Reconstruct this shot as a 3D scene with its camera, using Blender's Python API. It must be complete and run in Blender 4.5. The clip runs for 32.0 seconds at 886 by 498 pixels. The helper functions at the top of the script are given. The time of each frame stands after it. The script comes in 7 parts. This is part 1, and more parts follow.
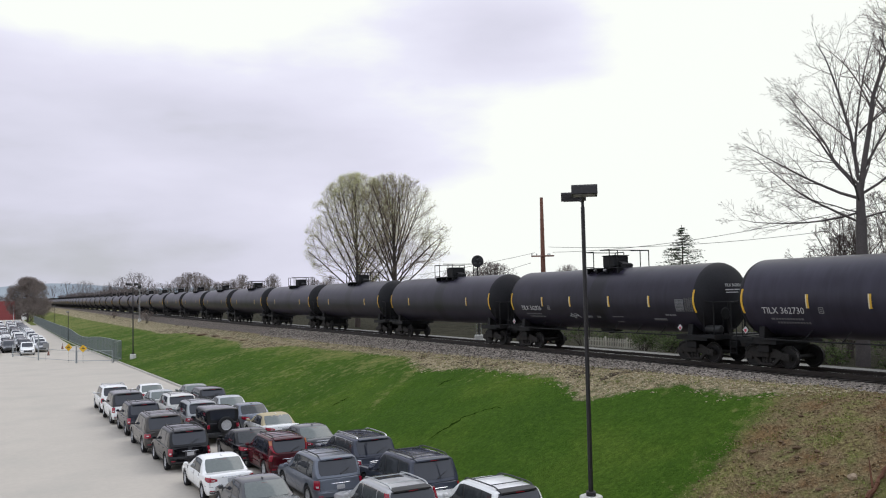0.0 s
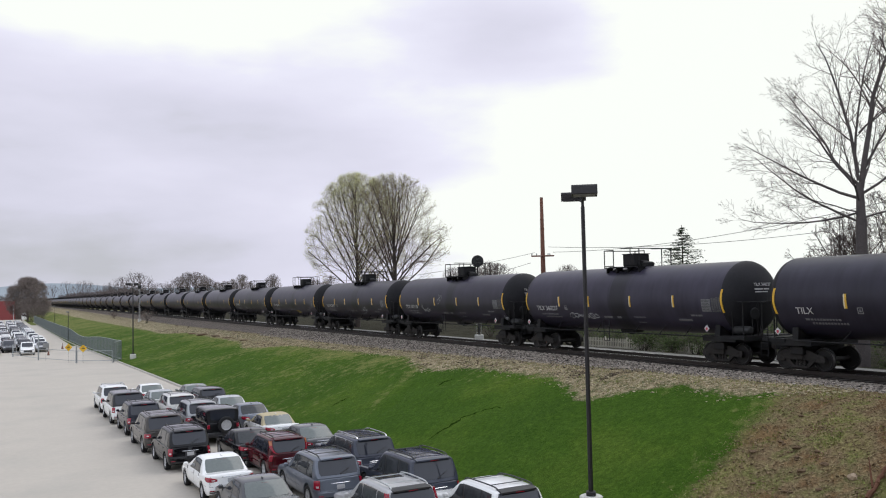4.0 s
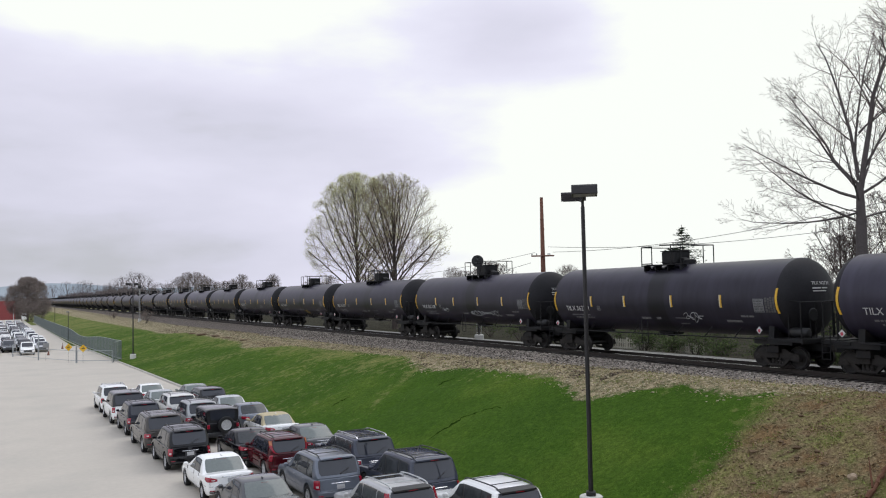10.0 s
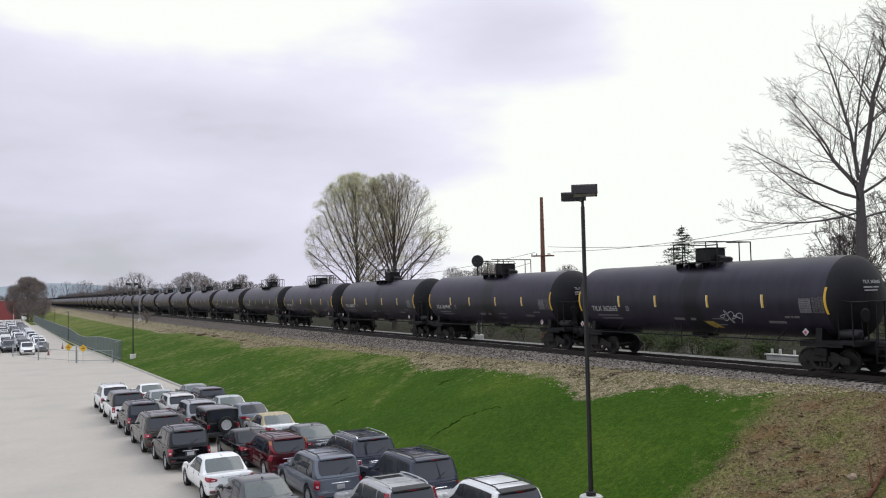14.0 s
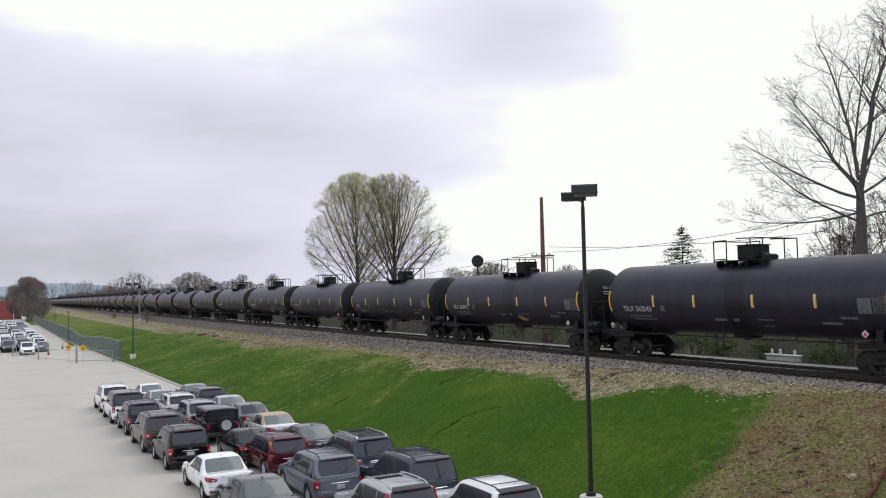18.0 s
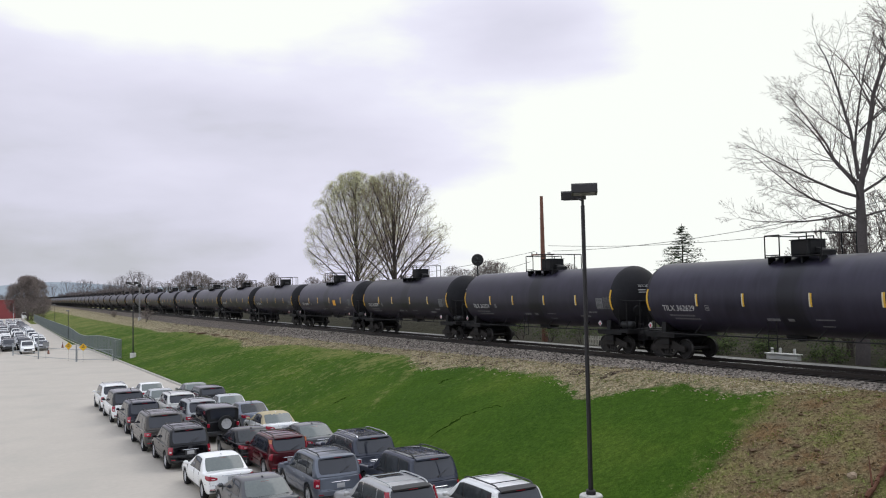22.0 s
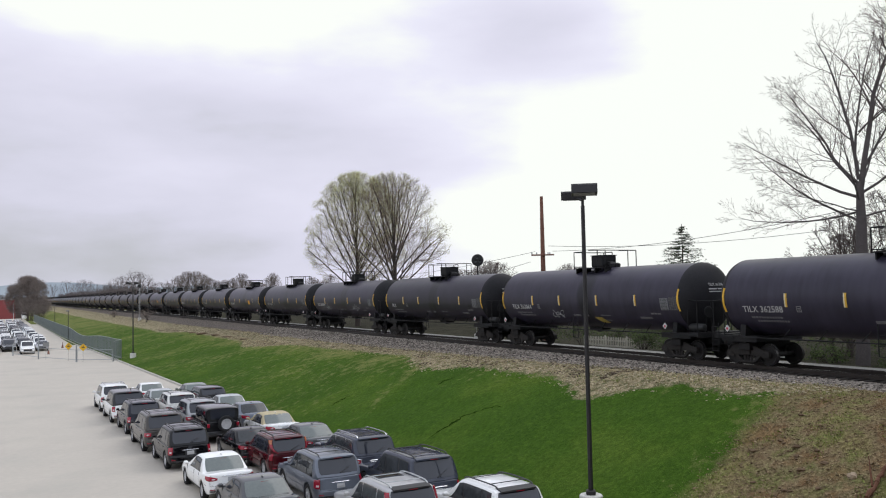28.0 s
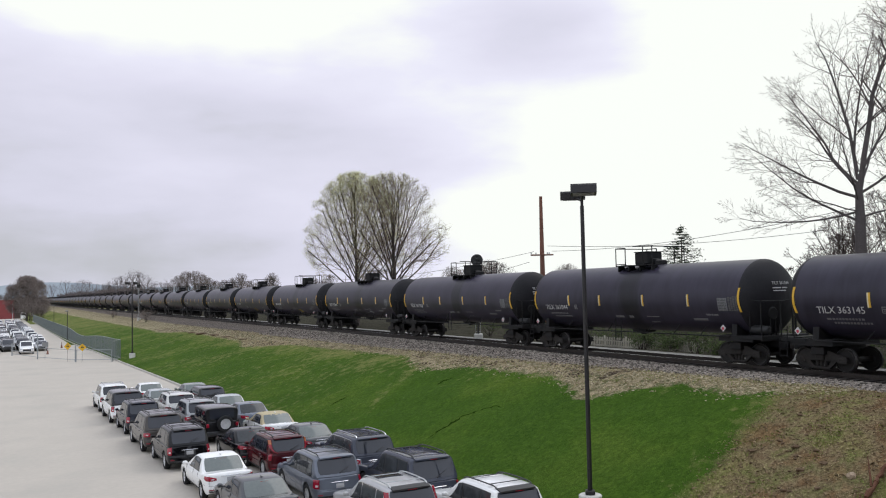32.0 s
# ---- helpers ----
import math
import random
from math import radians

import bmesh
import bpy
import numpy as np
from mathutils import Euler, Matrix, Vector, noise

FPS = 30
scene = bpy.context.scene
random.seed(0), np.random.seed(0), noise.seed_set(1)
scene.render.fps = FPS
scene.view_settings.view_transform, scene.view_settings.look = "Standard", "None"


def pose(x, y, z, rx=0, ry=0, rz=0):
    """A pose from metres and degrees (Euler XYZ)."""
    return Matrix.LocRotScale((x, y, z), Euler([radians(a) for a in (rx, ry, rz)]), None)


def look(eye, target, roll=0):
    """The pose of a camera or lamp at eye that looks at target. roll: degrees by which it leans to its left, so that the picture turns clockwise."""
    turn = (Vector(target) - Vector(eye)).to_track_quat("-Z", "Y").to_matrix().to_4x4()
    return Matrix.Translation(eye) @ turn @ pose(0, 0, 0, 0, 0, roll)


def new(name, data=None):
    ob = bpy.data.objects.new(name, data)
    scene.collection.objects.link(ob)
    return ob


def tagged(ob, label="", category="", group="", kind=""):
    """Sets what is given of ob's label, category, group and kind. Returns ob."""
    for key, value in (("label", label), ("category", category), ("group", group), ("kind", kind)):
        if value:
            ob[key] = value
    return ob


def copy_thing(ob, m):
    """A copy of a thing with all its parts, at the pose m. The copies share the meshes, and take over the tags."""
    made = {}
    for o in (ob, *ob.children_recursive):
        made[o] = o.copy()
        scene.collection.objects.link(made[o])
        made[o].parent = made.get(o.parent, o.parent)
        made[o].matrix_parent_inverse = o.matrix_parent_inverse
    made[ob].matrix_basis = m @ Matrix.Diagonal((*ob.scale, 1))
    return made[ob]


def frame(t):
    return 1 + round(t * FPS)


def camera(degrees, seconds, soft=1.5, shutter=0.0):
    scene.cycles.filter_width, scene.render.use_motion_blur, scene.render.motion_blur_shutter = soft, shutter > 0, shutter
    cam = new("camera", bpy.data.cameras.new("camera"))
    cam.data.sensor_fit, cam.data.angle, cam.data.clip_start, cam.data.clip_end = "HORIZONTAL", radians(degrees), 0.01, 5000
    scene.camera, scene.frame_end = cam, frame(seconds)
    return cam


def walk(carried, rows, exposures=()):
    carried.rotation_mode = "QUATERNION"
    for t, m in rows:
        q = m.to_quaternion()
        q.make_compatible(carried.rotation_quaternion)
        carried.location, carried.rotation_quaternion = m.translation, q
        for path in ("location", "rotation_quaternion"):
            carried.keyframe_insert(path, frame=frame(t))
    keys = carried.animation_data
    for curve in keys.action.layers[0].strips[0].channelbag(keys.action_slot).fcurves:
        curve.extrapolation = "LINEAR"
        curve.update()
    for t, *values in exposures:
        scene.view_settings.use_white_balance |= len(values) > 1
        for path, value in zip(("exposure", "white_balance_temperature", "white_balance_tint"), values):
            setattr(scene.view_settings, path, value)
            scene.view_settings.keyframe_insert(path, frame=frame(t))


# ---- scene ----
import collections

EYE = Vector((0.0, 0.0, 7.5))
RAIL = 4.15          # top of rail above the car park
TRACK_X = 29.07      # centre line of the track
CAR_LENGTH = 18.1    # over couplers
cam = camera(55.66, 32.0, soft=1.1, shutter=0.0)


def aim(yaw, pitch, roll=-1.16):
    a, b = radians(yaw), radians(pitch)
    way = Vector((math.sin(a) * math.cos(b), math.cos(a) * math.cos(b), math.sin(b)))
    return look(EYE, EYE + way * 50, roll)


PATH = [(0.0, aim(27.536, 3.024)), (19.0, aim(27.536, 3.010)), (21.2, aim(27.536, 2.985)), (22.6, aim(27.536, 2.908)),
        (24.4, aim(27.536, 2.908)), (25.4, aim(27.536, 2.950)), (28.0, aim(27.536, 2.950)), (31.5, aim(27.540, 2.950)), (32.0, aim(27.585, 2.950))]
walk(cam, PATH)


# ---- light ----
SUN_EL, SUN_AZ = 52.0, 75.0   # azimuth from +y towards +x
world = bpy.data.worlds.new("overcast")
scene.world = world
world.use_nodes = True
wn = world.node_tree.nodes
wl = world.node_tree.links
bg = wn["Background"]
sky = wn.new("ShaderNodeTexSky")
sky.sky_type, sky.sun_disc = "NISHITA", False
sky.sun_elevation, sky.sun_rotation = radians(SUN_EL), radians(SUN_AZ)
sky.air_density, sky.dust_density = 1.5, 3.0
veil = wn.new("ShaderNodeMix")
veil.data_type = "RGBA"
veil.inputs["Factor"].default_value = 0.82
veil.inputs[7].default_value = (7.9, 8.3, 9.3, 1)     # cloud cover over the blue
wl.new(sky.outputs[0], veil.inputs[6])
wl.new(veil.outputs[2], bg.inputs[0])
bg.inputs[1].default_value = 0.15

sun_data = bpy.data.lights.new("sun", "SUN")
sun_data.energy, sun_data.angle, sun_data.color = 0.6, radians(40), (1.0, 0.99, 0.97)
sun = new("sun", sun_data)
_a, _e = radians(SUN_AZ), radians(SUN_EL)
sun.matrix_world = look((math.sin(_a) * math.cos(_e) * 100, math.cos(_a) * math.cos(_e) * 100, math.sin(_e) * 100), (0, 0, 0))
scene.view_settings.exposure = 0.0


# ---- materials ----
def node_mat(name):
    m = bpy.data.materials.new(name)
    m.use_nodes = True
    return m, m.node_tree.nodes, m.node_tree.links, m.node_tree.nodes["Principled BSDF"]


def mat(name, color, rough=0.6, metal=0.0, vary=0.15, scale=3.0, bump=0.0, bump_scale=40.0, dirt=None, dirt_amount=0.3, coat=0.0, random_value=0.0, spec=0.5, coat_ior=1.5):
    """A surface with a fine and a coarse variation of its colour, dirt, and relief."""
    m, n, l, p = node_mat(name)
    co = n.new("ShaderNodeTexCoord")
    big = n.new("ShaderNodeTexNoise")
    big.inputs["Scale"].default_value, big.inputs["Detail"].default_value = scale, 6.0
    l.new(co.outputs["Object"], big.inputs["Vector"])
    fine = n.new("ShaderNodeTexNoise")
    fine.inputs["Scale"].default_value, fine.inputs["Detail"].default_value = scale * 11, 3.0
    l.new(co.outputs["Object"], fine.inputs["Vector"])
    add = n.new("ShaderNodeMath")
    add.operation = "ADD"
    l.new(big.outputs[0], add.inputs[0])
    l.new(fine.outputs[0], add.inputs[1])
    val = n.new("ShaderNodeMapRange")
    val.inputs[1].default_value, val.inputs[2].default_value = 0.6, 1.4
    val.inputs[3].default_value, val.inputs[4].default_value = 1 - vary, 1 + vary
    l.new(add.outputs[0], val.inputs[0])
    hsv = n.new("ShaderNodeHueSaturation")
    hsv.inputs["Color"].default_value = (*color, 1)
    if random_value:
        info = n.new("ShaderNodeObjectInfo")
        rr = n.new("ShaderNodeMapRange")
        rr.inputs[3].default_value, rr.inputs[4].default_value = 1 - random_value, 1 + random_value
        l.new(info.outputs["Random"], rr.inputs[0])
        mul = n.new("ShaderNodeMath")
        mul.operation = "MULTIPLY"
        l.new(val.outputs[0], mul.inputs[0])
        l.new(rr.outputs[0], mul.inputs[1])
        l.new(mul.outputs[0], hsv.inputs["Value"])
    else:
        l.new(val.outputs[0], hsv.inputs["Value"])
    out = hsv.outputs[0]
    if dirt:
        spots = n.new("ShaderNodeTexNoise")
        spots.inputs["Scale"].default_value, spots.inputs["Detail"].default_value = scale * 0.6, 8.0
        l.new(co.outputs["Object"], spots.inputs["Vector"])
        edge = n.new("ShaderNodeMapRange")
        edge.inputs[1].default_value, edge.inputs[2].default_value = 0.5, 0.72
        edge.inputs[4].default_value = dirt_amount
        l.new(spots.outputs[0], edge.inputs[0])
        mix = n.new("ShaderNodeMix")
        mix.data_type = "RGBA"
        mix.inputs[7].default_value = (*dirt, 1)
        l.new(edge.outputs[0], mix.inputs["Factor"])
        l.new(out, mix.inputs[6])
        out = mix.outputs[2]
    l.new(out, p.inputs["Base Color"])
    p.inputs["Roughness"].default_value, p.inputs["Metallic"].default_value = rough, metal
    p.inputs["Specular IOR Level"].default_value = spec
    p.inputs["Coat Weight"].default_value = coat
    p.inputs["Coat Roughness"].default_value = 0.05
    p.inputs["Coat IOR"].default_value = coat_ior
    if bump:
        bn = n.new("ShaderNodeTexNoise")
        bn.inputs["Scale"].default_value, bn.inputs["Detail"].default_value = bump_scale, 4.0
        l.new(co.outputs["Object"], bn.inputs["Vector"])
        b = n.new("ShaderNodeBump")
        b.inputs["Strength"].default_value, b.inputs["Distance"].default_value = bump, 0.02
        l.new(bn.outputs[0], b.inputs["Height"])
        l.new(b.outputs[0], p.inputs["Normal"])
    return m


# ---- mesh helpers ----
def mesh_of(name, verts, faces, material, smooth=False):
    me = bpy.data.meshes.new(name)
    me.from_pydata([tuple(v) for v in verts], [], faces)
    me.materials.append(material)
    if smooth:
        me.polygons.foreach_set("use_smooth", [True] * len(me.polygons))
    me.update()
    return me


def part(name, bm, material, parent=None, label="", smooth=False):
    """Links a bmesh as one mesh object under a thing or a part."""
    me = bpy.data.meshes.new(name)
    bmesh.ops.recalc_face_normals(bm, faces=bm.faces)
    bm.to_mesh(me)
    bm.free()
    me.materials.append(material)
    if smooth:
        me.polygons.foreach_set("use_smooth", [True] * len(me.polygons))
    return link(name, me, parent, label)


def link(name, me, parent=None, label="", at=None):
    ob = new(name, me)
    ob.parent = parent
    if at is not None:
        ob.matrix_basis = at
    if label:
        tagged(ob, label)
    return ob


def box(bm, cx, cy, cz, sx, sy, sz, bevel=0.0, m=None):
    r = bmesh.ops.create_cube(bm, size=1.0)
    vs = r["verts"]
    bmesh.ops.scale(bm, vec=(sx, sy, sz), verts=vs)
    bmesh.ops.translate(bm, vec=(cx, cy, cz), verts=vs)
    if bevel:
        es = list({e for v in vs for e in v.link_edges})
        out = bmesh.ops.bevel(bm, geom=es, offset=bevel, segments=1, affect="EDGES", profile=0.5)
        vs = list({v for f in out["faces"] for v in f.verts} | {v for v in vs if v.is_valid})
    if m is not None:
        bmesh.ops.transform(bm, matrix=m, verts=[v for v in vs if v.is_valid])
    return vs


def tube(bm, a, b, r0, r1=None, sides=8, caps=True):
    """A straight round bar from a to b."""
    a, b = Vector(a), Vector(b)
    r1 = r0 if r1 is None else r1
    q = (b - a).to_track_quat("Z", "Y")
    ring = []
    for p, r in ((a, r0), (b, r1)):
        ring.append([bm.verts.new(p + q @ Vector((r * math.cos(k * math.tau / sides), r * math.sin(k * math.tau / sides), 0))) for k in range(sides)])
    for k in range(sides):
        bm.faces.new((ring[0][k], ring[0][(k + 1) % sides], ring[1][(k + 1) % sides], ring[1][k]))
    if caps:
        bm.faces.new(ring[0][::-1])
        bm.faces.new(ring[1])


def pipe(bm, pts, r, sides=6):
    for a, b in zip(pts, pts[1:]):
        tube(bm, a, b, r, r, sides)


def lathe(bm, profile, axis="Y", sides=32, centre=(0, 0, 0), hollow=False):
    """Turns (along, radius) pairs round an axis."""
    rings = []
    c = Vector(centre)
    for s, r in profile:
        if r < 1e-5:
            p = Vector((0, s, 0)) if axis == "Y" else Vector((s, 0, 0)) if axis == "X" else Vector((0, 0, s))
            rings.append([bm.verts.new(c + p)])
            continue
        row = []
        for k in range(sides):
            a = k * math.tau / sides
            u, v = r * math.cos(a), r * math.sin(a)
            p = Vector((u, s, v)) if axis == "Y" else Vector((s, u, v)) if axis == "X" else Vector((u, v, s))
            row.append(bm.verts.new(c + p))
        rings.append(row)
    if hollow:
        rings.append(rings[0])
    for a, b in zip(rings, rings[1:]):
        for k in range(sides):
            k2 = (k + 1) % sides
            if len(a) == 1:
                bm.faces.new((a[0], b[k], b[k2]))
            elif len(b) == 1:
                bm.faces.new((a[k], b[0], a[k2]))
            else:
                bm.faces.new((a[k], b[k], b[k2], a[k2]))
    for row, flip in ((rings[0], False), (rings[-1], True)):
        if len(row) > 2 and not hollow:
            bm.faces.new(row[::-1] if flip else row)


def prism(bm, outline, x0, x1, axis="X"):
    """An outline of (y, z) pairs drawn out from x0 to x1."""
    def at(x, p):
        return (x, p[0], p[1]) if axis == "X" else (p[0], x, p[1])
    a = [bm.verts.new(at(x0, p)) for p in outline]
    b = [bm.verts.new(at(x1, p)) for p in outline]
    n = len(outline)
    for k in range(n):
        bm.faces.new((a[k], a[(k + 1) % n], b[(k + 1) % n], b[k]))
    bm.faces.new(a[::-1])
    bm.faces.new(b)


def thing(name, label, category, group="", kind="", at=None):
    ob = new(name)
    ob.empty_display_size = 0.2
    tagged(ob, label, category, group, kind)
    if at is not None:
        ob.matrix_basis = at
    return ob


def words(name, text, size, material, parent, m, align="LEFT", label=""):
    """Flat lettering as a mesh, a little raised."""
    cu = bpy.data.curves.new(name, "FONT")
    cu.body, cu.size, cu.extrude, cu.align_x = text, size, 0.003, align
    cu.resolution_u = 2
    tmp = bpy.data.objects.new(name, cu)
    me = bpy.data.meshes.new_from_object(tmp)
    bpy.data.objects.remove(tmp)
    bpy.data.curves.remove(cu)
    me.materials.clear()
    me.materials.append(material)
    return link(name, me, parent, label, m)


# ---- ground ----
KERB_Y = [-200, 25, 74.6, 108, 128.7, 152, 190, 252, 345, 500]
KERB_X = [22.2, 14.75, 13.1, 12.0, 11.3, 10.3, 9.6, 9.1, 8.4, 8.0]
TOP_Y = [-200, 20, 45, 60, 95, 150, 250, 400, 900]
TOP_Z = [3.9, 3.88, 3.42, 3.1, 2.6, 2.35, 2.6, 3.3, 3.6]
FOOT_Z = [3.95, 3.93, 3.56, 3.4, 3.25, 3.0, 3.2, 3.6, 3.7]


def kerb_x(y):
    return np.interp(y, KERB_Y, KERB_X)


def smooth01(t):
    t = np.clip(t, 0, 1)
    return t * t * (3 - 2 * t)


def wobble(x, y, size, seed):
    """A cheap smooth noise on arrays."""
    r = np.random.RandomState(seed)
    z = np.zeros_like(x, dtype=float)
    for k in range(7):
        a, f, p = r.uniform(0, math.tau), (0.6 + 0.28 * k) / size, r.uniform(0, math.tau)
        z += np.sin((x * math.cos(a) + y * math.sin(a)) * f * math.tau + p + 1.3 * np.sin((x * math.sin(a) - y * math.cos(a)) * f * 2.1 + p))
    return z / 7


def height(x, y):
    x, y = np.asarray(x, dtype=float), np.asarray(y, dtype=float)
    kx = kerb_x(y) + 0.2
    top, foot = np.interp(y, TOP_Y, TOP_Z), np.interp(y, TOP_Y, FOOT_Z)
    crest = RAIL - 0.24
    t = np.clip((x - kx) / (24.3 - kx), 0, 1)
    bank = 0.1 + (top - 0.1) * (0.55 * t + 0.45 * smooth01(t) ** 0.9)
    bank = bank + (0.09 * wobble(x, y, 5.0, 3) + 0.035 * wobble(x, y, 1.3, 5)) * np.sin(np.pi * np.clip(t, 0.02, 0.98))
    # washed-out rills down the slope
    for ry, rx in ((43.0, 19.5), (62.0, 20.0), (34.0, 21.0)):
        along = (y - ry) - 1.15 * (x - rx) + 0.5 * np.sin(x * 1.7)
        bank = bank - 0.16 * np.exp(-(along / 0.35) ** 2) * np.exp(-((x - rx) / 2.2) ** 2)
    z = np.where(x < kx, -0.12, bank)
    z = np.where(x > 24.3, top + (foot - top) * smooth01((x - 24.3) / 1.7) + 0.03 * wobble(x, y, 1.1, 7), z)
    z = np.where(x > 26.0, foot + (crest - foot) * smooth01((x - 26.0) / 1.5), z)
    z = np.where(x > 30.7, crest + (3.62 - crest) * smooth01((x - 30.7) / 1.4), z)
    z = np.where(x > 36.4, 3.62 - 0.42 * smooth01((x - 36.4) / 1.8) + 0.08 * wobble(x, y, 9.0, 9) * smooth01((x - 38) / 6), z)
    far = np.hypot(x, y)
    ridge = smooth01((far - 1500) / 1100) * (10 + 8 * wobble(x, y, 900.0, 11))
    # the land falls away past the car park and rises to wooded hills
    return z + np.maximum(ridge, 0) - np.where(x < kx, 0.0, 0.0)


xs = np.concatenate([[-2600, -1600, -900, -500, -250, -120, -60, -30, -10, 0, 5, 9], np.arange(10.5, 34.01, 0.32), [34.5, 35.5, 37, 39, 41, 44, 48, 54, 62, 75, 95, 130, 180, 260, 400, 650, 1000, 1600, 2300, 3000]])
ys = np.concatenate([[-900, -500, -250, -120, -60, -30, -15, -6], np.arange(0, 8, 2), np.arange(8, 70, 0.5), np.arange(70, 130, 1.2), np.arange(130, 270, 3.0), np.arange(270, 480, 10.0), [500, 560, 640, 760, 900, 1100, 1300, 1500, 1700, 1900, 2100, 2300, 2500, 2800, 3200, 3800]])
gx, gy = np.meshgrid(xs, ys)
gz = height(gx, gy)
nx, ny = len(xs), len(ys)
idx = np.arange(nx * ny).reshape(ny, nx)
quads = np.stack([idx[:-1, :-1], idx[:-1, 1:], idx[1:, 1:], idx[1:, :-1]], axis=-1).reshape(-1, 4)


def ground_material():
    m, n, l, p = node_mat("bank_turf")
    co = n.new("ShaderNodeTexCoord")

    def noise_tex(scale, detail=6.0, vec=None, rough=0.6):
        t = n.new("ShaderNodeTexNoise")
        t.inputs["Scale"].default_value, t.inputs["Detail"].default_value, t.inputs["Roughness"].default_value = scale, detail, rough
        l.new(vec or co.outputs["Object"], t.inputs["Vector"])
        return t.outputs[0]

    def ramp(src, *stops):
        r = n.new("ShaderNodeValToRGB")
        el = r.color_ramp.elements
        while len(el) < len(stops):
            el.new(0.5)
        for e, (pos, c) in zip(el, stops):
            e.position, e.color = pos, (*c, 1)
        l.new(src, r.inputs[0])
        return r.outputs[0]

    def mixc(f, a, b):
        x = n.new("ShaderNodeMix")
        x.data_type = "RGBA"
        l.new(f, x.inputs["Factor"])
        l.new(a, x.inputs[6])
        l.new(b, x.inputs[7])
        return x.outputs[2]

    def mask(name, breakup, width=0.25, amount=0.55):
        at = n.new("ShaderNodeAttribute")
        at.attribute_name = name
        s = n.new("ShaderNodeMath")
        s.operation = "MULTIPLY_ADD"
        l.new(breakup, s.inputs[0])
        s.inputs[1].default_value = amount * 2
        l.new(at.outputs["Fac"], s.inputs[2])
        r = n.new("ShaderNodeMapRange")
        r.inputs[1].default_value, r.inputs[2].default_value = 0.5 + amount - width, 0.5 + amount + width
        l.new(s.outputs[0], r.inputs[0])
        return r.outputs[0]

    stretch = n.new("ShaderNodeMapping")
    stretch.vector_type = "TEXTURE"
    stretch.inputs["Rotation"].default_value = (0, 0, radians(36))
    stretch.inputs["Scale"].default_value = (0.95, 1.0, 1.0)
    l.new(co.outputs["Object"], stretch.inputs["Vector"])
    coarse, mid, fine = noise_tex(0.22), noise_tex(1.1), noise_tex(22.0, 4.0)
    streak = noise_tex(1.5, 7.0, stretch.outputs[0], 0.68)
    lush = ramp(coarse, (0.3, (0.026, 0.064, 0.005)), (0.5, (0.041, 0.088, 0.007)), (0.7, (0.088, 0.132, 0.017)))
    fleck = ramp(fine, (0.34, (0.027, 0.062, 0.007)), (0.62, (0.066, 0.128, 0.017)))
    half = n.new("ShaderNodeMix")
    half.data_type = "RGBA"
    half.inputs["Factor"].default_value = 0.45
    l.new(lush, half.inputs[6])
    l.new(fleck, half.inputs[7])
    grass = half.outputs[2]
    stretch2 = n.new("ShaderNodeMapping")
    stretch2.vector_type = "TEXTURE"
    stretch2.inputs["Rotation"].default_value = (0, 0, radians(40))
    stretch2.inputs["Scale"].default_value = (0.5, 0.6, 1.0)
    l.new(co.outputs["Object"], stretch2.inputs["Vector"])
    combed = ramp(noise_tex(1.4, 7.0, stretch2.outputs[0], 0.7), (0.36, (0.55, 0.60, 0.50)), (0.52, (1.0, 1.0, 1.0)), (0.72, (1.9, 1.55, 1.7)))
    lit = n.new("ShaderNodeMix")
    lit.data_type, lit.blend_type = "RGBA", "MULTIPLY"
    lit.inputs["Factor"].default_value = 0.28
    l.new(grass, lit.inputs[6])
    l.new(combed, lit.inputs[7])
    grass = lit.outputs[2]
    clump = n.new("ShaderNodeMix")
    clump.data_type, clump.blend_type = "RGBA", "MULTIPLY"
    clump.inputs["Factor"].default_value = 0.65
    l.new(grass, clump.inputs[6])
    l.new(ramp(noise_tex(6.0, 6.0, None, 0.72), (0.36, (0.55, 0.58, 0.5)), (0.5, (1, 1, 1)), (0.66, (1.6, 1.42, 1.5))), clump.inputs[7])
    grass = clump.outputs[2]
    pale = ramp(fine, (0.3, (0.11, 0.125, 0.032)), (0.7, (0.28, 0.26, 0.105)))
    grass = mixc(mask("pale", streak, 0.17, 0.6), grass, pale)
    straw = ramp(fine, (0.28, (0.085, 0.070, 0.036)), (0.5, (0.30, 0.245, 0.155)), (0.72, (0.58, 0.49, 0.345)))
    tuft = ramp(noise_tex(2.4, 5.0, None, 0.65), (0.47, (0, 0, 0)), (0.60, (0.8, 0.8, 0.8)))
    straw = mixc(tuft, straw, ramp(fine, (0.35, (0.030, 0.042, 0.014)), (0.65, (0.10, 0.115, 0.040))))
    crumb = ramp(noise_tex(5.5, 4.0, None, 0.6), (0.60, (0, 0, 0)), (0.70, (0.8, 0.8, 0.8)))
    straw = mixc(crumb, straw, ramp(fine, (0.35, (0.24, 0.20, 0.14)), (0.65, (0.50, 0.44, 0.33))))
    dirt = ramp(mid, (0.34, (0.125, 0.077, 0.045)), (0.5, (0.225, 0.172, 0.094)), (0.64, (0.110, 0.128, 0.038)))
    drift = ramp(noise_tex(0.55, 5.0, None, 0.65), (0.42, (1.0, 0.86, 0.74)), (0.5, (1, 1, 1)), (0.60, (1.0, 1.14, 0.85)))
    speck = ramp(noise_tex(9.0, 5.0), (0.36, (0.055, 0.038, 0.024)), (0.54, (0.195, 0.148, 0.085)), (0.70, (0.38, 0.31, 0.19)))
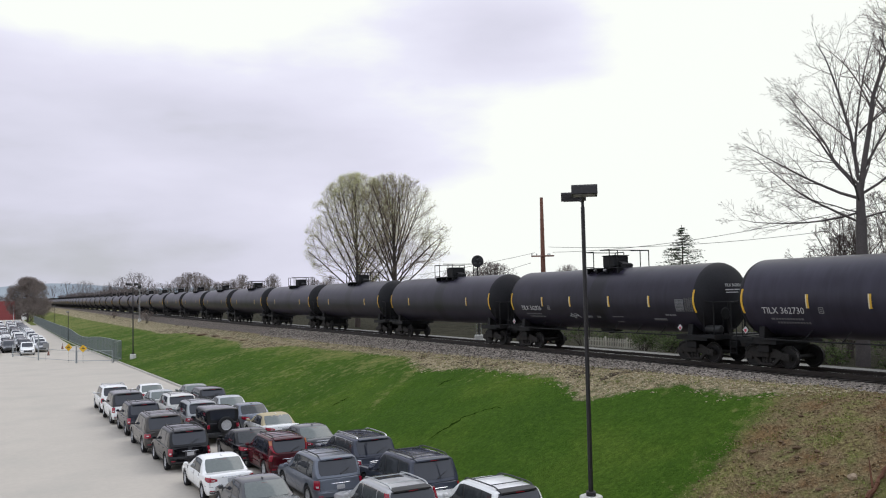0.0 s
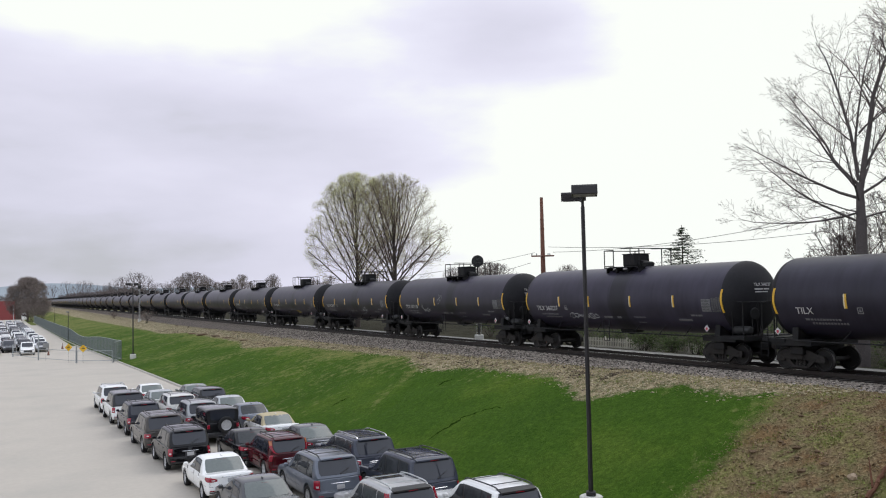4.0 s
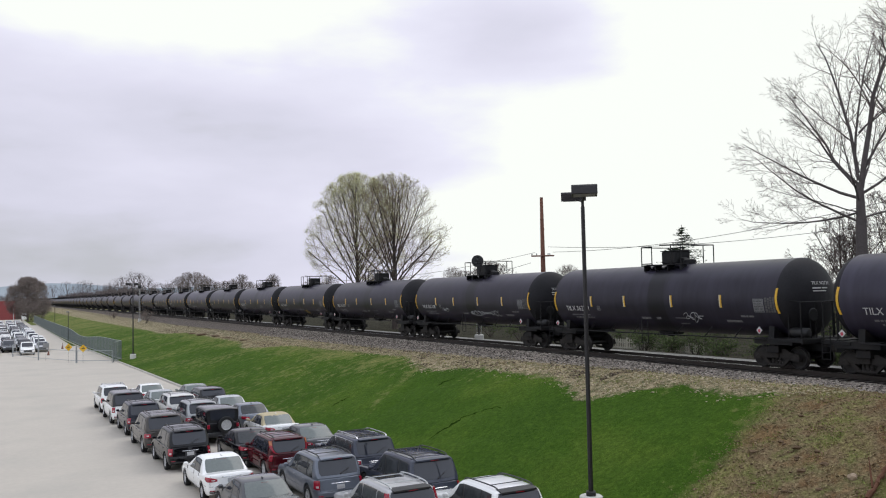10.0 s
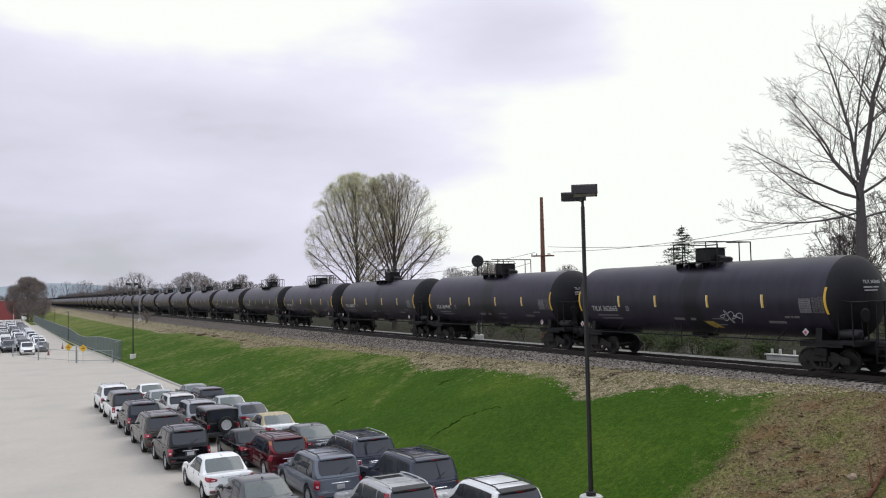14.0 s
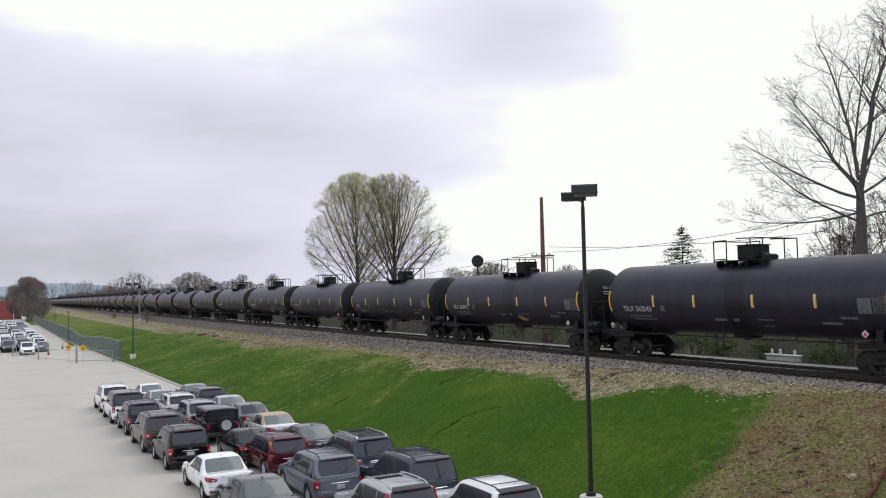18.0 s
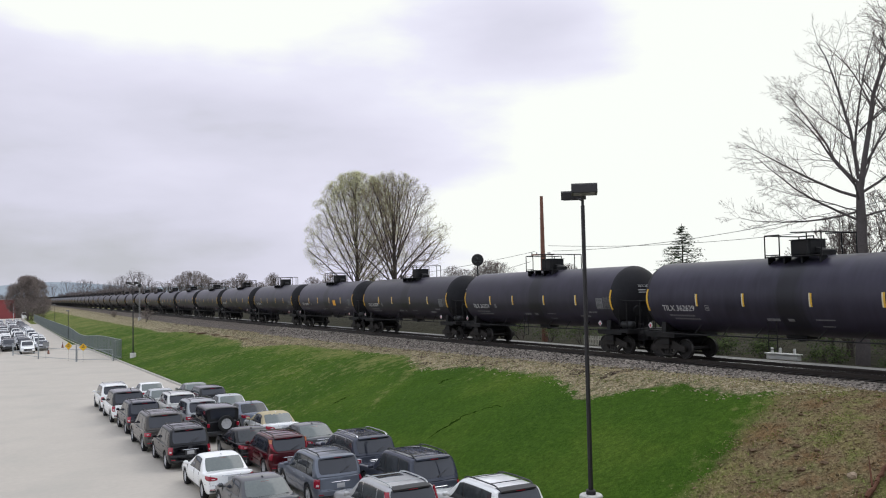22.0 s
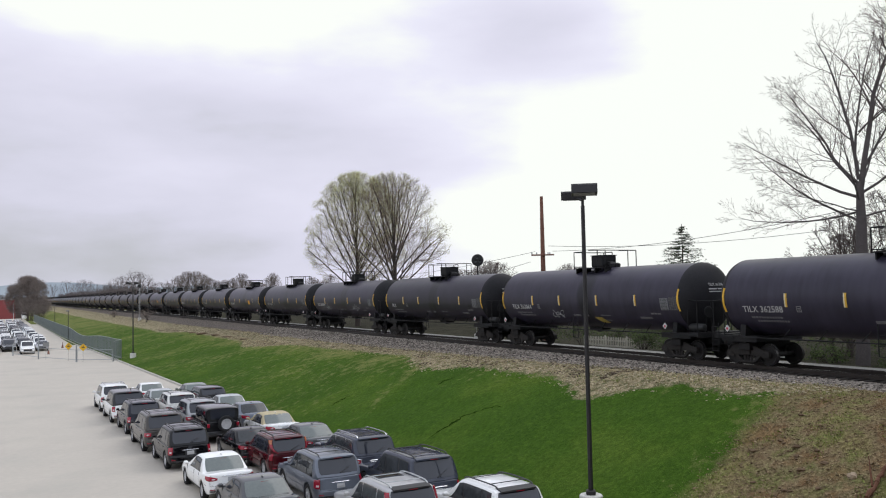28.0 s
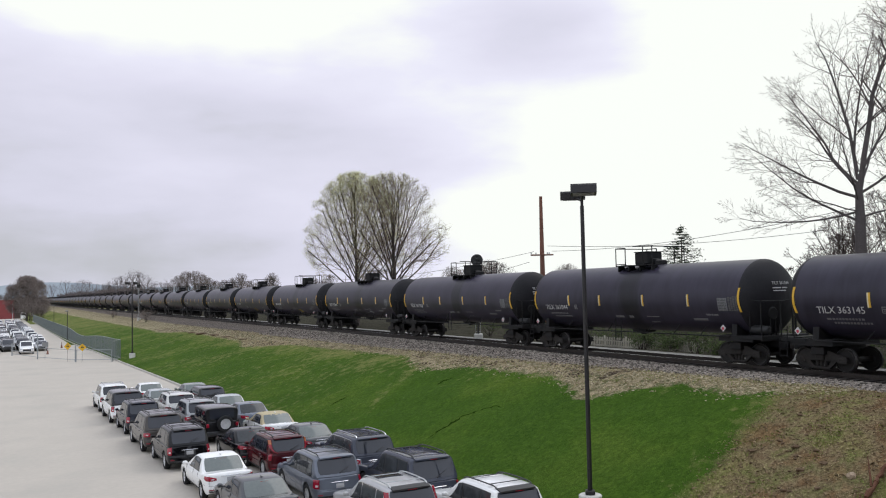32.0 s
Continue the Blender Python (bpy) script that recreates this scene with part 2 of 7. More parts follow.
    half2 = n.new("ShaderNodeMix")
    half2.data_type = "RGBA"
    half2.inputs["Factor"].default_value = 0.5
    l.new(dirt, half2.inputs[6])
    l.new(speck, half2.inputs[7])
    tone = n.new("ShaderNodeMix")
    tone.data_type, tone.blend_type = "RGBA", "MULTIPLY"
    tone.inputs["Factor"].default_value = 1.0
    l.new(half2.outputs[2], tone.inputs[6])
    l.new(drift, tone.inputs[7])
    gravel = ramp(noise_tex(13.0, 3.0), (0.3, (0.038, 0.031, 0.027)), (0.5, (0.135, 0.114, 0.098)), (0.7, (0.30, 0.26, 0.225)))
    woods = ramp(noise_tex(0.02, 8.0), (0.35, (0.05, 0.045, 0.038)), (0.65, (0.09, 0.08, 0.068)))
    c = mixc(mask("straw", streak, 0.14, 0.7), grass, straw)
    c = mixc(mask("dirt", mid, 0.16, 0.4), c, tone.outputs[2])
    c = mixc(mask("gravel", mid, 0.14, 0.2), c, gravel)
    # darker ground colour from just past the far rail outward
    litter = ramp(mid, (0.35, (0.016, 0.017, 0.009)), (0.65, (0.045, 0.04, 0.026)))
    c = mixc(mask("litter", mid, 0.2, 0.2), c, litter)
    c = mixc(mask("woods", coarse, 0.3, 0.2), c, woods)
    l.new(c, p.inputs["Base Color"])
    p.inputs["Roughness"].default_value = 0.95
    p.inputs["Specular IOR Level"].default_value = 0.06
    b = n.new("ShaderNodeBump")
    b.inputs["Strength"].default_value, b.inputs["Distance"].default_value = 0.9, 0.05
    l.new(fine, b.inputs["Height"])
    l.new(b.outputs[0], p.inputs["Normal"])
    return m


ground_me = mesh_of("ground", np.stack([gx.ravel(), gy.ravel(), gz.ravel()], axis=1), quads.tolist(), ground_material(), smooth=True)
fx, fy = gx.ravel(), gy.ravel()
edge_x = np.interp(fy, [10, 19, 22.5, 25.7, 29, 33.3, 40.7, 46.3, 52, 60, 68, 77, 86.6, 95, 107, 128, 137.5, 150, 250, 400], [24.8, 24.6, 23.4, 23.9, 21.6, 23.3, 23.4, 22.3, 24.2, 24.3, 24.2, 24.2, 21.7, 23.5, 23.6, 23.8, 21.6, 22.0, 20.5, 19.0])
straw_v = np.maximum(np.clip(0.5 + (fx - edge_x) / 1.6, 0, 1) * (fx < 34), 0.40 * (fx > 36) * (fx < 38.2))
dirt_edge = 20.3 - (23.5 - fx) * 0.22
dirt_v = np.clip(0.5 + (dirt_edge - fy) / 2.4, 0, 1) * (fx > 12) * (fx < 26.5)
gravel_v = np.clip(0.5 + (fx - 25.9) / 0.7, 0, 1) * np.clip(0.5 + (32.2 - fx) / 0.8, 0, 1)
track_d = np.abs((fy - 45.3) - 0.75 * (fx - 20.4)) * np.clip(1 + np.abs(fx - 19.4) - 2.4, 1, 9)
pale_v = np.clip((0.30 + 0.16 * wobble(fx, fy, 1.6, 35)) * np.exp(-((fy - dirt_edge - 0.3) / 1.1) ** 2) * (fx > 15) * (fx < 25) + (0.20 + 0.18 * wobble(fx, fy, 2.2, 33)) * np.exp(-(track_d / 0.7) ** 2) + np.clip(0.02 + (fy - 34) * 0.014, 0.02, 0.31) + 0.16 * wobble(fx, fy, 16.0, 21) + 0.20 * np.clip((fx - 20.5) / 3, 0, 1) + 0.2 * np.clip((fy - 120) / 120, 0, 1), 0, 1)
woods_v = np.clip((np.hypot(fx, fy) - 420) / 150, 0, 1) * np.where((fx < 40) & (fy < 700) & (fx > 8), 0, 1)
dark_ground_v = np.clip((fx - 31.9) / 0.8, 0, 1) * np.clip((130 - fx) / 60, 0, 1) * (fy < 300)
for key, arr in (("litter", dark_ground_v), ("straw", straw_v), ("dirt", dirt_v), ("gravel", gravel_v), ("pale", pale_v), ("woods", woods_v)):
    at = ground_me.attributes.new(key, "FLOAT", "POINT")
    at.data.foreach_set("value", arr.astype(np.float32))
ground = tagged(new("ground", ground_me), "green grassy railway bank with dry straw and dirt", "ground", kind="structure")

# the car park: one concrete sheet with joints between its slabs
concrete = mat("concrete", (0.462, 0.422, 0.366), 0.85, vary=0.07, scale=0.35, bump=0.15, bump_scale=30, dirt=(0.36, 0.34, 0.30), dirt_amount=0.5)
kerb_mat = mat("kerb_concrete", (0.42, 0.40, 0.36), 0.9, vary=0.14, scale=1.2, bump=0.3, dirt=(0.24, 0.22, 0.18), dirt_amount=0.5)
lot_y = [-120, -60, 0, 25, 50, 74.6, 90, 108, 128.7, 152, 190, 252, 345, 420]
lot_v, lot_f = [], []
for y in lot_y:
    k = float(kerb_x(y))
    lot_v += [(-170, y, 0), (k, y, 0), (k, y, -0.3), (-170, y, -0.3)]
for i in range(len(lot_y) - 1):
    a = 4 * i
    lot_f += [(a, a + 1, a + 5, a + 4), (a + 1, a + 2, a + 6, a + 5)]
parking_lot = tagged(new("parking_lot", mesh_of("parking_lot", lot_v, lot_f, concrete)), "pale concrete car park with faint stains", "car park", kind="structure")

kb = bmesh.new()
prev = None
for y in np.concatenate([np.arange(-40, 130, 3.0), np.arange(130, 346, 12.0)]):
    k, jog = float(kerb_x(y)), 0.0
    row = [kb.verts.new((k + a, y, b)) for a, b in ((0.0, -0.1), (0.02, 0.12), (0.05, 0.15), (0.17, 0.15), (0.2, 0.12), (0.2, -0.1))]
    if prev:
        for q in range(5):
            kb.faces.new((prev[q], prev[q + 1], row[q + 1], row[q]))
    prev = row
kerb = tagged(part("kerb", kb, kerb_mat), "weathered concrete kerb along the foot of the bank", "kerb", kind="structure")

# ---- track ----
steel_rail = mat("rail_steel", (0.04, 0.032, 0.028), 0.55, 0.6, vary=0.25, scale=2.0)
rail_head = mat("rail_head", (0.5, 0.5, 0.5), 0.22, 1.0, vary=0.1, scale=2.0)
tie_wood = mat("tie_wood", (0.036, 0.030, 0.026), 0.9, vary=0.35, scale=1.5, bump=0.5, random_value=0.3)
track = thing("railway_track", "steel rails on dark wooden sleepers in grey ballast", "railway track", kind="structure", at=pose(TRACK_X, 0, RAIL))
for side in (-1, 1):
    bm = bmesh.new()
    prism(bm, [(side * 0.755 + a, b) for a, b in ((-0.07, -0.18), (0.07, -0.18), (0.07, -0.165), (0.012, -0.14), (0.012, -0.045), (0.036, -0.035), (0.036, -0.006), (-0.036, -0.006), (-0.036, -0.035), (-0.012, -0.045), (-0.012, -0.14), (-0.07, -0.165))], -620, 1300, axis="Y")
    rail = part("rail", bm, steel_rail, track)
    bm = bmesh.new()
    prism(bm, [(side * 0.755 + a, b) for a, b in ((-0.034, -0.006), (0.034, -0.006), (0.026, 0.0), (-0.026, 0.0))], -620, 1300, axis="Y")
    part("running_surface", bm, rail_head, rail, "bright worn rail head")
bm = bmesh.new()
box(bm, 0, 0, -0.27, 2.6, 0.23, 0.18, 0.012)
tie_me = bpy.data.meshes.new("sleeper")
bm.to_mesh(tie_me)
bm.free()
tie_me.materials.append(tie_wood)
rt = random.Random(4)
for i in range(110):
    link("sleeper", tie_me, track, at=pose(rt.uniform(-0.04, 0.04), 2 + i * 0.52, 0, 0, 0, rt.uniform(-1.2, 1.2)))
bm = bmesh.new()
for i in range(420):
    y = 59.2 + i * 0.52
    box(bm, 0, y, -0.27, 2.6, 0.23, 0.18)
tagged(part("far_sleepers", bm, tie_wood, track), "dark wooden sleepers", kind="stuff")

# ballast stones and tufts, uncountable
def scatter(name, label, category, material, count, area, size, seed, flat=0.7, sink=0.3, keep=None):
    r = np.random.RandomState(seed)
    px, py = r.uniform(area[0], area[1], count), area[2] + (area[3] - area[2]) * r.uniform(0, 1, count) ** 1.5
    if keep is not None:
        ok = keep(px, py, r)
        px, py = px[ok], py[ok]
    pz = height(px, py)
    c = len(px)
    base = np.array([(1, 0, 0), (-0.5, 0.87, 0), (-0.5, -0.87, 0), (0.5, 0.5, 0.8), (-0.7, 0.1, 0.75), (0.3, -0.6, 0.85)], dtype=float)
    tri = np.array([(0, 1, 3), (1, 4, 3), (1, 2, 4), (2, 5, 4), (2, 0, 5), (0, 3, 5), (3, 4, 5)])
    s = r.uniform(size[0], size[1], c) * r.choice([0.7, 1, 1.3], c)
    a = r.uniform(0, math.tau, c)
    jit = base[None] * (1 + r.uniform(-0.3, 0.3, (c, 6, 3)))
    jx = jit[:, :, 0] * np.cos(a)[:, None] - jit[:, :, 1] * np.sin(a)[:, None]
    jy = jit[:, :, 0] * np.sin(a)[:, None] + jit[:, :, 1] * np.cos(a)[:, None]
    v = np.stack([px[:, None] + jx * s[:, None], py[:, None] + jy * s[:, None], pz[:, None] + (jit[:, :, 2] * flat - sink) * s[:, None] + 0.01], axis=-1).reshape(-1, 3)
    f = (tri[None] + 6 * np.arange(c)[:, None, None]).reshape(-1, 3)
    return tagged(new(name, mesh_of(name, v, f.tolist(), material)), label, category, kind="stuff")


def island_mat(name, a, b, rough=0.9):
    m, n, l, p = node_mat(name)
    g = n.new("ShaderNodeNewGeometry")
    r = n.new("ShaderNodeValToRGB")
    r.color_ramp.elements[0].color, r.color_ramp.elements[1].color = (*a, 1), (*b, 1)
    l.new(g.outputs["Random Per Island"], r.inputs[0])
    l.new(r.outputs[0], p.inputs["Base Color"])
    p.inputs["Roughness"].default_value = rough
    p.inputs["Specular IOR Level"].default_value = 0.1
    return m


ballast_mat = island_mat("ballast_stone", (0.026, 0.023, 0.020), (0.45, 0.395, 0.34))
scatter("ballast", "grey crushed-stone ballast along the track", "ballast", ballast_mat, 34000, (25.6, 27.75, 8, 95), (0.035, 0.075), 5)
scatter("ballast", "grey crushed-stone ballast beyond the rails", "ballast", ballast_mat, 5000, (29.7, 32.0, 15, 60), (0.03, 0.055), 6)


# ---- tank cars ----
def tank_material():
    """Black tank paint with road dust, a spill stain under the manway and rusty streaks."""
    m, n, l, p = node_mat("tank_paint")
    co = n.new("ShaderNodeTexCoord")
    info = n.new("ShaderNodeObjectInfo")
    shift = n.new("ShaderNodeVectorMath")
    shift.operation = "ADD"
    l.new(co.outputs["Object"], shift.inputs[0])
    rnd = n.new("ShaderNodeCombineXYZ")
    mul = n.new("ShaderNodeMath")
    mul.operation = "MULTIPLY"
    mul.inputs[1].default_value = 60
    l.new(info.outputs["Random"], mul.inputs[0])
    l.new(mul.outputs[0], rnd.inputs[1])
    l.new(rnd.outputs[0], shift.inputs[1])
    streaks = n.new("ShaderNodeMapping")
    streaks.inputs["Scale"].default_value = (0.3, 2.6, 0.35)
    l.new(shift.outputs[0], streaks.inputs["Vector"])
    a = n.new("ShaderNodeTexNoise")
    a.inputs["Scale"].default_value, a.inputs["Detail"].default_value = 1.3, 7.0
    l.new(streaks.outputs[0], a.inputs["Vector"])
    b = n.new("ShaderNodeTexNoise")
    b.inputs["Scale"].default_value, b.inputs["Detail"].default_value = 0.9, 5.0
    l.new(shift.outputs[0], b.inputs["Vector"])
    r = n.new("ShaderNodeValToRGB")
    r.color_ramp.elements[0].position, r.color_ramp.elements[0].color = 0.3, (0.0158, 0.0140, 0.0232, 1)
    r.color_ramp.elements[1].position, r.color_ramp.elements[1].color = 0.75, (0.0375, 0.0327, 0.0515, 1)
    mix = n.new("ShaderNodeMath")
    mix.operation = "ADD"
    l.new(a.outputs[0], mix.inputs[0])
    l.new(b.outputs[0], mix.inputs[1])
    half = n.new("ShaderNodeMath")
    half.operation = "MULTIPLY"
    half.inputs[1].default_value = 0.5
    l.new(mix.outputs[0], half.inputs[0])
    l.new(half.outputs[0], r.inputs[0])
    # spill stain round the middle of the shell
    sep = n.new("ShaderNodeSeparateXYZ")
    l.new(co.outputs["Object"], sep.inputs[0])
    wav = n.new("ShaderNodeMath")
    wav.operation = "MULTIPLY_ADD"
    wav.inputs[1].default_value = 1.1
    l.new(a.outputs[0], wav.inputs[0])
    l.new(sep.outputs[1], wav.inputs[2])
    dist = n.new("ShaderNodeMath")
    dist.operation = "ABSOLUTE"
    l.new(wav.outputs[0], dist.inputs[0])
    stain = n.new("ShaderNodeMapRange")
    stain.inputs[1].default_value, stain.inputs[2].default_value = 0.45, 0.75
    stain.inputs[3].default_value, stain.inputs[4].default_value = 0.75, 0.0
    l.new(dist.outputs[0], stain.inputs[0])
    dark = n.new("ShaderNodeMix")
    dark.data_type = "RGBA"
    dark.inputs[7].default_value = (0.009, 0.009, 0.011, 1)
    l.new(stain.outputs[0], dark.inputs["Factor"])
    l.new(r.outputs[0], dark.inputs[6])
    hsv = n.new("ShaderNodeHueSaturation")
    vr = n.new("ShaderNodeMapRange")
    vr.inputs[3].default_value, vr.inputs[4].default_value = 0.8, 1.3
    l.new(info.outputs["Random"], vr.inputs[0])
    l.new(vr.outputs[0], hsv.inputs["Value"])
    l.new(dark.outputs[2], hsv.inputs["Color"])
    l.new(hsv.outputs[0], p.inputs["Base Color"])
    rr = n.new("ShaderNodeMapRange")
    rr.inputs[3].default_value, rr.inputs[4].default_value = 0.28, 0.44
    l.new(a.outputs[0], rr.inputs[0])
    l.new(rr.outputs[0], p.inputs["Roughness"])
    p.inputs["Specular IOR Level"].default_value = 0.28
    return m


tank_paint = tank_material()
frame_black = mat("car_frame_black", (0.009, 0.009, 0.010), 0.65, vary=0.35, scale=2.0, spec=0.25, dirt=(0.022, 0.018, 0.016), dirt_amount=0.5)
truck_iron = mat("truck_cast_iron", (0.028, 0.025, 0.023), 0.8, 0.1, vary=0.35, scale=3.0, spec=0.25, dirt=(0.03, 0.024, 0.02), dirt_amount=0.5)
wheel_steel = mat("wheel_steel", (0.018, 0.016, 0.015), 0.65, 0.3, vary=0.3, scale=3.0)
tread_steel = mat("wheel_tread", (0.16, 0.15, 0.145), 0.4, 0.8, vary=0.15, scale=4.0)
strip_yellow = mat("reflective_yellow", (0.66, 0.38, 0.03), 0.5, vary=0.12, scale=6.0, dirt=(0.3, 0.2, 0.05), dirt_amount=0.4)
stencil_white = mat("stencil_white", (0.50, 0.49, 0.49), 0.75, vary=0.12, scale=8.0, dirt=(0.2, 0.19, 0.19), dirt_amount=0.5)
stencil_grey = mat("stencil_grey", (0.15, 0.145, 0.15), 0.8, vary=0.3, scale=8.0)
placard_red = mat("placard_red", (0.42, 0.045, 0.075), 0.6, vary=0.1, scale=8.0)
placard_white = mat("placard_white", (0.52, 0.51, 0.51), 0.6, vary=0.1, scale=8.0)
placard_orange = mat("decal_orange", (0.72, 0.33, 0.03), 0.6, vary=0.15, scale=5.0)
tank_r, tank_zc, half_len = 1.64, 2.875, 7.69


def shared(name, build, material, smooth=False):
    bm = bmesh.new()
    build(bm)
    me = bpy.data.meshes.new(name)
    bmesh.ops.recalc_face_normals(bm, faces=bm.faces)
    bm.to_mesh(me)
    bm.free()
    me.materials.append(material)
    if smooth:
        me.polygons.foreach_set("use_smooth", [abs(q.normal.y) < 0.98 for q in me.polygons])
    return me


def head(y, sign):
    """Elliptical tank head."""
    return [(sign * (y + 0.80 * math.sin(a)), tank_r * math.cos(a)) for a in np.linspace(0.10, math.pi / 2, 9)]


def build_tank(bm):
    y = half_len - 0.08
    prof = [(b, a) for b, a in head(y, -1)][::-1]
    prof = [(s, max(r, 0.0)) for s, r in prof]
    for w in (-y, -y + 0.05, 0, y - 0.05, y):
        if abs(w) < y:
            prof += [(w, tank_r)]
        else:
            prof += [(w, tank_r)]
    prof += head(y, 1)
    prof[0], prof[-1] = (prof[0][0], 0.0), (prof[-1][0], 0.0)
    lathe(bm, prof, "Y", 48, (0, 0, tank_zc))
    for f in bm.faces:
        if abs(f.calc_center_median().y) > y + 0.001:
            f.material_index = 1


def on_shell(y, z, off=0.012):
    """Place on the near flank of the shell at height z, and its lean."""
    dz = z - tank_zc
    x = -math.sqrt(max(tank_r ** 2 - dz * dz, 0.01))
    k = (tank_r + off) / tank_r
    return x * k, y, tank_zc + dz * k


def curved_patch(bm, y0, y1, z0, z1, off=0.012, steps=4):
    """A decal that follows the shell."""
    rows = []
    for i in range(steps + 1):
        z = z0 + (z1 - z0) * i / steps
        rows.append([bm.verts.new(on_shell(y, z, o)) for o in (off, -0.004) for y in (y0, y1)])
    for a, b in zip(rows, rows[1:]):
        bm.faces.new((a[0], a[1], b[1], b[0]))
        bm.faces.new((a[2], b[2], b[3], a[3]))
        bm.faces.new((a[0], b[0], b[2], a[2]))
        bm.faces.new((a[1], a[3], b[3], b[1]))
    for r in (rows[0], rows[-1]):
        bm.faces.new((r[0], r[2], r[3], r[1]))


def build_wheel(bm):
    lathe(bm, [(-0.07, 0.0), (-0.07, 0.11), (-0.035, 0.16), (-0.03, 0.36), (-0.06, 0.39), (-0.06, 0.44), (0.055, 0.445), (0.06, 0.485), (0.085, 0.485), (0.085, 0.39), (0.045, 0.36), (0.04, 0.16), (0.075, 0.11), (0.075, 0.0)], "X", 20)


def build_tread(bm):
    for s0, s1, r0, r1 in ((-0.062, 0.054, 0.4485, 0.4505),):
        a = []
        for s, r in ((s0, r0), (s1, r1)) if r0 > 0.44 else ((s0, r0), (s0, r1)):
            a.append([bm.verts.new((s, r * math.cos(k * math.tau / 28), r * math.sin(k * math.tau / 28))) for k in range(28)])
        for k in range(28):
            bm.faces.new((a[0][k], a[0][(k + 1) % 28], a[1][(k + 1) % 28], a[1][k]))


def build_side_frame(bm):
    outer = [(-1.16, 0.42), (-1.12, 0.60), (-0.80, 0.66), (-0.45, 0.80), (0.45, 0.80), (0.80, 0.66), (1.12, 0.60), (1.16, 0.42), (1.05, 0.33), (0.74, 0.33), (0.45, 0.20), (0.28, 0.14), (-0.28, 0.14), (-0.45, 0.20), (-0.74, 0.33), (-1.05, 0.33)]
    prism(bm, [(y, z) for y, z in outer if z >= 0.42] , -0.07, 0.07)
    for s in (-1, 1):
        prism(bm, [(s * 1.14, 0.34), (s * 1.14, 0.44), (s * 0.76, 0.46), (s * 0.72, 0.36)], -0.09, 0.09)
        prism(bm, [(s * 0.74, 0.44), (s * 0.52, 0.44), (s * 0.22, 0.12), (s * 0.36, 0.10)], -0.07, 0.07)
    box(bm, 0, 0, 0.15, 0.2, 0.72, 0.09, 0.02)


def build_spring(bm):
    for y in (-0.17, 0.0, 0.17):
        lathe(bm, [(0.19, 0.055), (0.23, 0.075), (0.27, 0.06), (0.31, 0.075), (0.35, 0.06), (0.39, 0.075), (0.43, 0.055)], "Z", 8, (0, y, 0))


def build_bolster(bm):
    box(bm, 0, 0, 0.56, 2.3, 0.38, 0.26, 0.03)


def build_axle(bm):
    lathe(bm, [(-1.03, 0.075), (-0.8, 0.085), (-0.7, 0.1), (0.7, 0.1), (0.8, 0.085), (1.03, 0.075)], "X", 12)


def build_bearing(bm):
    lathe(bm, [(-0.09, 0.0), (-0.09, 0.07), (-0.07, 0.115), (0.08, 0.125), (0.09, 0.0)], "X", 14)


def build_sill(bm):
    box(bm, 0, 7.75, 0.98, 0.62, 2.2, 0.50, 0.03)          # stub sill
    prism(bm, [(-1.25, 0.95), (1.25, 0.95), (1.30, 1.2), (1.24, 1.72), (1.05, 1.62), (0.6, 1.36), (0, 1.26), (-0.6, 1.36), (-1.05, 1.62), (-1.24, 1.72), (-1.30, 1.2)], 6.86, 7.14, axis="Y")   # saddle
    prism(bm, [(-1.38, 1.0), (1.38, 1.0), (1.38, 1.25), (-1.38, 1.25)], 6.2, 8.1, axis="Y")
    box(bm, 0, 7.0, 0.80, 2.5, 0.6, 0.30, 0.02)            # body bolster


def build_coupler(bm):
    box(bm, 0, 8.72, 0.86, 0.17, 0.5, 0.2, 0.02)
    box(bm, 0.02, 9.0, 0.86, 0.3, 0.16, 0.3, 0.04)


def build_platform(bm):
    box(bm, 0, 8.28, 1.26, 2.75, 0.62, 0.05, 0.008)
    box(bm, 0, 8.58, 1.16, 2.85, 0.07, 0.2, 0.01)
    box(bm, -1.38, 8.0, 1.18, 0.07, 1.2, 0.14, 0.01)
    box(bm, 1.38, 8.0, 1.18, 0.07, 1.2, 0.14, 0.01)


def build_end_rail(bm):
    for x in (-1.36, -0.5, 0.5, 1.36):
        tube(bm, (x, 8.55, 1.2), (x, 8.55, 2.72), 0.032, sides=5)
    pipe(bm, [(-1.36, 8.55, 2.72), (1.36, 8.55, 2.72)], 0.022, 5)
    for x in (-1.36, 1.36):
        pipe(bm, [(x, 8.55, 2.72), (x, 7.95, 2.78), (x * 0.97, 7.75, 2.7)], 0.022, 5)
        tube(bm, (x, 7.95, 1.2), (x, 7.95, 2.78), 0.022, sides=5)


def build_end_ladder(bm):
    for z in (0.55, 0.8, 1.05):
        tube(bm, (-1.47, 8.2, z), (-1.47, 8.56, z), 0.016, sides=5)
    for y in (8.2, 8.56):
        tube(bm, (-1.47, y, 0.5), (-1.44, y, 1.75), 0.02, sides=5)
    for z in (1.35, 1.6):
        tube(bm, (-1.45, 8.2, z), (-1.45, 8.56, z), 0.016, sides=5)


def build_side_rail(bm):
    tube(bm, (-1.47, -6.9, 1.2), (-1.47, 6.9, 1.2), 0.03, sides=6)


def build_rail_bracket(bm):
    tube(bm, (-1.47, 0, 1.2), (-1.42, -0.38, 1.62), 0.024, sides=5)


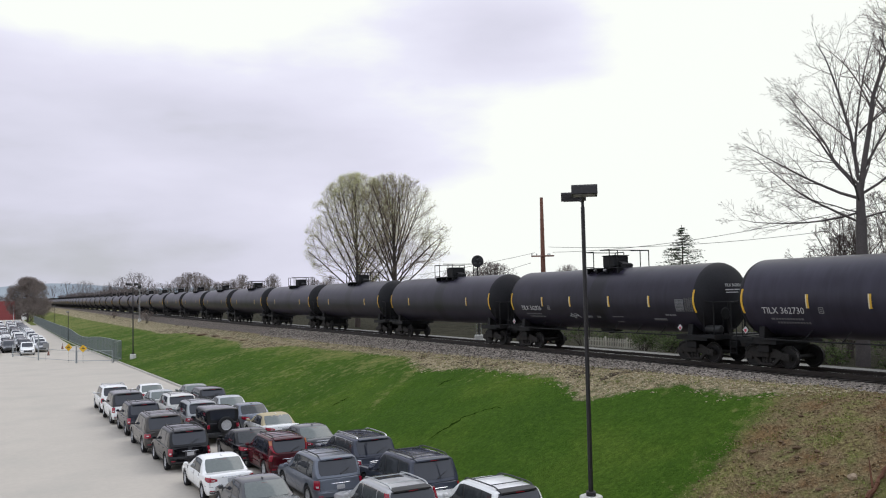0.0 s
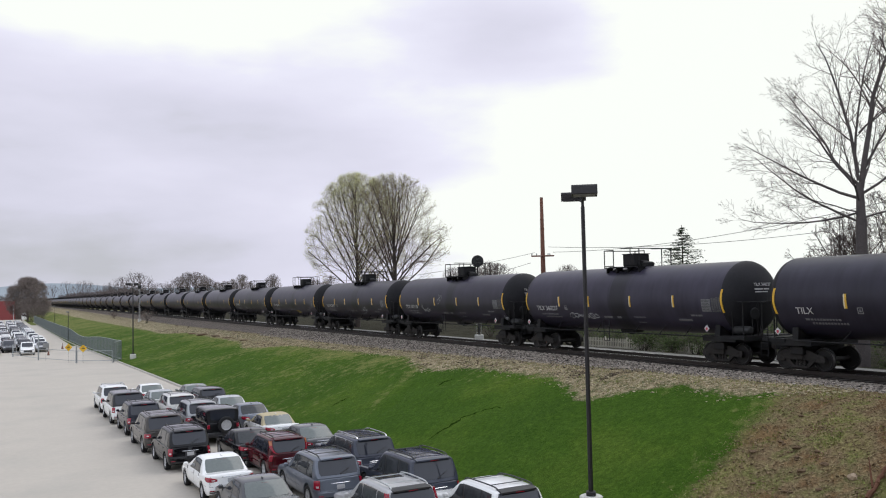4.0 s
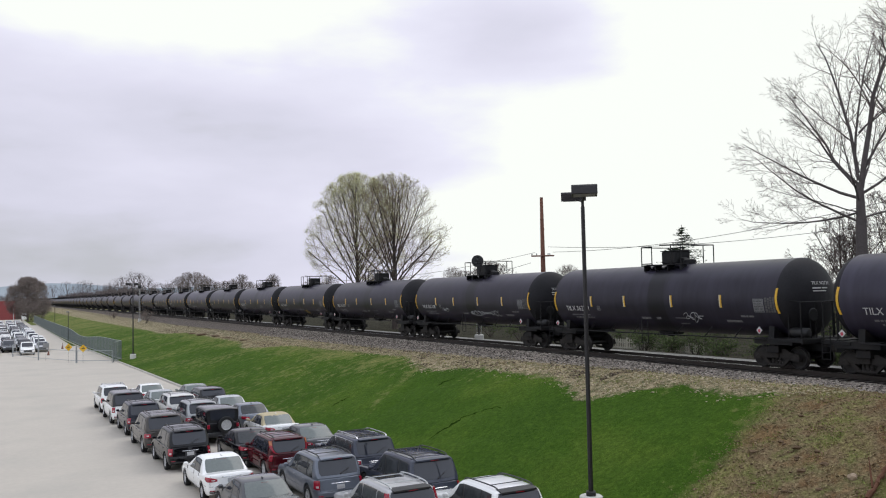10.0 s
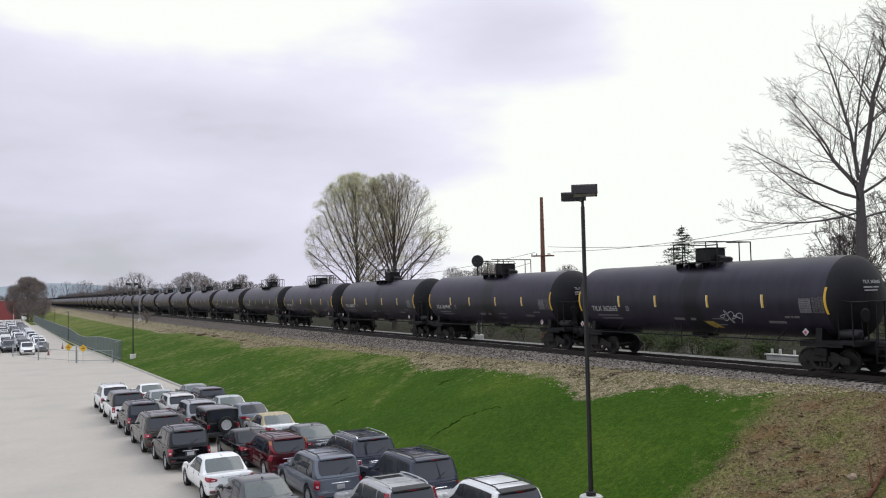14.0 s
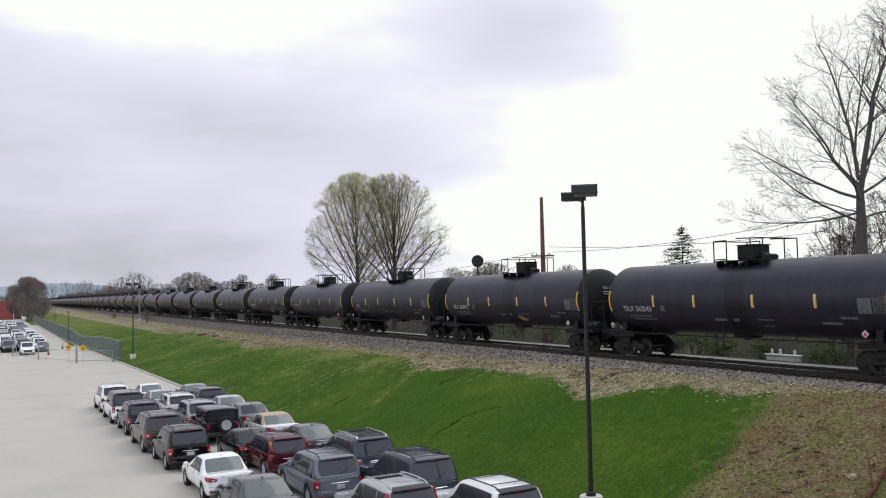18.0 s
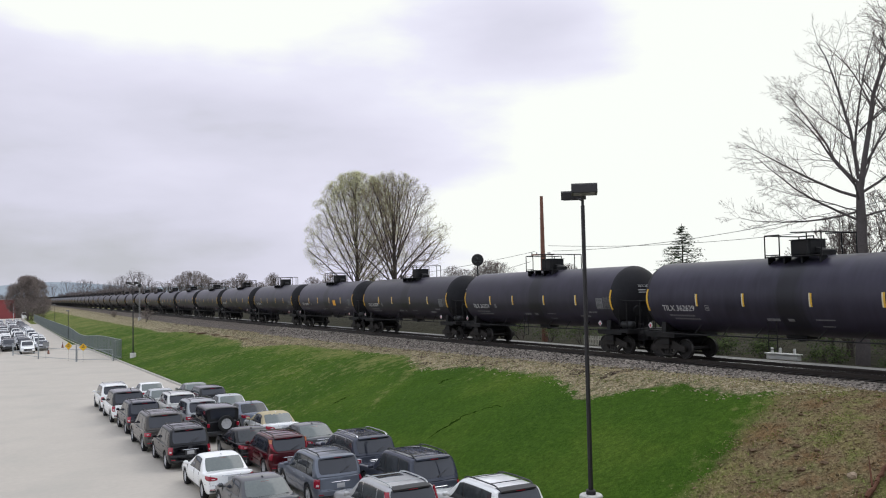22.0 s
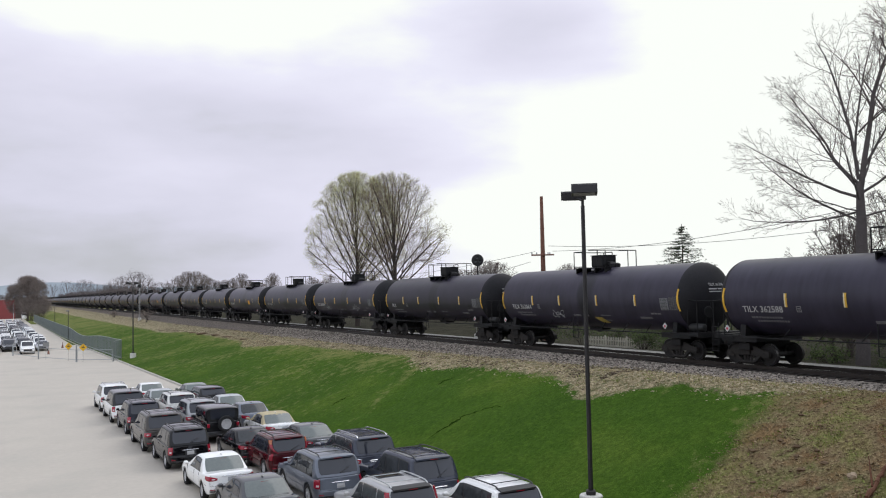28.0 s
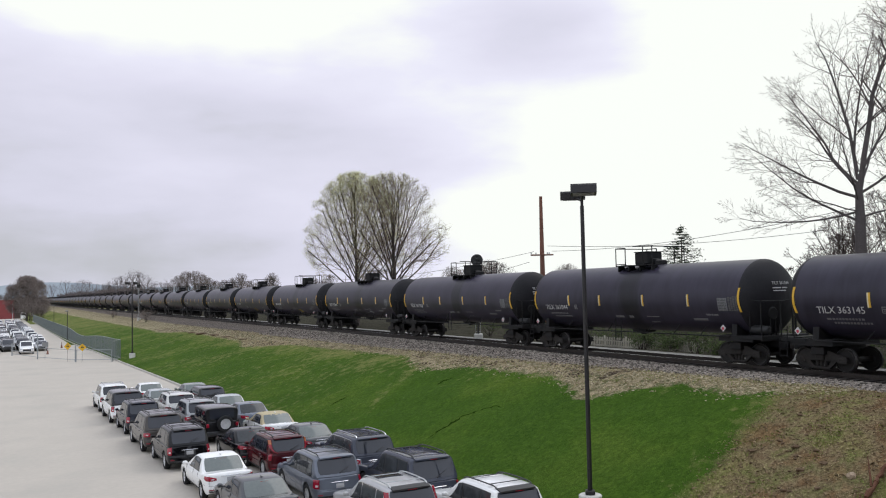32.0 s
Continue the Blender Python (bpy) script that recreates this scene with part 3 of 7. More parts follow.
def build_belly(bm):
    box(bm, 0, 0.2, 1.3, 0.7, 1.1, 0.35, 0.06)
    lathe(bm, [(1.02, 0.0), (1.02, 0.16), (1.2, 0.2), (1.4, 0.2)], "Z", 10, (0, 0.2, 0))


def build_reservoir(bm):
    lathe(bm, [(-0.45, 0.0), (-0.44, 0.12), (-0.38, 0.19), (0.38, 0.19), (0.44, 0.12), (0.45, 0.0)], "Y", 14, (-0.95, 8.15, 1.5))


def build_brake_wheel(bm):
    tube(bm, (0.75, 8.5, 1.25), (0.75, 8.5, 2.4), 0.03, sides=5)
    lathe(bm, [(8.60, 0.24), (8.63, 0.28), (8.66, 0.24)], "Y", 14, (0.75, 0, 2.2))


def build_housing(bm):
    box(bm, 0.0, -0.27, 4.86, 0.98, 0.98, 0.62, 0.05)
    box(bm, 0.0, -0.27, 5.18, 1.04, 1.04, 0.04, 0.015)
    lathe(bm, [(4.45, 0.0), (4.45, 0.30), (4.70, 0.30), (4.75, 0.2), (4.76, 0.0)], "Z", 14, (0, -1.2, 0))
    prism(bm, [(-0.76, 4.62), (-1.45, 4.60), (-1.45, 4.66), (-0.76, 4.86)], -0.2, 0.2)


def build_top_deck(bm):
    for x in (-0.82, 0.82):
        box(bm, x, -0.35, 4.50, 0.5, 2.75, 0.05, 0.008)
        for y in (-1.6, -0.75, 0.1, 0.9):
            box(bm, x * 0.97, y, 4.36, 0.4, 0.06, 0.28)
    box(bm, 0, 0.78, 4.53, 1.5, 0.45, 0.05, 0.008)


def build_top_rail(bm):
    for x in (-1.04, 1.04):
        for y in (-1.72, -1.05, 0.28, 1.02):
            tube(bm, (x, y, 4.45), (x, y, 5.40), 0.028, sides=5)
        pipe(bm, [(x, -1.72, 5.40), (x, -0.3, 5.46)], 0.028, 5)
        pipe(bm, [(x, 0.28, 5.40), (x, 1.02, 5.40)], 0.028, 5)
        pipe(bm, [(x, 0.28, 4.58), (x, 1.02, 4.58)], 0.025, 5)
    for y in (-1.72, 1.02):
        pipe(bm, [(-1.04, y, 5.40), (1.04, y, 5.40)], 0.025, 5)


def build_side_ladder(bm):
    pts = []
    for k in range(4):
        z = 0.75 + k * 0.38
        x = -1.60 if z < 2.9 else on_shell(0, z, 0.1)[0]
        pts.append((min(x, -1.02), z))
    for y in (-0.22, 0.22):
        pipe(bm, [(x, y, z) for x, z in pts], 0.022, 5)
    for x, z in pts[:-1]:
        tube(bm, (x, -0.22, z), (x, 0.22, z), 0.016, sides=4)


MESH = {}
for key, fn, m_, sm in (("tank", build_tank, tank_paint, True), ("wheel", build_wheel, wheel_steel, False), ("tread", build_tread, tread_steel, False), ("side_frame", build_side_frame, truck_iron, False),
                        ("spring", build_spring, truck_iron, False), ("bolster", build_bolster, truck_iron, False), ("axle", build_axle, wheel_steel, False), ("bearing", build_bearing, truck_iron, False),
                        ("sill", build_sill, frame_black, False), ("coupler", build_coupler, truck_iron, False), ("platform", build_platform, frame_black, False), ("end_rail", build_end_rail, frame_black, False),
                        ("end_ladder", build_end_ladder, frame_black, False), ("side_rail", build_side_rail, frame_black, False), ("rail_bracket", build_rail_bracket, frame_black, False), ("belly", build_belly, frame_black, False),
                        ("reservoir", build_reservoir, mat("reservoir_grey", (0.014, 0.014, 0.015), 0.6, vary=0.2, scale=3.0), True), ("brake_wheel", build_brake_wheel, frame_black, False), ("housing", build_housing, frame_black, False),
                        ("top_deck", build_top_deck, frame_black, False), ("top_rail", build_top_rail, frame_black, False), ("side_ladder", build_side_ladder, frame_black, False)):
    MESH[key] = shared(key, fn, m_, sm)
# heads take a darker, rougher material than the shell
MESH["tank"].materials.append(mat("tank_head_dark", (0.0135, 0.0130, 0.0155), 0.62, vary=0.3, scale=1.2, spec=0.22, dirt=(0.018, 0.016, 0.017), dirt_amount=0.4))
STRIP_Y = (4.42, 1.75, -1.6, -4.65)
strip_cream = mat("reflective_cream", (0.60, 0.53, 0.36), 0.5, vary=0.15, scale=6.0)


def build_strip(bm):
    curved_patch(bm, -0.045, 0.03, 2.49, 3.03)
    n = len(bm.faces)
    curved_patch(bm, 0.031, 0.085, 2.49, 3.03, 0.011)
    bm.faces.ensure_lookup_table()
    for f in bm.faces[n:]:
        f.material_index = 1


MESH["strip"] = shared("strip", build_strip, strip_yellow)
MESH["strip"].materials.append(strip_cream)


def build_end_strip(bm):
    rows = []
    for i in range(7):
        z = 2.26 + i * 0.17
        bow = 0.06 * (1 - ((i - 3) / 3.0) ** 2)
        rows.append([bm.verts.new(on_shell(-0.03 + y + bow, z, o)) for o in (0.015, 0.0) for y in (-0.05, 0.05)])
    for a, b in zip(rows, rows[1:]):
        bm.faces.new((a[0], a[1], b[1], b[0]))
        bm.faces.new((a[0], b[0], b[2], a[2]))
        bm.faces.new((a[1], a[3], b[3], b[1]))
    bm.faces.new((rows[0][0], rows[0][2], rows[0][3], rows[0][1]))
    bm.faces.new((rows[-1][0], rows[-1][1], rows[-1][3], rows[-1][2]))


MESH["end_strip"] = shared("end_strip", build_end_strip, strip_yellow)


def build_stencils(bm):
    """Rows of small lettering too fine to read."""
    for y0, y1, z in ((6.35, 4.75, 2.05), (6.1, 4.55, 1.90)):
        y = y0
        while y > y1:
            w = 0.08 + 0.13 * ((int(y * 37) % 5) / 5)
            curved_patch(bm, y - w, y, z - 0.035, z + 0.035, 0.006, 1)
            y -= w + 0.05
    for y0, y1, z, h in ((-1.6, -2.45, 1.98, 0.018), (-4.7, -5.55, 1.90, 0.045), (-1.75, -2.3, 1.72, 0.02), (0.75, 0.1, 1.95, 0.05), (-0.3, -0.6, 1.95, 0.05), (-5.6, -5.85, 2.12, 0.035), (-5.9, -6.0, 2.12, 0.035), (-6.05, -6.3, 2.12, 0.035)):
        curved_patch(bm, y1, y0, z - h, z + h, 0.006, 1)


def build_test_panel(bm):
    """A faded data panel: a pale block with dark rows, and columns of small print beside it."""
    def at(index, *patch):
        n = len(bm.faces)
        curved_patch(bm, *patch)
        bm.faces.ensure_lookup_table()
        for f in bm.faces[n:]:
            f.material_index = index
    at(0, -6.95, -6.42, 2.30, 2.86, 0.006, 3)
    for r in range(8):
        z = 2.33 + r * 0.067
        y = -6.46
        while y > -6.86:
            w = 0.06 + 0.10 * (((r * 7 + int(-y * 31)) % 4) / 4)
            at(1, max(y - w, -6.92), y, z, z + 0.022, 0.009, 1)
            y -= w + 0.035
    for c in range(4):
        y = -7.02 - c * 0.135
        z = 2.30
        k = 0
        while z < 2.90:
            h = 0.04 + 0.07 * (((c * 5 + k * 3) % 4) / 4)
            at(2, y - 0.10, y, z, min(z + h, 2.93), 0.006, 1)
            z += h + 0.022
            k += 1


def build_box_mark(bm):
    for y0, y1, z0, z1 in ((3.98, 3.76, 2.50, 2.525), (3.98, 3.76, 2.29, 2.315), (3.98, 3.955, 2.315, 2.50), (3.785, 3.76, 2.315, 2.50), (3.92, 3.82, 2.36, 2.39), (3.92, 3.82, 2.42, 2.45)):
        curved_patch(bm, y1, y0, z0, z1, 0.006, 1)


MESH["stencil"] = shared("stencil", build_stencils, stencil_grey)
MESH["panel"] = shared("panel", build_test_panel, mat("panel_pale", (0.15, 0.15, 0.155), 0.8, vary=0.35, scale=5.0))
MESH["panel"].materials.append(mat("panel_print", (0.035, 0.034, 0.036), 0.8, vary=0.35, scale=8.0))
MESH["panel"].materials.append(mat("stencil_faded", (0.085, 0.083, 0.082), 0.8, vary=0.45, scale=5.0))
MESH["box_mark"] = shared("box_mark", build_box_mark, mat("stencil_worn", (0.20, 0.195, 0.195), 0.8, vary=0.3, scale=8.0))


def build_placard(bm, s, off):
    prism(bm, [(0, -s), (s, 0), (0, s), (-s, 0)], -off, 0.0)


def build_paint_patch(bm):
    """A slanting faded patch low on the shell."""
    rows = []
    for i in range(4):
        z = 1.58 + 0.1 * i
        rows.append([bm.verts.new(on_shell(y + 0.14 * (3 - i) * -1.0, z, 0.009)) for y in (-1.62, -1.02)])
    for a, b in zip(rows, rows[1:]):
        bm.faces.new((a[0], a[1], b[1], b[0]))


MESH["placard"] = shared("placard", lambda bm: build_placard(bm, 0.15, 0.02), placard_white)
MESH["placard_mark"] = shared("placard_mark", lambda bm: prism(bm, [(0, -0.10), (0.06, -0.04), (0.06, 0.02), (0.03, 0.045), (-0.03, 0.045), (-0.06, 0.02), (-0.06, -0.04)], -0.024, -0.021), placard_red)
MESH["orange"] = shared("orange", lambda bm: curved_patch(bm, -3.25, -2.55, 2.30, 2.78, 0.01, 3), placard_orange)
MESH["paint_patch"] = shared("paint_patch", build_paint_patch, mat("faded_yellow", (0.33, 0.24, 0.05), 0.8, vary=0.3, scale=4.0))
MESH["head_mark"] = shared("head_mark", lambda bm: [box(bm, x, 0, z, w, 0.012, h) for x, z, w, h in ((-0.25, 0.0, 0.5, 0.05), (0.22, 0.0, 0.3, 0.05), (-0.1, -0.12, 0.75, 0.04))], stencil_white)


def scrawl(bm, seed, y0, width, z0, tall):
    """Spray-painted loops on the shell, of no readable shape."""
    r = random.Random(seed)
    n = 130
    pts = []
    for i in range(n):
        t = i / (n - 1)
        y = y0 - width * t + 0.13 * math.sin(t * 60 * width / 1.5 + seed)
        z = z0 + tall * 0.5 * math.sin(t * 41 * width / 1.5 + seed * 1.7) * (0.6 + 0.4 * math.sin(t * 9 + seed))
        pts.append(Vector(on_shell(y, z, 0.008)))
    for a, b in zip(pts, pts[1:]):
        d = (b - a)
        if d.length < 1e-4:
            continue
        side = d.cross(Vector((1, 0, 0))).normalized() * 0.015
        q = [bm.verts.new(v) for v in (a - side, a + side, b + side, b - side)]
        bm.faces.new(q)


spray_white = mat("spray_white", (0.27, 0.27, 0.275), 0.8, vary=0.35, scale=6.0)
spray_yellow = mat("spray_yellow", (0.5, 0.33, 0.05), 0.8, vary=0.2, scale=6.0)


def tank_car(number, label, near=True, graffiti=None, orange=False, patch=False):
    car = thing("tank_car", label, "tank car", group="train of tank cars")
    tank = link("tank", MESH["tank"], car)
    axles = AXLES.setdefault(car, [])
    half = Matrix.Rotation(math.pi, 4, "Z")
    for end, m in ((1, Matrix.Identity(4)), (-1, half)):
        link("underframe", MESH["sill"], car, at=m)
        link("coupler", MESH["coupler"], car, at=m)
        link("end_platform", MESH["platform"], car, at=m)
        link("end_handrail", MESH["end_rail"], car, at=m)
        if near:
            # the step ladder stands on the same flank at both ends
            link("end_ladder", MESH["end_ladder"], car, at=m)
    for end in (1, -1):
        link("truck_bolster", MESH["bolster"], car, at=pose(0, end * 7.0, 0))
        for side in (-1, 1):
            if near or side < 0:
                fr = link("side_frame", MESH["side_frame"], car, at=pose(side * 1.0, end * 7.0, 0))
                if near and side < 0:
                    link("spring_nest", MESH["spring"], fr)
        for wy in (-0.89, 0.89):
            ax = link("wheelset_axle", MESH["axle"], car, at=pose(0, end * 7.0 + wy, 0.457))
            axles.append((ax, end * 7.0 + wy))
            for side in (-1, 1):
                wh = link("wheel", MESH["wheel"], ax, at=pose(side * 0.76, 0, 0, 0, 0, 0 if side < 0 else 180))
                if near and side < 0:
                    link("bearing_cap", MESH["bearing"], ax, at=pose(side * 1.0, 0, 0, 0, 0, 0 if side < 0 else 180))
            if near:
                link("wheel_tread", MESH["tread"], ax, "bright worn wheel tread", pose(-0.76, 0, 0))
    link("valve_housing", MESH["housing"], car)
    link("top_platform", MESH["top_deck"], car)
    link("top_railing", MESH["top_rail"], car)
    for y in STRIP_Y if near else STRIP_Y[::3]:
        link("reflector", MESH["strip"], car, "yellow reflective strip", pose(0, y, 0))
    link("end_reflector", MESH["end_strip"], car, "yellow reflective strip", pose(0, half_len - 0.03, 0))
    link("end_reflector", MESH["end_strip"], car, "yellow reflective strip", pose(0, -half_len + 0.05, 0))
    if not near:
        return car
    link("side_handrail", MESH["side_rail"], car)
    link("side_handrail", MESH["side_rail"], car, at=half)
    for y in (-5.2, -3.5, -1.7, 1.3, 3.1, 4.8):
        link("rail_bracket", MESH["rail_bracket"], car, at=pose(0, y, 0))
    link("side_ladder", MESH["side_ladder"], car, at=pose(0, 0.30, 0))
    link("belly_valve", MESH["belly"], car)
    link("air_reservoir", MESH["reservoir"], car, "grey air tank", half @ pose(1.9, 0, 0))
    link("brake_wheel", MESH["brake_wheel"], car, at=half)
    tagged(link("stencilling", MESH["stencil"], tank), kind="stuff")
    tagged(link("test_panel", MESH["panel"], tank, "worn white stencilled data panel"), kind="stuff")
    link("box_mark", MESH["box_mark"], tank)
    for y in (7.62, -6.62):
        pl = link("placard", MESH["placard"], car, "white and red diamond placard", pose(-1.52, y, 1.56))
        link("placard_band", MESH["placard_mark"], pl)
    words("head_lettering", "TILX " + number if number else "TILX", 0.19, stencil_white, tank, pose(-0.45, -8.385, 3.40, 79, 0, 0))
    link("head_lettering", MESH["head_mark"], tank, at=pose(0.05, -8.405, 3.26, -7, 0, 0))
    # reporting mark on the flank, following the shell's lean
    x, y, z = on_shell(6.68, 2.27, 0.012)
    lean = math.degrees(math.asin((2.40 - tank_zc) / tank_r))
    m = pose(x, y, z) @ Matrix.Rotation(radians(-90), 4, "Z") @ Matrix.Rotation(radians(90 - lean), 4, "X")
    words("reporting_mark", "TILX " + number if number else "TILX", 0.385, stencil_white, tank, m)
    if graffiti:
        for seed, y0, width, z0, tall, paint in graffiti:
            bm = bmesh.new()
            scrawl(bm, seed, y0, width, z0, tall)
            part("graffiti", bm, paint, tank, "sprayed scrawl")
    if orange:
        link("orange_decal", MESH["orange"], tank, "square orange decal")
    if patch:
        link("paint_patch", MESH["paint_patch"], tank, "faded yellow paint patch")
    return car


W_, Y_ = spray_white, spray_yellow
# order number along the train: 0 is the one beside the lamp post at the start, positive ahead, negative behind
NUMBERS = {-16: "363093", -26: "363064", -9: "362721", -10: "362550", -11: "362613", -13: "362665", -14: "361151", -17: "362543", 0: "362730", 1: "362826", -1: "362633", -2: "361110", -3: "360227", -6: "362648", -5: "362645", -7: "361109", -8: "361108", -12: "360948", -18: "360305", -22: "360317", -27: "362588", -28: "362666", -29: "361103", -19: "362529", -20: "362521", -21: "362629", -23: "362713", -24: "363140", -30: "361044", -31: "363145"}
SPRAY = {-26: [(31, 2.6, 1.0, 2.0, 0.45, W_)], -1: [(3, -2.2, 0.9, 2.05, 0.5, W_)], -2: [(5, 1.2, 0.5, 2.9, 0.8, W_), (6, -7.1, 0.6, 1.72, 0.3, W_), (27, 3.7, 1.0, 2.15, 0.3, W_)], -3: [(7, 3.6, 2.4, 2.0, 0.3, W_)], -5: [(9, -2.2, 1.2, 2.2, 0.6, W_), (28, -7.2, 0.5, 1.72, 0.2, W_)], -8: [(12, -0.4, 3.6, 2.0, 0.36, W_), (14, 3.6, 0.9, 2.2, 0.3, W_)], -9: [(15, -2.3, 1.0, 2.05, 0.5, W_)], -13: [(17, -2.2, 1.2, 2.1, 0.55, W_)], -24: [(21, 4.3, 1.1, 2.05, 0.4, W_), (22, -2.6, 1.5, 2.1, 0.6, W_)], -28: [(25, -2.6, 0.5, 1.9, 0.4, W_)], 1: [(23, 2.0, 0.8, 2.0, 0.3, W_)]}
PATCHED = (0, -6, -10, -13, -16, -26, -27)
TRAIN = {}
AXLES = {}
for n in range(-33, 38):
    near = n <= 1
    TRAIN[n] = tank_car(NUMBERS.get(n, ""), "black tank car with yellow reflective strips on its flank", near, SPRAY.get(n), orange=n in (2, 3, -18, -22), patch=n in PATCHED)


def travelled(t):
    return 0.05 + 17.7118 * t - 0.0065215 * t ** 2 - 5.07e-5 * t ** 3


def move_train():
    times = [0, 4, 8, 12, 16, 20, 24, 28, 32]
    for n, car in TRAIN.items():
        y0 = 25.53 - half_len + n * CAR_LENGTH
        walk(car, [(t, pose(TRACK_X, y0 + travelled(t), RAIL)) for t in times])
        # wheels roll while their car is close enough for the turning to show
        if n > 1:
            continue
        for ax, y in AXLES[car]:
            rows, last = [], 0.0
            for f in range(0, 961):
                t = f / 30
                gone = travelled(t)
                if -12 < y0 + y + gone < 62:
                    rows.append((t, pose(0, y, 0.457, math.degrees(-gone / 0.4505))))
            if not rows:
                continue
            if rows[0][0] > 0:
                rows.insert(0, (0.0, rows[0][1]))
            if rows[-1][0] < 32:
                rows.append((32.0, rows[-1][1]))
            walk(ax, rows)


# ---- parked cars ----
def paint(name, color, rough=0.25, metal=0.0):
    return mat(name, color, rough, metal, vary=0.05, scale=1.5, coat=1.0, dirt=tuple(0.8 * c + 0.002 for c in color), dirt_amount=0.3, spec=0.0, coat_ior=1.42)


car_glass = mat("tinted_glass", (0.024, 0.027, 0.037), 0.04, vary=0.05, scale=2.0, spec=0.6)
# back and pane glass: pale bases stand in for reflected sky and light
skylit_glass = mat("skylit_glass", (0.14, 0.16, 0.155), 0.06, vary=0.15, scale=1.2, spec=0.5)
pane_glass = mat("pane_glass", (0.040, 0.044, 0.048), 0.05, vary=0.25, scale=0.8, spec=0.4)
tyre_rubber = mat("tyre_rubber", (0.010, 0.010, 0.011), 0.85, vary=0.2, scale=6.0)
rim_alloy = mat("rim_alloy", (0.60, 0.60, 0.61), 0.4, 0.35, vary=0.1, scale=8.0)
rim_dark = mat("rim_dark_well", (0.02, 0.02, 0.02), 0.8)
trim_black = mat("trim_black", (0.02, 0.02, 0.022), 0.55, vary=0.2, scale=4.0)
chrome = mat("chrome", (0.7, 0.7, 0.72), 0.12, 1.0, vary=0.05, scale=4.0)
lamp_red = mat("tail_lamp_red", (0.30, 0.008, 0.025), 0.15, vary=0.25, scale=9.0, coat=0.3)
lamp_white = mat("reverse_lamp", (0.60, 0.52, 0.54), 0.15, vary=0.1, scale=9.0, coat=0.3)
lamp_amber = mat("amber_lamp", (0.45, 0.13, 0.05), 0.15, vary=0.1, scale=9.0, coat=0.3)
lamp_clear = mat("head_lamp_clear", (0.55, 0.57, 0.6), 0.1, vary=0.1, scale=6.0, coat=0.5)
plate_white = mat("plate_white", (0.40, 0.40, 0.41), 0.5, vary=0.05, scale=9.0)
plate_bar = mat("plate_bar", (0.12, 0.14, 0.22), 0.5)

SHAPES = {
    # length, width, height, belt, hood, deck, rear base, rear roof, front roof, windscreen base (from the middle), roof half-width share
    "sedan": dict(l=4.85, w=1.83, h=1.45, belt=0.93, hood=0.76, deck=1.03, rb=-1.55, rr=-0.95, fr=0.25, wb=1.12, top=0.74, wheel=0.33),
    "suv": dict(l=4.75, w=1.88, h=1.74, belt=1.06, hood=0.92, deck=1.06, rb=-2.26, rr=-1.92, fr=0.28, wb=1.05, top=0.80, wheel=0.37),
    "large_suv": dict(l=5.1, w=1.98, h=1.80, belt=1.08, hood=1.0, deck=1.08, rb=-2.44, rr=-2.10, fr=0.32, wb=1.12, top=0.80, wheel=0.39),
    "jeep": dict(l=4.1, w=1.86, h=1.82, belt=1.14, hood=1.06, deck=1.14, rb=-1.98, rr=-1.93, fr=0.38, wb=0.62, top=0.88, wheel=0.41),
    "pickup": dict(l=5.7, w=2.0, h=1.90, belt=1.16, hood=1.08, deck=1.12, rb=-0.72, rr=-0.58, fr=0.75, wb=1.45, top=0.80, wheel=0.40),
}


def smooth_line(pts, times=2):
    """Cuts the corners of a line, keeping its ends."""
    pts = [tuple(p) for p in pts]
    for _ in range(times):
        out = [pts[0]]
        for (a, b), (c, d) in zip(pts, pts[1:]):
            out += [(0.75 * a + 0.25 * c, 0.75 * b + 0.25 * d), (0.25 * a + 0.75 * c, 0.25 * b + 0.75 * d)]
        pts = out + [pts[-1]]
    return pts


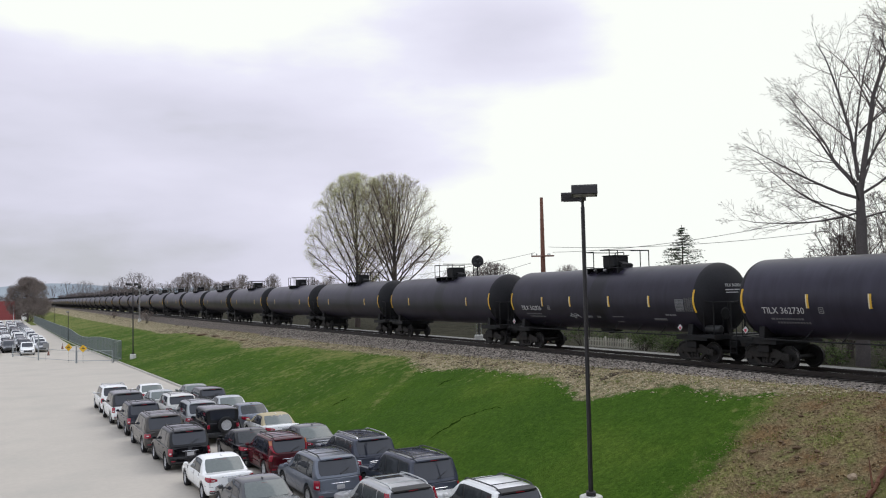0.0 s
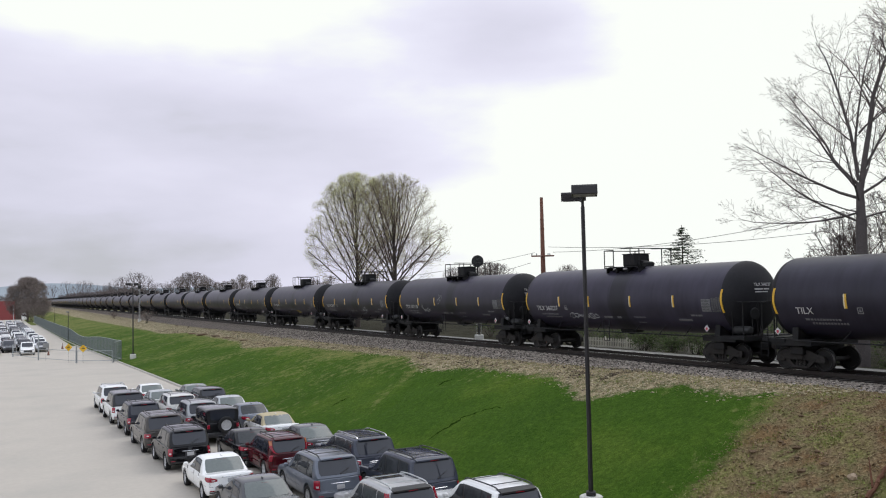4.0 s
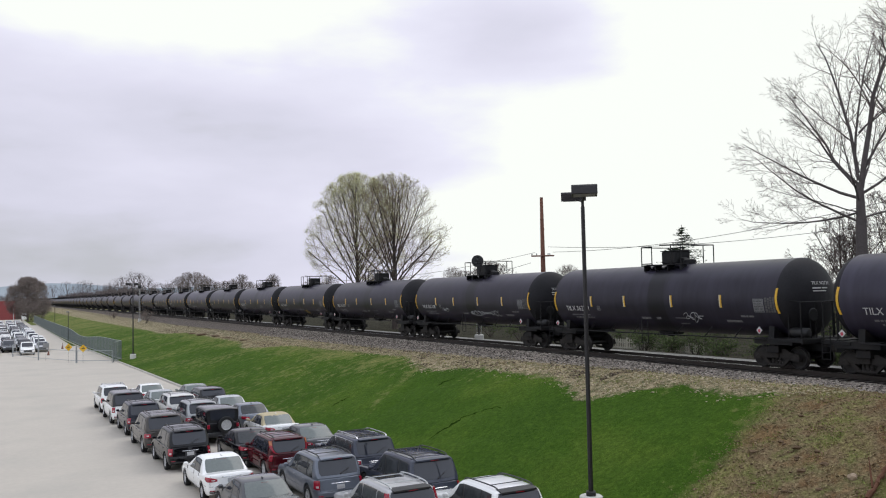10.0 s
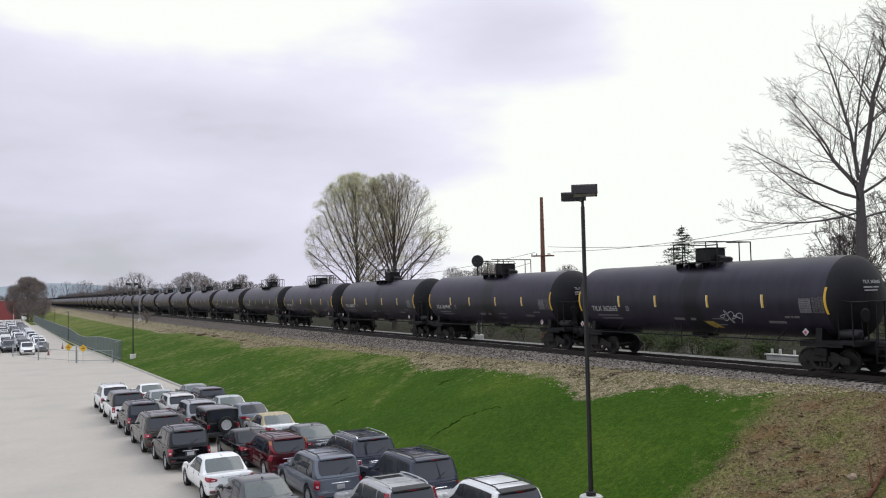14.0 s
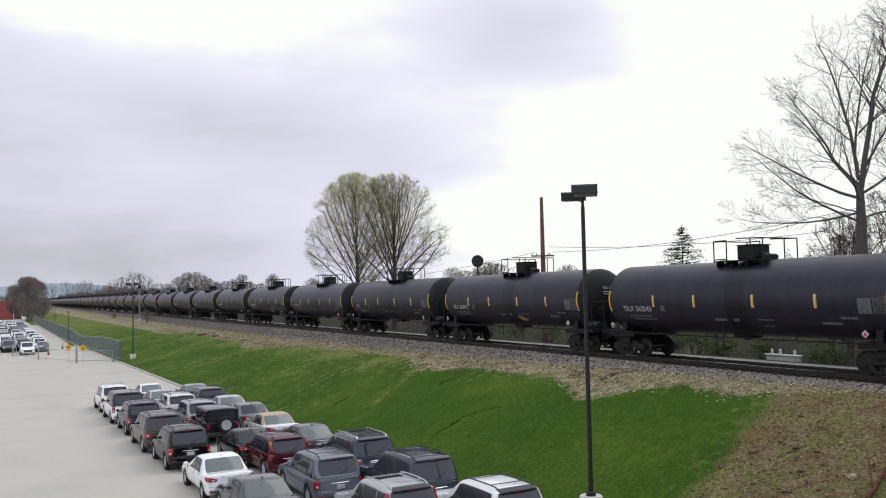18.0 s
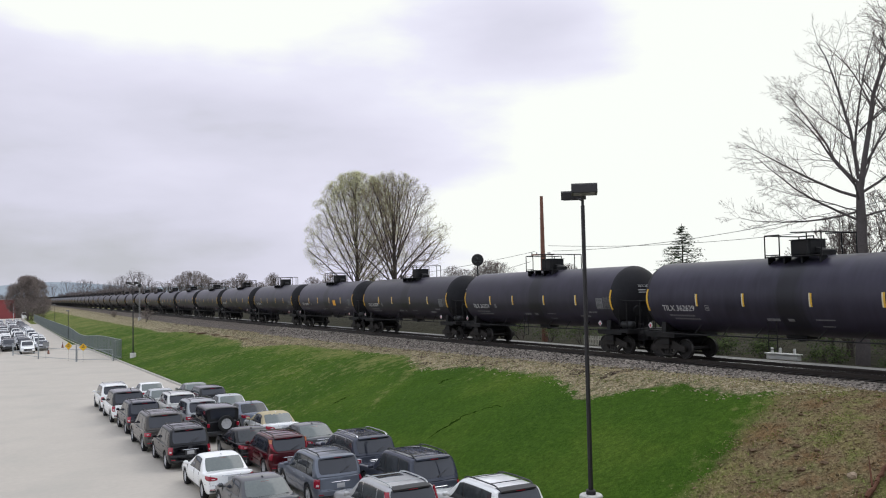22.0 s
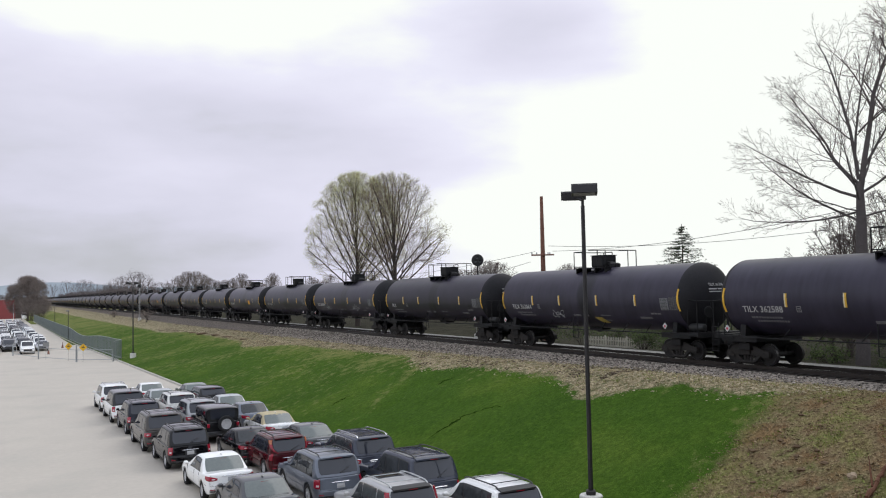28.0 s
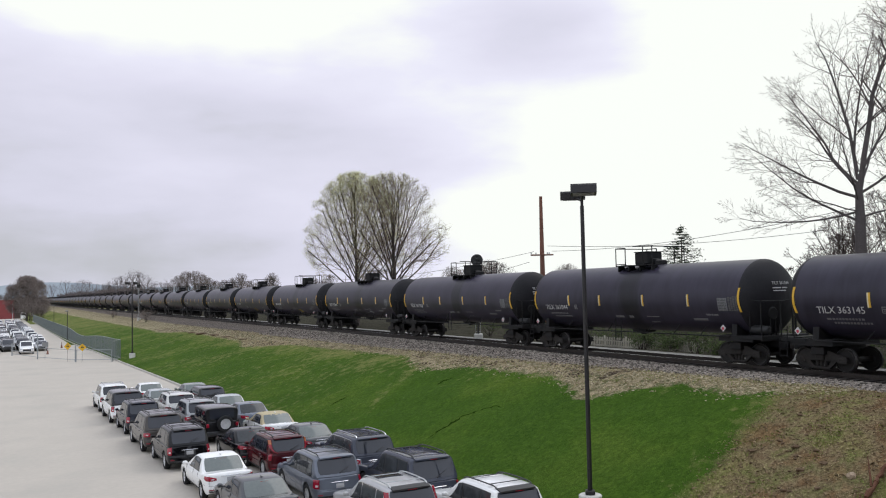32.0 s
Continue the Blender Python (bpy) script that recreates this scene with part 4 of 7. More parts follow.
class Shape:
    def __init__(self, kind, **change):
        d = dict(SHAPES[kind])
        d.update(change)
        self.kind = kind
        self.l, self.w, self.h, self.belt, self.hood, self.deck = d["l"], d["w"], d["h"], d["belt"], d["hood"], d["deck"]
        self.rb, self.rr, self.fr, self.wb, self.top, self.wheel = d["rb"], d["rr"], d["fr"], d["wb"], d["top"], d["wheel"]
        self.e = self.l / 2
        self.ya = (-self.e + (1.0 if kind != "pickup" else 1.25), self.e - 0.92)
        self.bow = d.get("bow", 0.14)              # how far the back bends round in plan
        self.round = 0.5 if kind != "jeep" else 0.16
        self.fall = 4.2 if kind != "jeep" else 3.0
        rb, rr, fr, wb, h, b = self.rb, self.rr, self.fr, self.wb, self.h, self.belt + 0.02
        line = [(rb, b), (rb + (rr - rb) * 0.5, b + (h - b) * 0.49), (rb + (rr - rb) * 0.84, b + (h - b) * 0.83), (rr, h - 0.045), (rr + 0.24, h - 0.012), ((rr + fr) / 2, h), (fr - 0.3, h - 0.015), (fr, h - 0.06), (fr + (wb - fr) * 0.3, b + (h - b) * 0.68), (wb, b)]
        line = smooth_line(line, 2)
        self.py, self.pz = [p[0] for p in line], [p[1] for p in line]
        # the plan of the body from the middle of the tail round the corner and along the flank
        plan = [(self.w / 2 * 0.98 * q, -self.e + self.curve(q)) for q in np.linspace(0, 0.995, 40)]
        plan += [(self.half(y), y) for y in np.linspace(-self.e + self.round, self.e - 0.6, 30)]
        self.plan = np.array(plan)
        self.arc = np.concatenate([[0], np.cumsum(np.hypot(*np.diff(self.plan, axis=0).T))])

    def curve(self, q):
        return self.round * (1 - (1 - q ** self.fall) ** (1 / self.fall))

    def half(self, y):
        d = self.e - abs(y)
        k = 1.0 if d >= self.round else (1 - ((self.round - max(d, 0.0)) / self.round) ** self.fall) ** (1 / self.fall)
        return self.w / 2 * k * (1 - 0.02 * (y / self.e) ** 2) * (0.9 if self.kind == "jeep" else 1.0)

    def top_at(self, y):
        e = self.e
        if self.kind == "sedan":
            return float(np.interp(y, [-e, -e + 0.05, -e + 0.16, self.rb, self.wb, e - 0.5, e - 0.2, e], [self.deck - 0.10, self.deck - 0.02, self.deck, self.belt + 0.035, self.belt, self.hood + 0.03, self.hood - 0.03, self.hood - 0.2]))
        return float(np.interp(y, [-e, -e + 0.12, self.wb, e - 0.5, e - 0.18, e], [self.deck - 0.04, self.deck, self.belt, self.hood + 0.02, self.hood - 0.03, self.hood - 0.2]))

    def low(self, y):
        z = 0.28 + 0.12 * float(smooth01((abs(y) - self.e + 0.35) / 0.35))
        ra = self.wheel + 0.07
        for a in self.ya:
            if abs(y - a) < ra:
                z = max(z, self.wheel + math.sqrt(ra * ra - (y - a) ** 2))
        return z

    def wide(self, z, zt):
        """Share of the half-width at height z."""
        return float(np.interp(z, [0.25, 0.36, 0.50, 0.62, 0.74, zt - 0.14, zt - 0.05, zt], [0.90, 0.95, 0.982, 0.994, 1.0, 0.982, 0.962, 0.925]))

    def lean(self, y, z):
        """The tail above the bumper stands in from the end."""
        if y > 0:
            return 0.0
        near = float(smooth01((-y - self.e + 1.0) / 0.7))
        much = 0.07 if self.kind == "sedan" else 0.0 if self.kind == "jeep" else max(self.rb + self.e - 0.015, 0.02)
        return near * (0.035 * float(smooth01((z - 0.60) / 0.05)) + (much - 0.035) * float(smooth01((z - 0.62) / (self.deck - 0.62))))

    def roof(self, y):
        """Height and half-widths of the cabin at y."""
        b = self.top_at(y) - 0.04
        z = max(float(np.interp(y, self.py, self.pz)), b + 0.03)
        hb = min(self.half(y), self.w / 2 * 0.985) * 0.955
        k = max((z - self.belt) / (self.h - self.belt), 0.0)
        return b, z, hb, hb + (self.w / 2 * self.top - hb) * min(k, 1.0) ** 0.9

    def bend(self, x, y):
        """Shift along the car that rounds the cabin's two ends in plan."""
        q = abs(x) / (self.w / 2)
        if self.kind == "jeep":
            return 0.0
        return self.bow * q ** 2.6 * float(smooth01((self.rr + 0.35 - y) / 0.5)) - 0.2 * q ** 2.2 * float(smooth01((y - self.fr + 0.35) / 0.5))

    def side(self, y, v):
        b, z, hb, ht = self.roof(y)
        k = max((z - self.belt) / (self.h - self.belt), 0.0)
        return hb + (ht - hb) * v + 0.10 * v * (1 - v) * k, b + (z - b) * v


def loft(rings, closed):
    bm = bmesh.new()
    prev = first = None
    for pts in rings:
        ring = [bm.verts.new(p) for p in pts]
        if prev:
            n = len(ring)
            for k in range(n if closed else n - 1):
                bm.faces.new((prev[k], prev[(k + 1) % n], ring[(k + 1) % n], ring[k]))
        else:
            first = ring
        prev = ring
    bm.faces.new(first[::-1])
    bm.faces.new(prev)
    return bm


def body_mesh(s, coarse=False):
    ends = [s.curve(q) for q in ((0.12, 0.4, 0.6, 0.72, 0.82, 0.9, 0.95, 0.985, 1.0) if not coarse else (0.3, 0.7, 0.9, 1.0))]
    ys = {-s.e + d for d in ends} | {s.e - d for d in ends} | {s.rb, s.wb, 0.0, -0.35, 0.35, s.wb + 0.3}
    ra = s.wheel + 0.07
    for a in s.ya:
        ys |= {a + ra * math.cos(k * math.pi / 12) for k in range(0, 13, 3 if coarse else 1)} | {a - ra - 0.008, a + ra + 0.008}
    ys = sorted(ys)
    ys = [y for i, y in enumerate(ys) if i == 0 or y - ys[i - 1] > 0.004]
    rings = []
    for y in ys:
        zt, hw = s.top_at(y), s.half(y)
        wl = min(s.low(y), zt - 0.16)
        half = [(0.0, wl), (hw * 0.7, wl)]
        for t in (0, 0.08, 0.16, 0.25, 0.34, 0.43, 0.52, 0.61, 0.7, 0.79, 0.87, 0.94, 1.0) if not coarse else (0, 0.25, 0.6, 0.87, 1.0):
            z = wl + (zt - 0.035 - wl) * t
            half.append((hw * s.wide(z, zt) * (0.985 if t == 0 else 1.0), z))
        half += [(hw * 0.915, zt - 0.006), (hw * 0.86, zt + 0.008), (hw * 0.6, zt + 0.022), (hw * 0.3, zt + 0.03), (0.0, zt + 0.033)]
        pts = half + [(-x, z) for x, z in half[-2:0:-1]]
        rings.append([(x, y + s.lean(y, z), z) for x, z in pts])
    return loft(rings, True)


def cabin_mesh(s, coarse=False):
    rings = []
    for y in s.py[::3] + s.py[-1:] if coarse else s.py:
        b, z, hb, ht = s.roof(y)
        k = min(max((z - s.belt) / (s.h - s.belt), 0), 1)
        crown = 0.03 * k
        half = [s.side(y, v) for v in (0, 0.3, 0.6, 0.8)]
        a, c, d = s.side(y, 0.86), (ht, z - 0.004), (ht * 0.80, z + crown * 0.36)
        for t in (0.0, 0.25, 0.5, 0.75, 1.0):
            half.append(tuple((1 - t) ** 2 * p + 2 * t * (1 - t) * q + t * t * r for p, q, r in zip(a, c, d)))
        half += [(ht * f, z + crown * (1 - f * f)) for f in (0.6, 0.35, 0.0)]
        pts = half + [(-x, zz) for x, zz in half[-2::-1]]
        rings.append([(x, y + s.bend(x, y), zz) for x, zz in pts])
    return loft(rings, False)


def skin(bm, outer, inner):
    out = [[bm.verts.new(p) for p in r] for r in outer]
    inn = [[bm.verts.new(p) for p in r] for r in inner]
    for i in range(len(out) - 1):
        for j in range(len(out[0]) - 1):
            bm.faces.new((out[i][j], out[i][j + 1], out[i + 1][j + 1], out[i + 1][j]))
    ring_o = out[0] + [r[-1] for r in out[1:]] + out[-1][-2::-1] + [r[0] for r in out[-2:0:-1]]
    ring_i = inn[0] + [r[-1] for r in inn[1:]] + inn[-1][-2::-1] + [r[0] for r in inn[-2:0:-1]]
    n = len(ring_o)
    for k in range(n):
        bm.faces.new((ring_o[k], ring_i[k], ring_i[(k + 1) % n], ring_o[(k + 1) % n]))


def body_patch(s, a0, a1, z0, z1, off=0.01, cols=10, rows=4, tip0=1.0, tip1=1.0, lift=0.0):
    """A piece that follows the body from arc a0 to a1 (0: the middle of the tail, signed), with ends narrowed to tip0 and tip1."""
    outer, inner = [], []
    for j in range(rows + 1):
        ro, ri = [], []
        for i in range(cols + 1):
            t = i / cols
            a = a0 + (a1 - a0) * t
            f = 1 - (1 - tip0) * (1 - t) ** 3 - (1 - tip1) * t ** 3
            z = (z0 + z1) / 2 + (j / rows - 0.5) * (z1 - z0) * f + lift * t
            k = s.wide(z, s.deck)
            c = 1 if a >= 0 else -1
            x, y = (float(np.interp(abs(a), s.arc, s.plan[:, q])) for q in (0, 1))
            x2, y2 = (float(np.interp(abs(a) + 0.01, s.arc, s.plan[:, q])) for q in (0, 1))
            n = Vector((y2 - y, -(x2 - x), 0)).normalized()
            puff = off * (1.0 if 0 < i < cols and 0 < j < rows else 0.35)
            p = Vector((c * x * k, y + s.lean(y, z), z))
            n.x *= c
            ro.append(p + n * puff)
            ri.append(p - n * 0.03)
        outer.append(ro)
        inner.append(ri)
    bm = bmesh.new()
    skin(bm, outer, inner)
    return bm


def arc_of(s, y):
    """Arc at which the flank passes y."""
    return float(np.interp(y, s.plan[:, 1], s.arc))


def side_glass(s, yb0, yb1, yt0, yt1, sign, v0=0.08, v1=0.84, off=0.010):
    bm = bmesh.new()
    outer, inner = [], []
    for v in np.linspace(v0, v1, 5):
        k = (v - v0) / (v1 - v0)
        a, b = yb0 + (yt0 - yb0) * k, yb1 + (yt1 - yb1) * k
        ro, ri = [], []
        for q in np.linspace(0, 1, 7):
            y = a + (b - a) * q
            x, z = s.side(y, v)
            yy = y + s.bend(x, y)
            ro.append(Vector((sign * (x + off), yy, z)))
            ri.append(Vector((sign * (x - 0.02), yy, z)))
        outer.append(ro)
        inner.append(ri)
    skin(bm, outer, inner)
    return bm


def end_glass(s, y0, y1, share, f0=0.1, f1=0.9, off=0.012):
    """The rear window or windscreen on the slope between y0 (low) and y1 (high), narrower towards its rounded corners."""
    outer, inner = [], []
    order = np.argsort([p for p in s.py])
    py, pz = np.array(s.py)[order], np.array(s.pz)[order]
    pick = (py <= s.rr + 0.3) if y1 > y0 else (py >= s.fr - 0.3)
    py, pz = py[pick], pz[pick]
    if y1 < y0:
        py, pz = py[::-1], pz[::-1]
    keep = np.concatenate([[True], np.diff(pz) > 1e-5])
    py, pz = py[keep], pz[keep]
    for f in np.linspace(f0, f1, 7):
        z = s.belt + (s.h - s.belt) * f
        y = float(np.interp(z, pz, py))
        b, zz, hb, ht = s.roof(y)
        t = (f - f0) / (f1 - f0)
        half = (hb + (ht - hb) * 0.55) * share * (1 - 0.05 * (2 * t - 1) ** 6)
        sl = -1 if y1 > y0 else 1
        up = Vector((0, sl * 0.75, 0.66))
        ro, ri = [], []
        for x in (-1, -0.9, -0.6, -0.3, 0, 0.3, 0.6, 0.9, 1):
            p = Vector((x * half, y + s.bend(x * half, y), z + 0.02 * (1 - x * x) * f))
            ro.append(p + up * off)
            ri.append(p - up * 0.03)
        outer.append(ro)
        inner.append(ri)
    bm = bmesh.new()
    skin(bm, outer, inner)
    return bm


def finish(ob, angle=38):
    me = ob.data
    me.polygons.foreach_set("use_smooth", [True] * len(me.polygons))
    me.set_sharp_from_angle(angle=radians(angle))
    return ob


WHEELS = {}


def wheel_meshes(r):
    key = round(r, 2)
    if key not in WHEELS:
        bm = bmesh.new()
        lathe(bm, [(-0.09, r * 0.62), (-0.115, r * 0.68), (-0.115, r * 0.93), (-0.09, r), (0.09, r), (0.115, r * 0.93), (0.115, r * 0.68), (0.09, r * 0.62)], "X", 20, hollow=True)
        me = bpy.data.meshes.new("tyre")
        bmesh.ops.recalc_face_normals(bm, faces=bm.faces)
        bm.to_mesh(me)
        bm.free()
        me.materials.append(tyre_rubber)
        bm = bmesh.new()
        for s_ in (-1, 1):
            lathe(bm, [(s_ * 0.06, 0.0), (s_ * 0.075, r * 0.16), (s_ * 0.05, r * 0.2)], "X", 10)
            for k in range(5):
                a = k * math.tau / 5
                m = Matrix.Rotation(a, 4, "X")
                box(bm, s_ * 0.055, 0, r * 0.39, 0.045, r * 0.2, r * 0.5, 0.01, m)
            lathe(bm, [(s_ * 0.03, r * 0.58), (s_ * 0.095, r * 0.60), (s_ * 0.1, r * 0.66), (s_ * 0.04, r * 0.66)], "X", 26)
        spokes = len(bm.faces)
        lathe(bm, [(-0.03, 0.0), (-0.03, r * 0.62), (0.03, r * 0.62), (0.03, 0.0)], "X", 20)
        bm.faces.ensure_lookup_table()
        for face in bm.faces[spokes:]:
            face.material_index = 1
        rim = bpy.data.meshes.new("rim")
        bmesh.ops.recalc_face_normals(bm, faces=bm.faces)
        bm.to_mesh(rim)
        bm.free()
        rim.materials.append(rim_alloy)
        rim.materials.append(rim_dark)
        WHEELS[key] = (me, rim)
    return WHEELS[key]


def boxpart(name, c, sz, bev, material, parent, label="", m=None):
    bm = bmesh.new()
    box(bm, *c, *sz, bev, m)
    return part(name, bm, material, parent, label)


def pillar_lamp(s, sign, f0, f1):
    """A tall lamp up the rear pillar beside the back window."""
    outer, inner = [], []
    for f in np.linspace(f0, f1, 6):
        y = s.rb + (s.rr - s.rb) * f
        b, z, hb, ht = s.roof(y)
        half = hb + (ht - hb) * 0.62
        pts = [Vector((sign * half * q, y + s.bend(half * q, y) + d, z - 0.01)) for q, d in ((0.90, -0.012), (0.96, 0.0), (1.0, 0.05), (1.012, 0.12))]
        n = Vector((sign * 0.6, -0.75, 0.2))
        outer.append([p + n * 0.02 for p in pts])
        inner.append([p - n * 0.03 for p in pts])
    bm = bmesh.new()
    skin(bm, outer, inner)
    return bm


def parked_car(name, kind, color, label, at, roof_color=None, rails=False, spare=False, lamps="tall", sunroof=False, lower=None, simple=False, bars=None, spoiler=None, group="cars parked in rows", change=None, bright=False, side_tint=None):
    side_tint = side_tint or car_glass
    s = Shape(kind, **(change or {}))
    e = s.e
    car = thing(name, label, "car", group=group, at=at)
    finish(part("body", body_mesh(s, simple), color, car), 32)
    cabin = finish(part("cabin", cabin_mesh(s, simple), roof_color or color, car), 40)
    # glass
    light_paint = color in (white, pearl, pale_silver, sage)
    rear = (skylit_glass if light_paint or color is grey else pane_glass) if kind == "sedan" else car_glass
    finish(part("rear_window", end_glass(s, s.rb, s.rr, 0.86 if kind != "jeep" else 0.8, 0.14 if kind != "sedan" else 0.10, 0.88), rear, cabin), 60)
    finish(part("windscreen", end_glass(s, s.wb, s.fr, 0.84, 0.08, 0.88), car_glass if simple else skylit_glass, cabin), 60)
    for sign in (-1, 1):
        if kind == "sedan":
            cuts = [((-1.16, -0.90), (-0.86, -0.80)), ((-0.86, -0.22), (-0.76, -0.17)), ((-0.14, 0.80), (-0.10, 0.22))]
        elif kind == "pickup":
            cuts = [((-0.5, 0.28), (-0.45, 0.3)), ((0.36, 1.15), (0.37, 0.72))]
        elif kind == "jeep":
            cuts = [((-1.8, -0.95), (-1.78, -0.95)), ((-0.85, -0.22), (-0.85, -0.22)), ((-0.14, 0.52), (-0.14, 0.34))]
        else:
            r0 = s.rb + 0.34
            cuts = [((r0 + 0.06, -1.28), (s.rr + 0.22, -1.24)), ((-1.20, -0.22), (-1.15, -0.18)), ((-0.13, 0.82), (-0.10, 0.24))]
        if simple:
            finish(part("side_glazing", side_glass(s, cuts[0][0][0], cuts[-1][0][1], cuts[0][1][0], cuts[-1][1][1], sign), car_glass, cabin), 60)
            continue
        if kind != "jeep":
            finish(part("window_trim", side_glass(s, cuts[0][0][0] - 0.035, cuts[-1][0][1] + 0.05, cuts[0][1][0] - 0.03, cuts[-1][1][1] + 0.03, sign, 0.045, 0.875, 0.004), chrome if bright else trim_black, cabin), 60)
        for (b0, b1), (t0, t1) in cuts:
            finish(part("side_window", side_glass(s, b0, b1, t0, t1, sign), side_tint, cabin), 60)
    # wheels
    tyre, rim = wheel_meshes(s.wheel)
    for a in s.ya:
        for sign in (-1, 1):
            w = link("tyre", tyre, car, at=pose(sign * (s.w / 2 - 0.135), a, s.wheel))
            if not simple:
                link("rim", rim, w)
    for sign in (-1, 1):
        boxpart("head_lamp", (sign * (s.half(e - 0.12) - 0.18), e - 0.16, s.hood - 0.16), (0.34, 0.28, 0.15), 0.05, lamp_clear, car)
    if simple:
        boxpart("grille", (0, e - 0.02, 0.58), (s.w * 0.56, 0.07, 0.30), 0.03, trim_black, car)
        return car
    edge = s.w / 2 * 0.98
    corner = float(np.interp(edge * 0.93, s.plan[:40, 0], s.arc[:40]))
    for sign in (-1, 1):
        def lamp_piece(nm, a0, a1, z0, z1, m_, parent, off=0.014, t0=0.7, t1=0.45, lift=0.0):
            return finish(part(nm, body_patch(s, sign * a0, sign * a1, z0, z1, off, 12, 6, t0, t1, lift), m_, parent), 60)
        if kind == "sedan":
            lamp = lamp_piece("tail_lamp", corner - 0.34, corner + 0.30, s.deck - 0.27, s.deck - 0.08, lamp_red, car, t0=0.35, t1=0.45, lift=0.04)
            lamp_piece("reverse_lamp", corner - 0.26, corner - 0.12, s.deck - 0.20, s.deck - 0.15, lamp_white, lamp, 0.020)
        elif kind == "jeep":
            boxpart("tail_lamp", (sign * (s.half(-e + 0.1) - 0.06), -e - 0.02, s.deck - 0.18), (0.13, 0.08, 0.19), 0.015, lamp_red, car)
        elif lamps == "tall":
            lamp = lamp_piece("tail_lamp", corner - 0.12, corner + 0.17, s.deck - 0.36, s.deck - 0.04, lamp_red, car, t0=0.95, t1=0.8)
            lamp_piece("reverse_lamp", corner - 0.09, corner + 0.02, s.deck - 0.30, s.deck - 0.22, lamp_white, lamp, 0.020, 1.0, 1.0)
        elif lamps == "pillar":
            finish(part("tail_lamp", pillar_lamp(s, sign, 0.02, 0.60), lamp_red, car), 60)
            finish(part("turn_lamp", pillar_lamp(s, sign, 0.61, 0.90), lamp_amber if color is red else lamp_red, car, "amber turn lamp" if color is red else ""), 60)
            lamp_piece("lower_lamp", corner - 0.08, corner + 0.13, s.deck - 0.26, s.deck + 0.0, lamp_red, car, t0=0.9, t1=0.7)
        else:
            lamp = lamp_piece("tail_lamp", corner - 0.24, corner + 0.26, s.deck - 0.30, s.deck - 0.09, lamp_red, car, t0=0.75, t1=0.6)
            lamp_piece("reverse_lamp", corner - 0.16, corner - 0.02, s.deck - 0.22, s.deck - 0.16, lamp_white, lamp, 0.020)
            if bright:
                lamp_piece("lamp_rim", corner - 0.265, corner + 0.285, s.deck - 0.32, s.deck - 0.07, chrome, lamp, 0.008, 0.75, 0.6)
        lamp_piece("bumper_reflector", corner - 0.22, corner - 0.04, 0.47, 0.505, lamp_red, car, 0.008, 1.0, 1.0)
        bm = bmesh.new()
        box(bm, sign * (s.w / 2 + 0.09), s.wb - 0.36, s.belt + 0.08, 0.19, 0.11, 0.14, 0.045)
        box(bm, sign * (s.w / 2 - 0.01), s.wb - 0.34, s.belt + 0.03, 0.14, 0.05, 0.05, 0.01)
        part("door_mirror", bm, trim_black if color is bronze_grey else (roof_color or color), car)
        # flank: door joints, handles, sill, wheel arch lips
        doors = (0.3, -0.72) if kind not in ("pickup", "jeep") else (0.75, -0.1) if kind == "pickup" else (0.1, -0.72)
        for y in doors:
            a = arc_of(s, y - 0.25)
            finish(part("door_handle", body_patch(s, sign * (a - 0.09), sign * (a + 0.09), s.belt - 0.155, s.belt - 0.122, 0.03, 4, 2), chrome if bright else color, car), 50)
        for y in (s.wb - 0.15, -0.18, s.ya[0] + s.wheel + 0.14 if kind != "pickup" else -0.62):
            a = arc_of(s, y)
            part("door_seam", body_patch(s, sign * (a - 0.006), sign * (a + 0.006), 0.40, s.belt - 0.02, 0.003, 1, 6), rim_dark, car)
        a0, a1 = arc_of(s, s.ya[0] + s.wheel + 0.08), arc_of(s, s.ya[1] - s.wheel - 0.08)
        part("sill_trim", body_patch(s, sign * a0, sign * a1, 0.285, 0.36, 0.012, 6, 2), trim_black, car)
        if kind != "sedan":
            part("side_moulding", body_patch(s, sign * (a0 + 0.05), sign * (a1 - 0.05), 0.56, 0.62, 0.014, 6, 2), lower or color, car)
    wide_ = corner - 0.02
    zp = s.deck - 0.20 if kind == "sedan" else s.deck - 0.30
    part("bumper_groove", body_patch(s, -corner - 0.35, corner + 0.35, 0.628, 0.642, 0.004, 24, 1), rim_dark, car)
    finish(part("lower_valance", body_patch(s, -wide_, wide_, 0.40, 0.455, 0.012, 20, 2), trim_black, car), 50)
    if kind != "jeep":
        for sign in (-1, 1):
            a = corner - (0.07 if kind == "sedan" else 0.13)
            part("tailgate_seam", body_patch(s, sign * (a - 0.005), sign * (a + 0.005), 0.65, s.deck - 0.03, 0.003, 1, 5), rim_dark, car)
        finish(part("plate_recess", body_patch(s, -0.24, 0.24, zp - 0.105, zp + 0.105, 0.004, 8, 3, 0.9, 0.9), trim_black if color in (black, navy, dark_grey, bronze_grey) else color, car), 60)
        part("badge_strip", body_patch(s, -0.36, 0.36, zp + 0.115, zp + 0.14, 0.018, 10, 2), chrome, car)
    pl = part("number_plate", body_patch(s, -0.152, 0.152, zp - 0.075, zp + 0.075, 0.016, 4, 2), plate_white, car)
    part("plate_characters", body_patch(s, -0.11, 0.11, zp - 0.03, zp + 0.03, 0.020, 4, 1), plate_bar, pl)
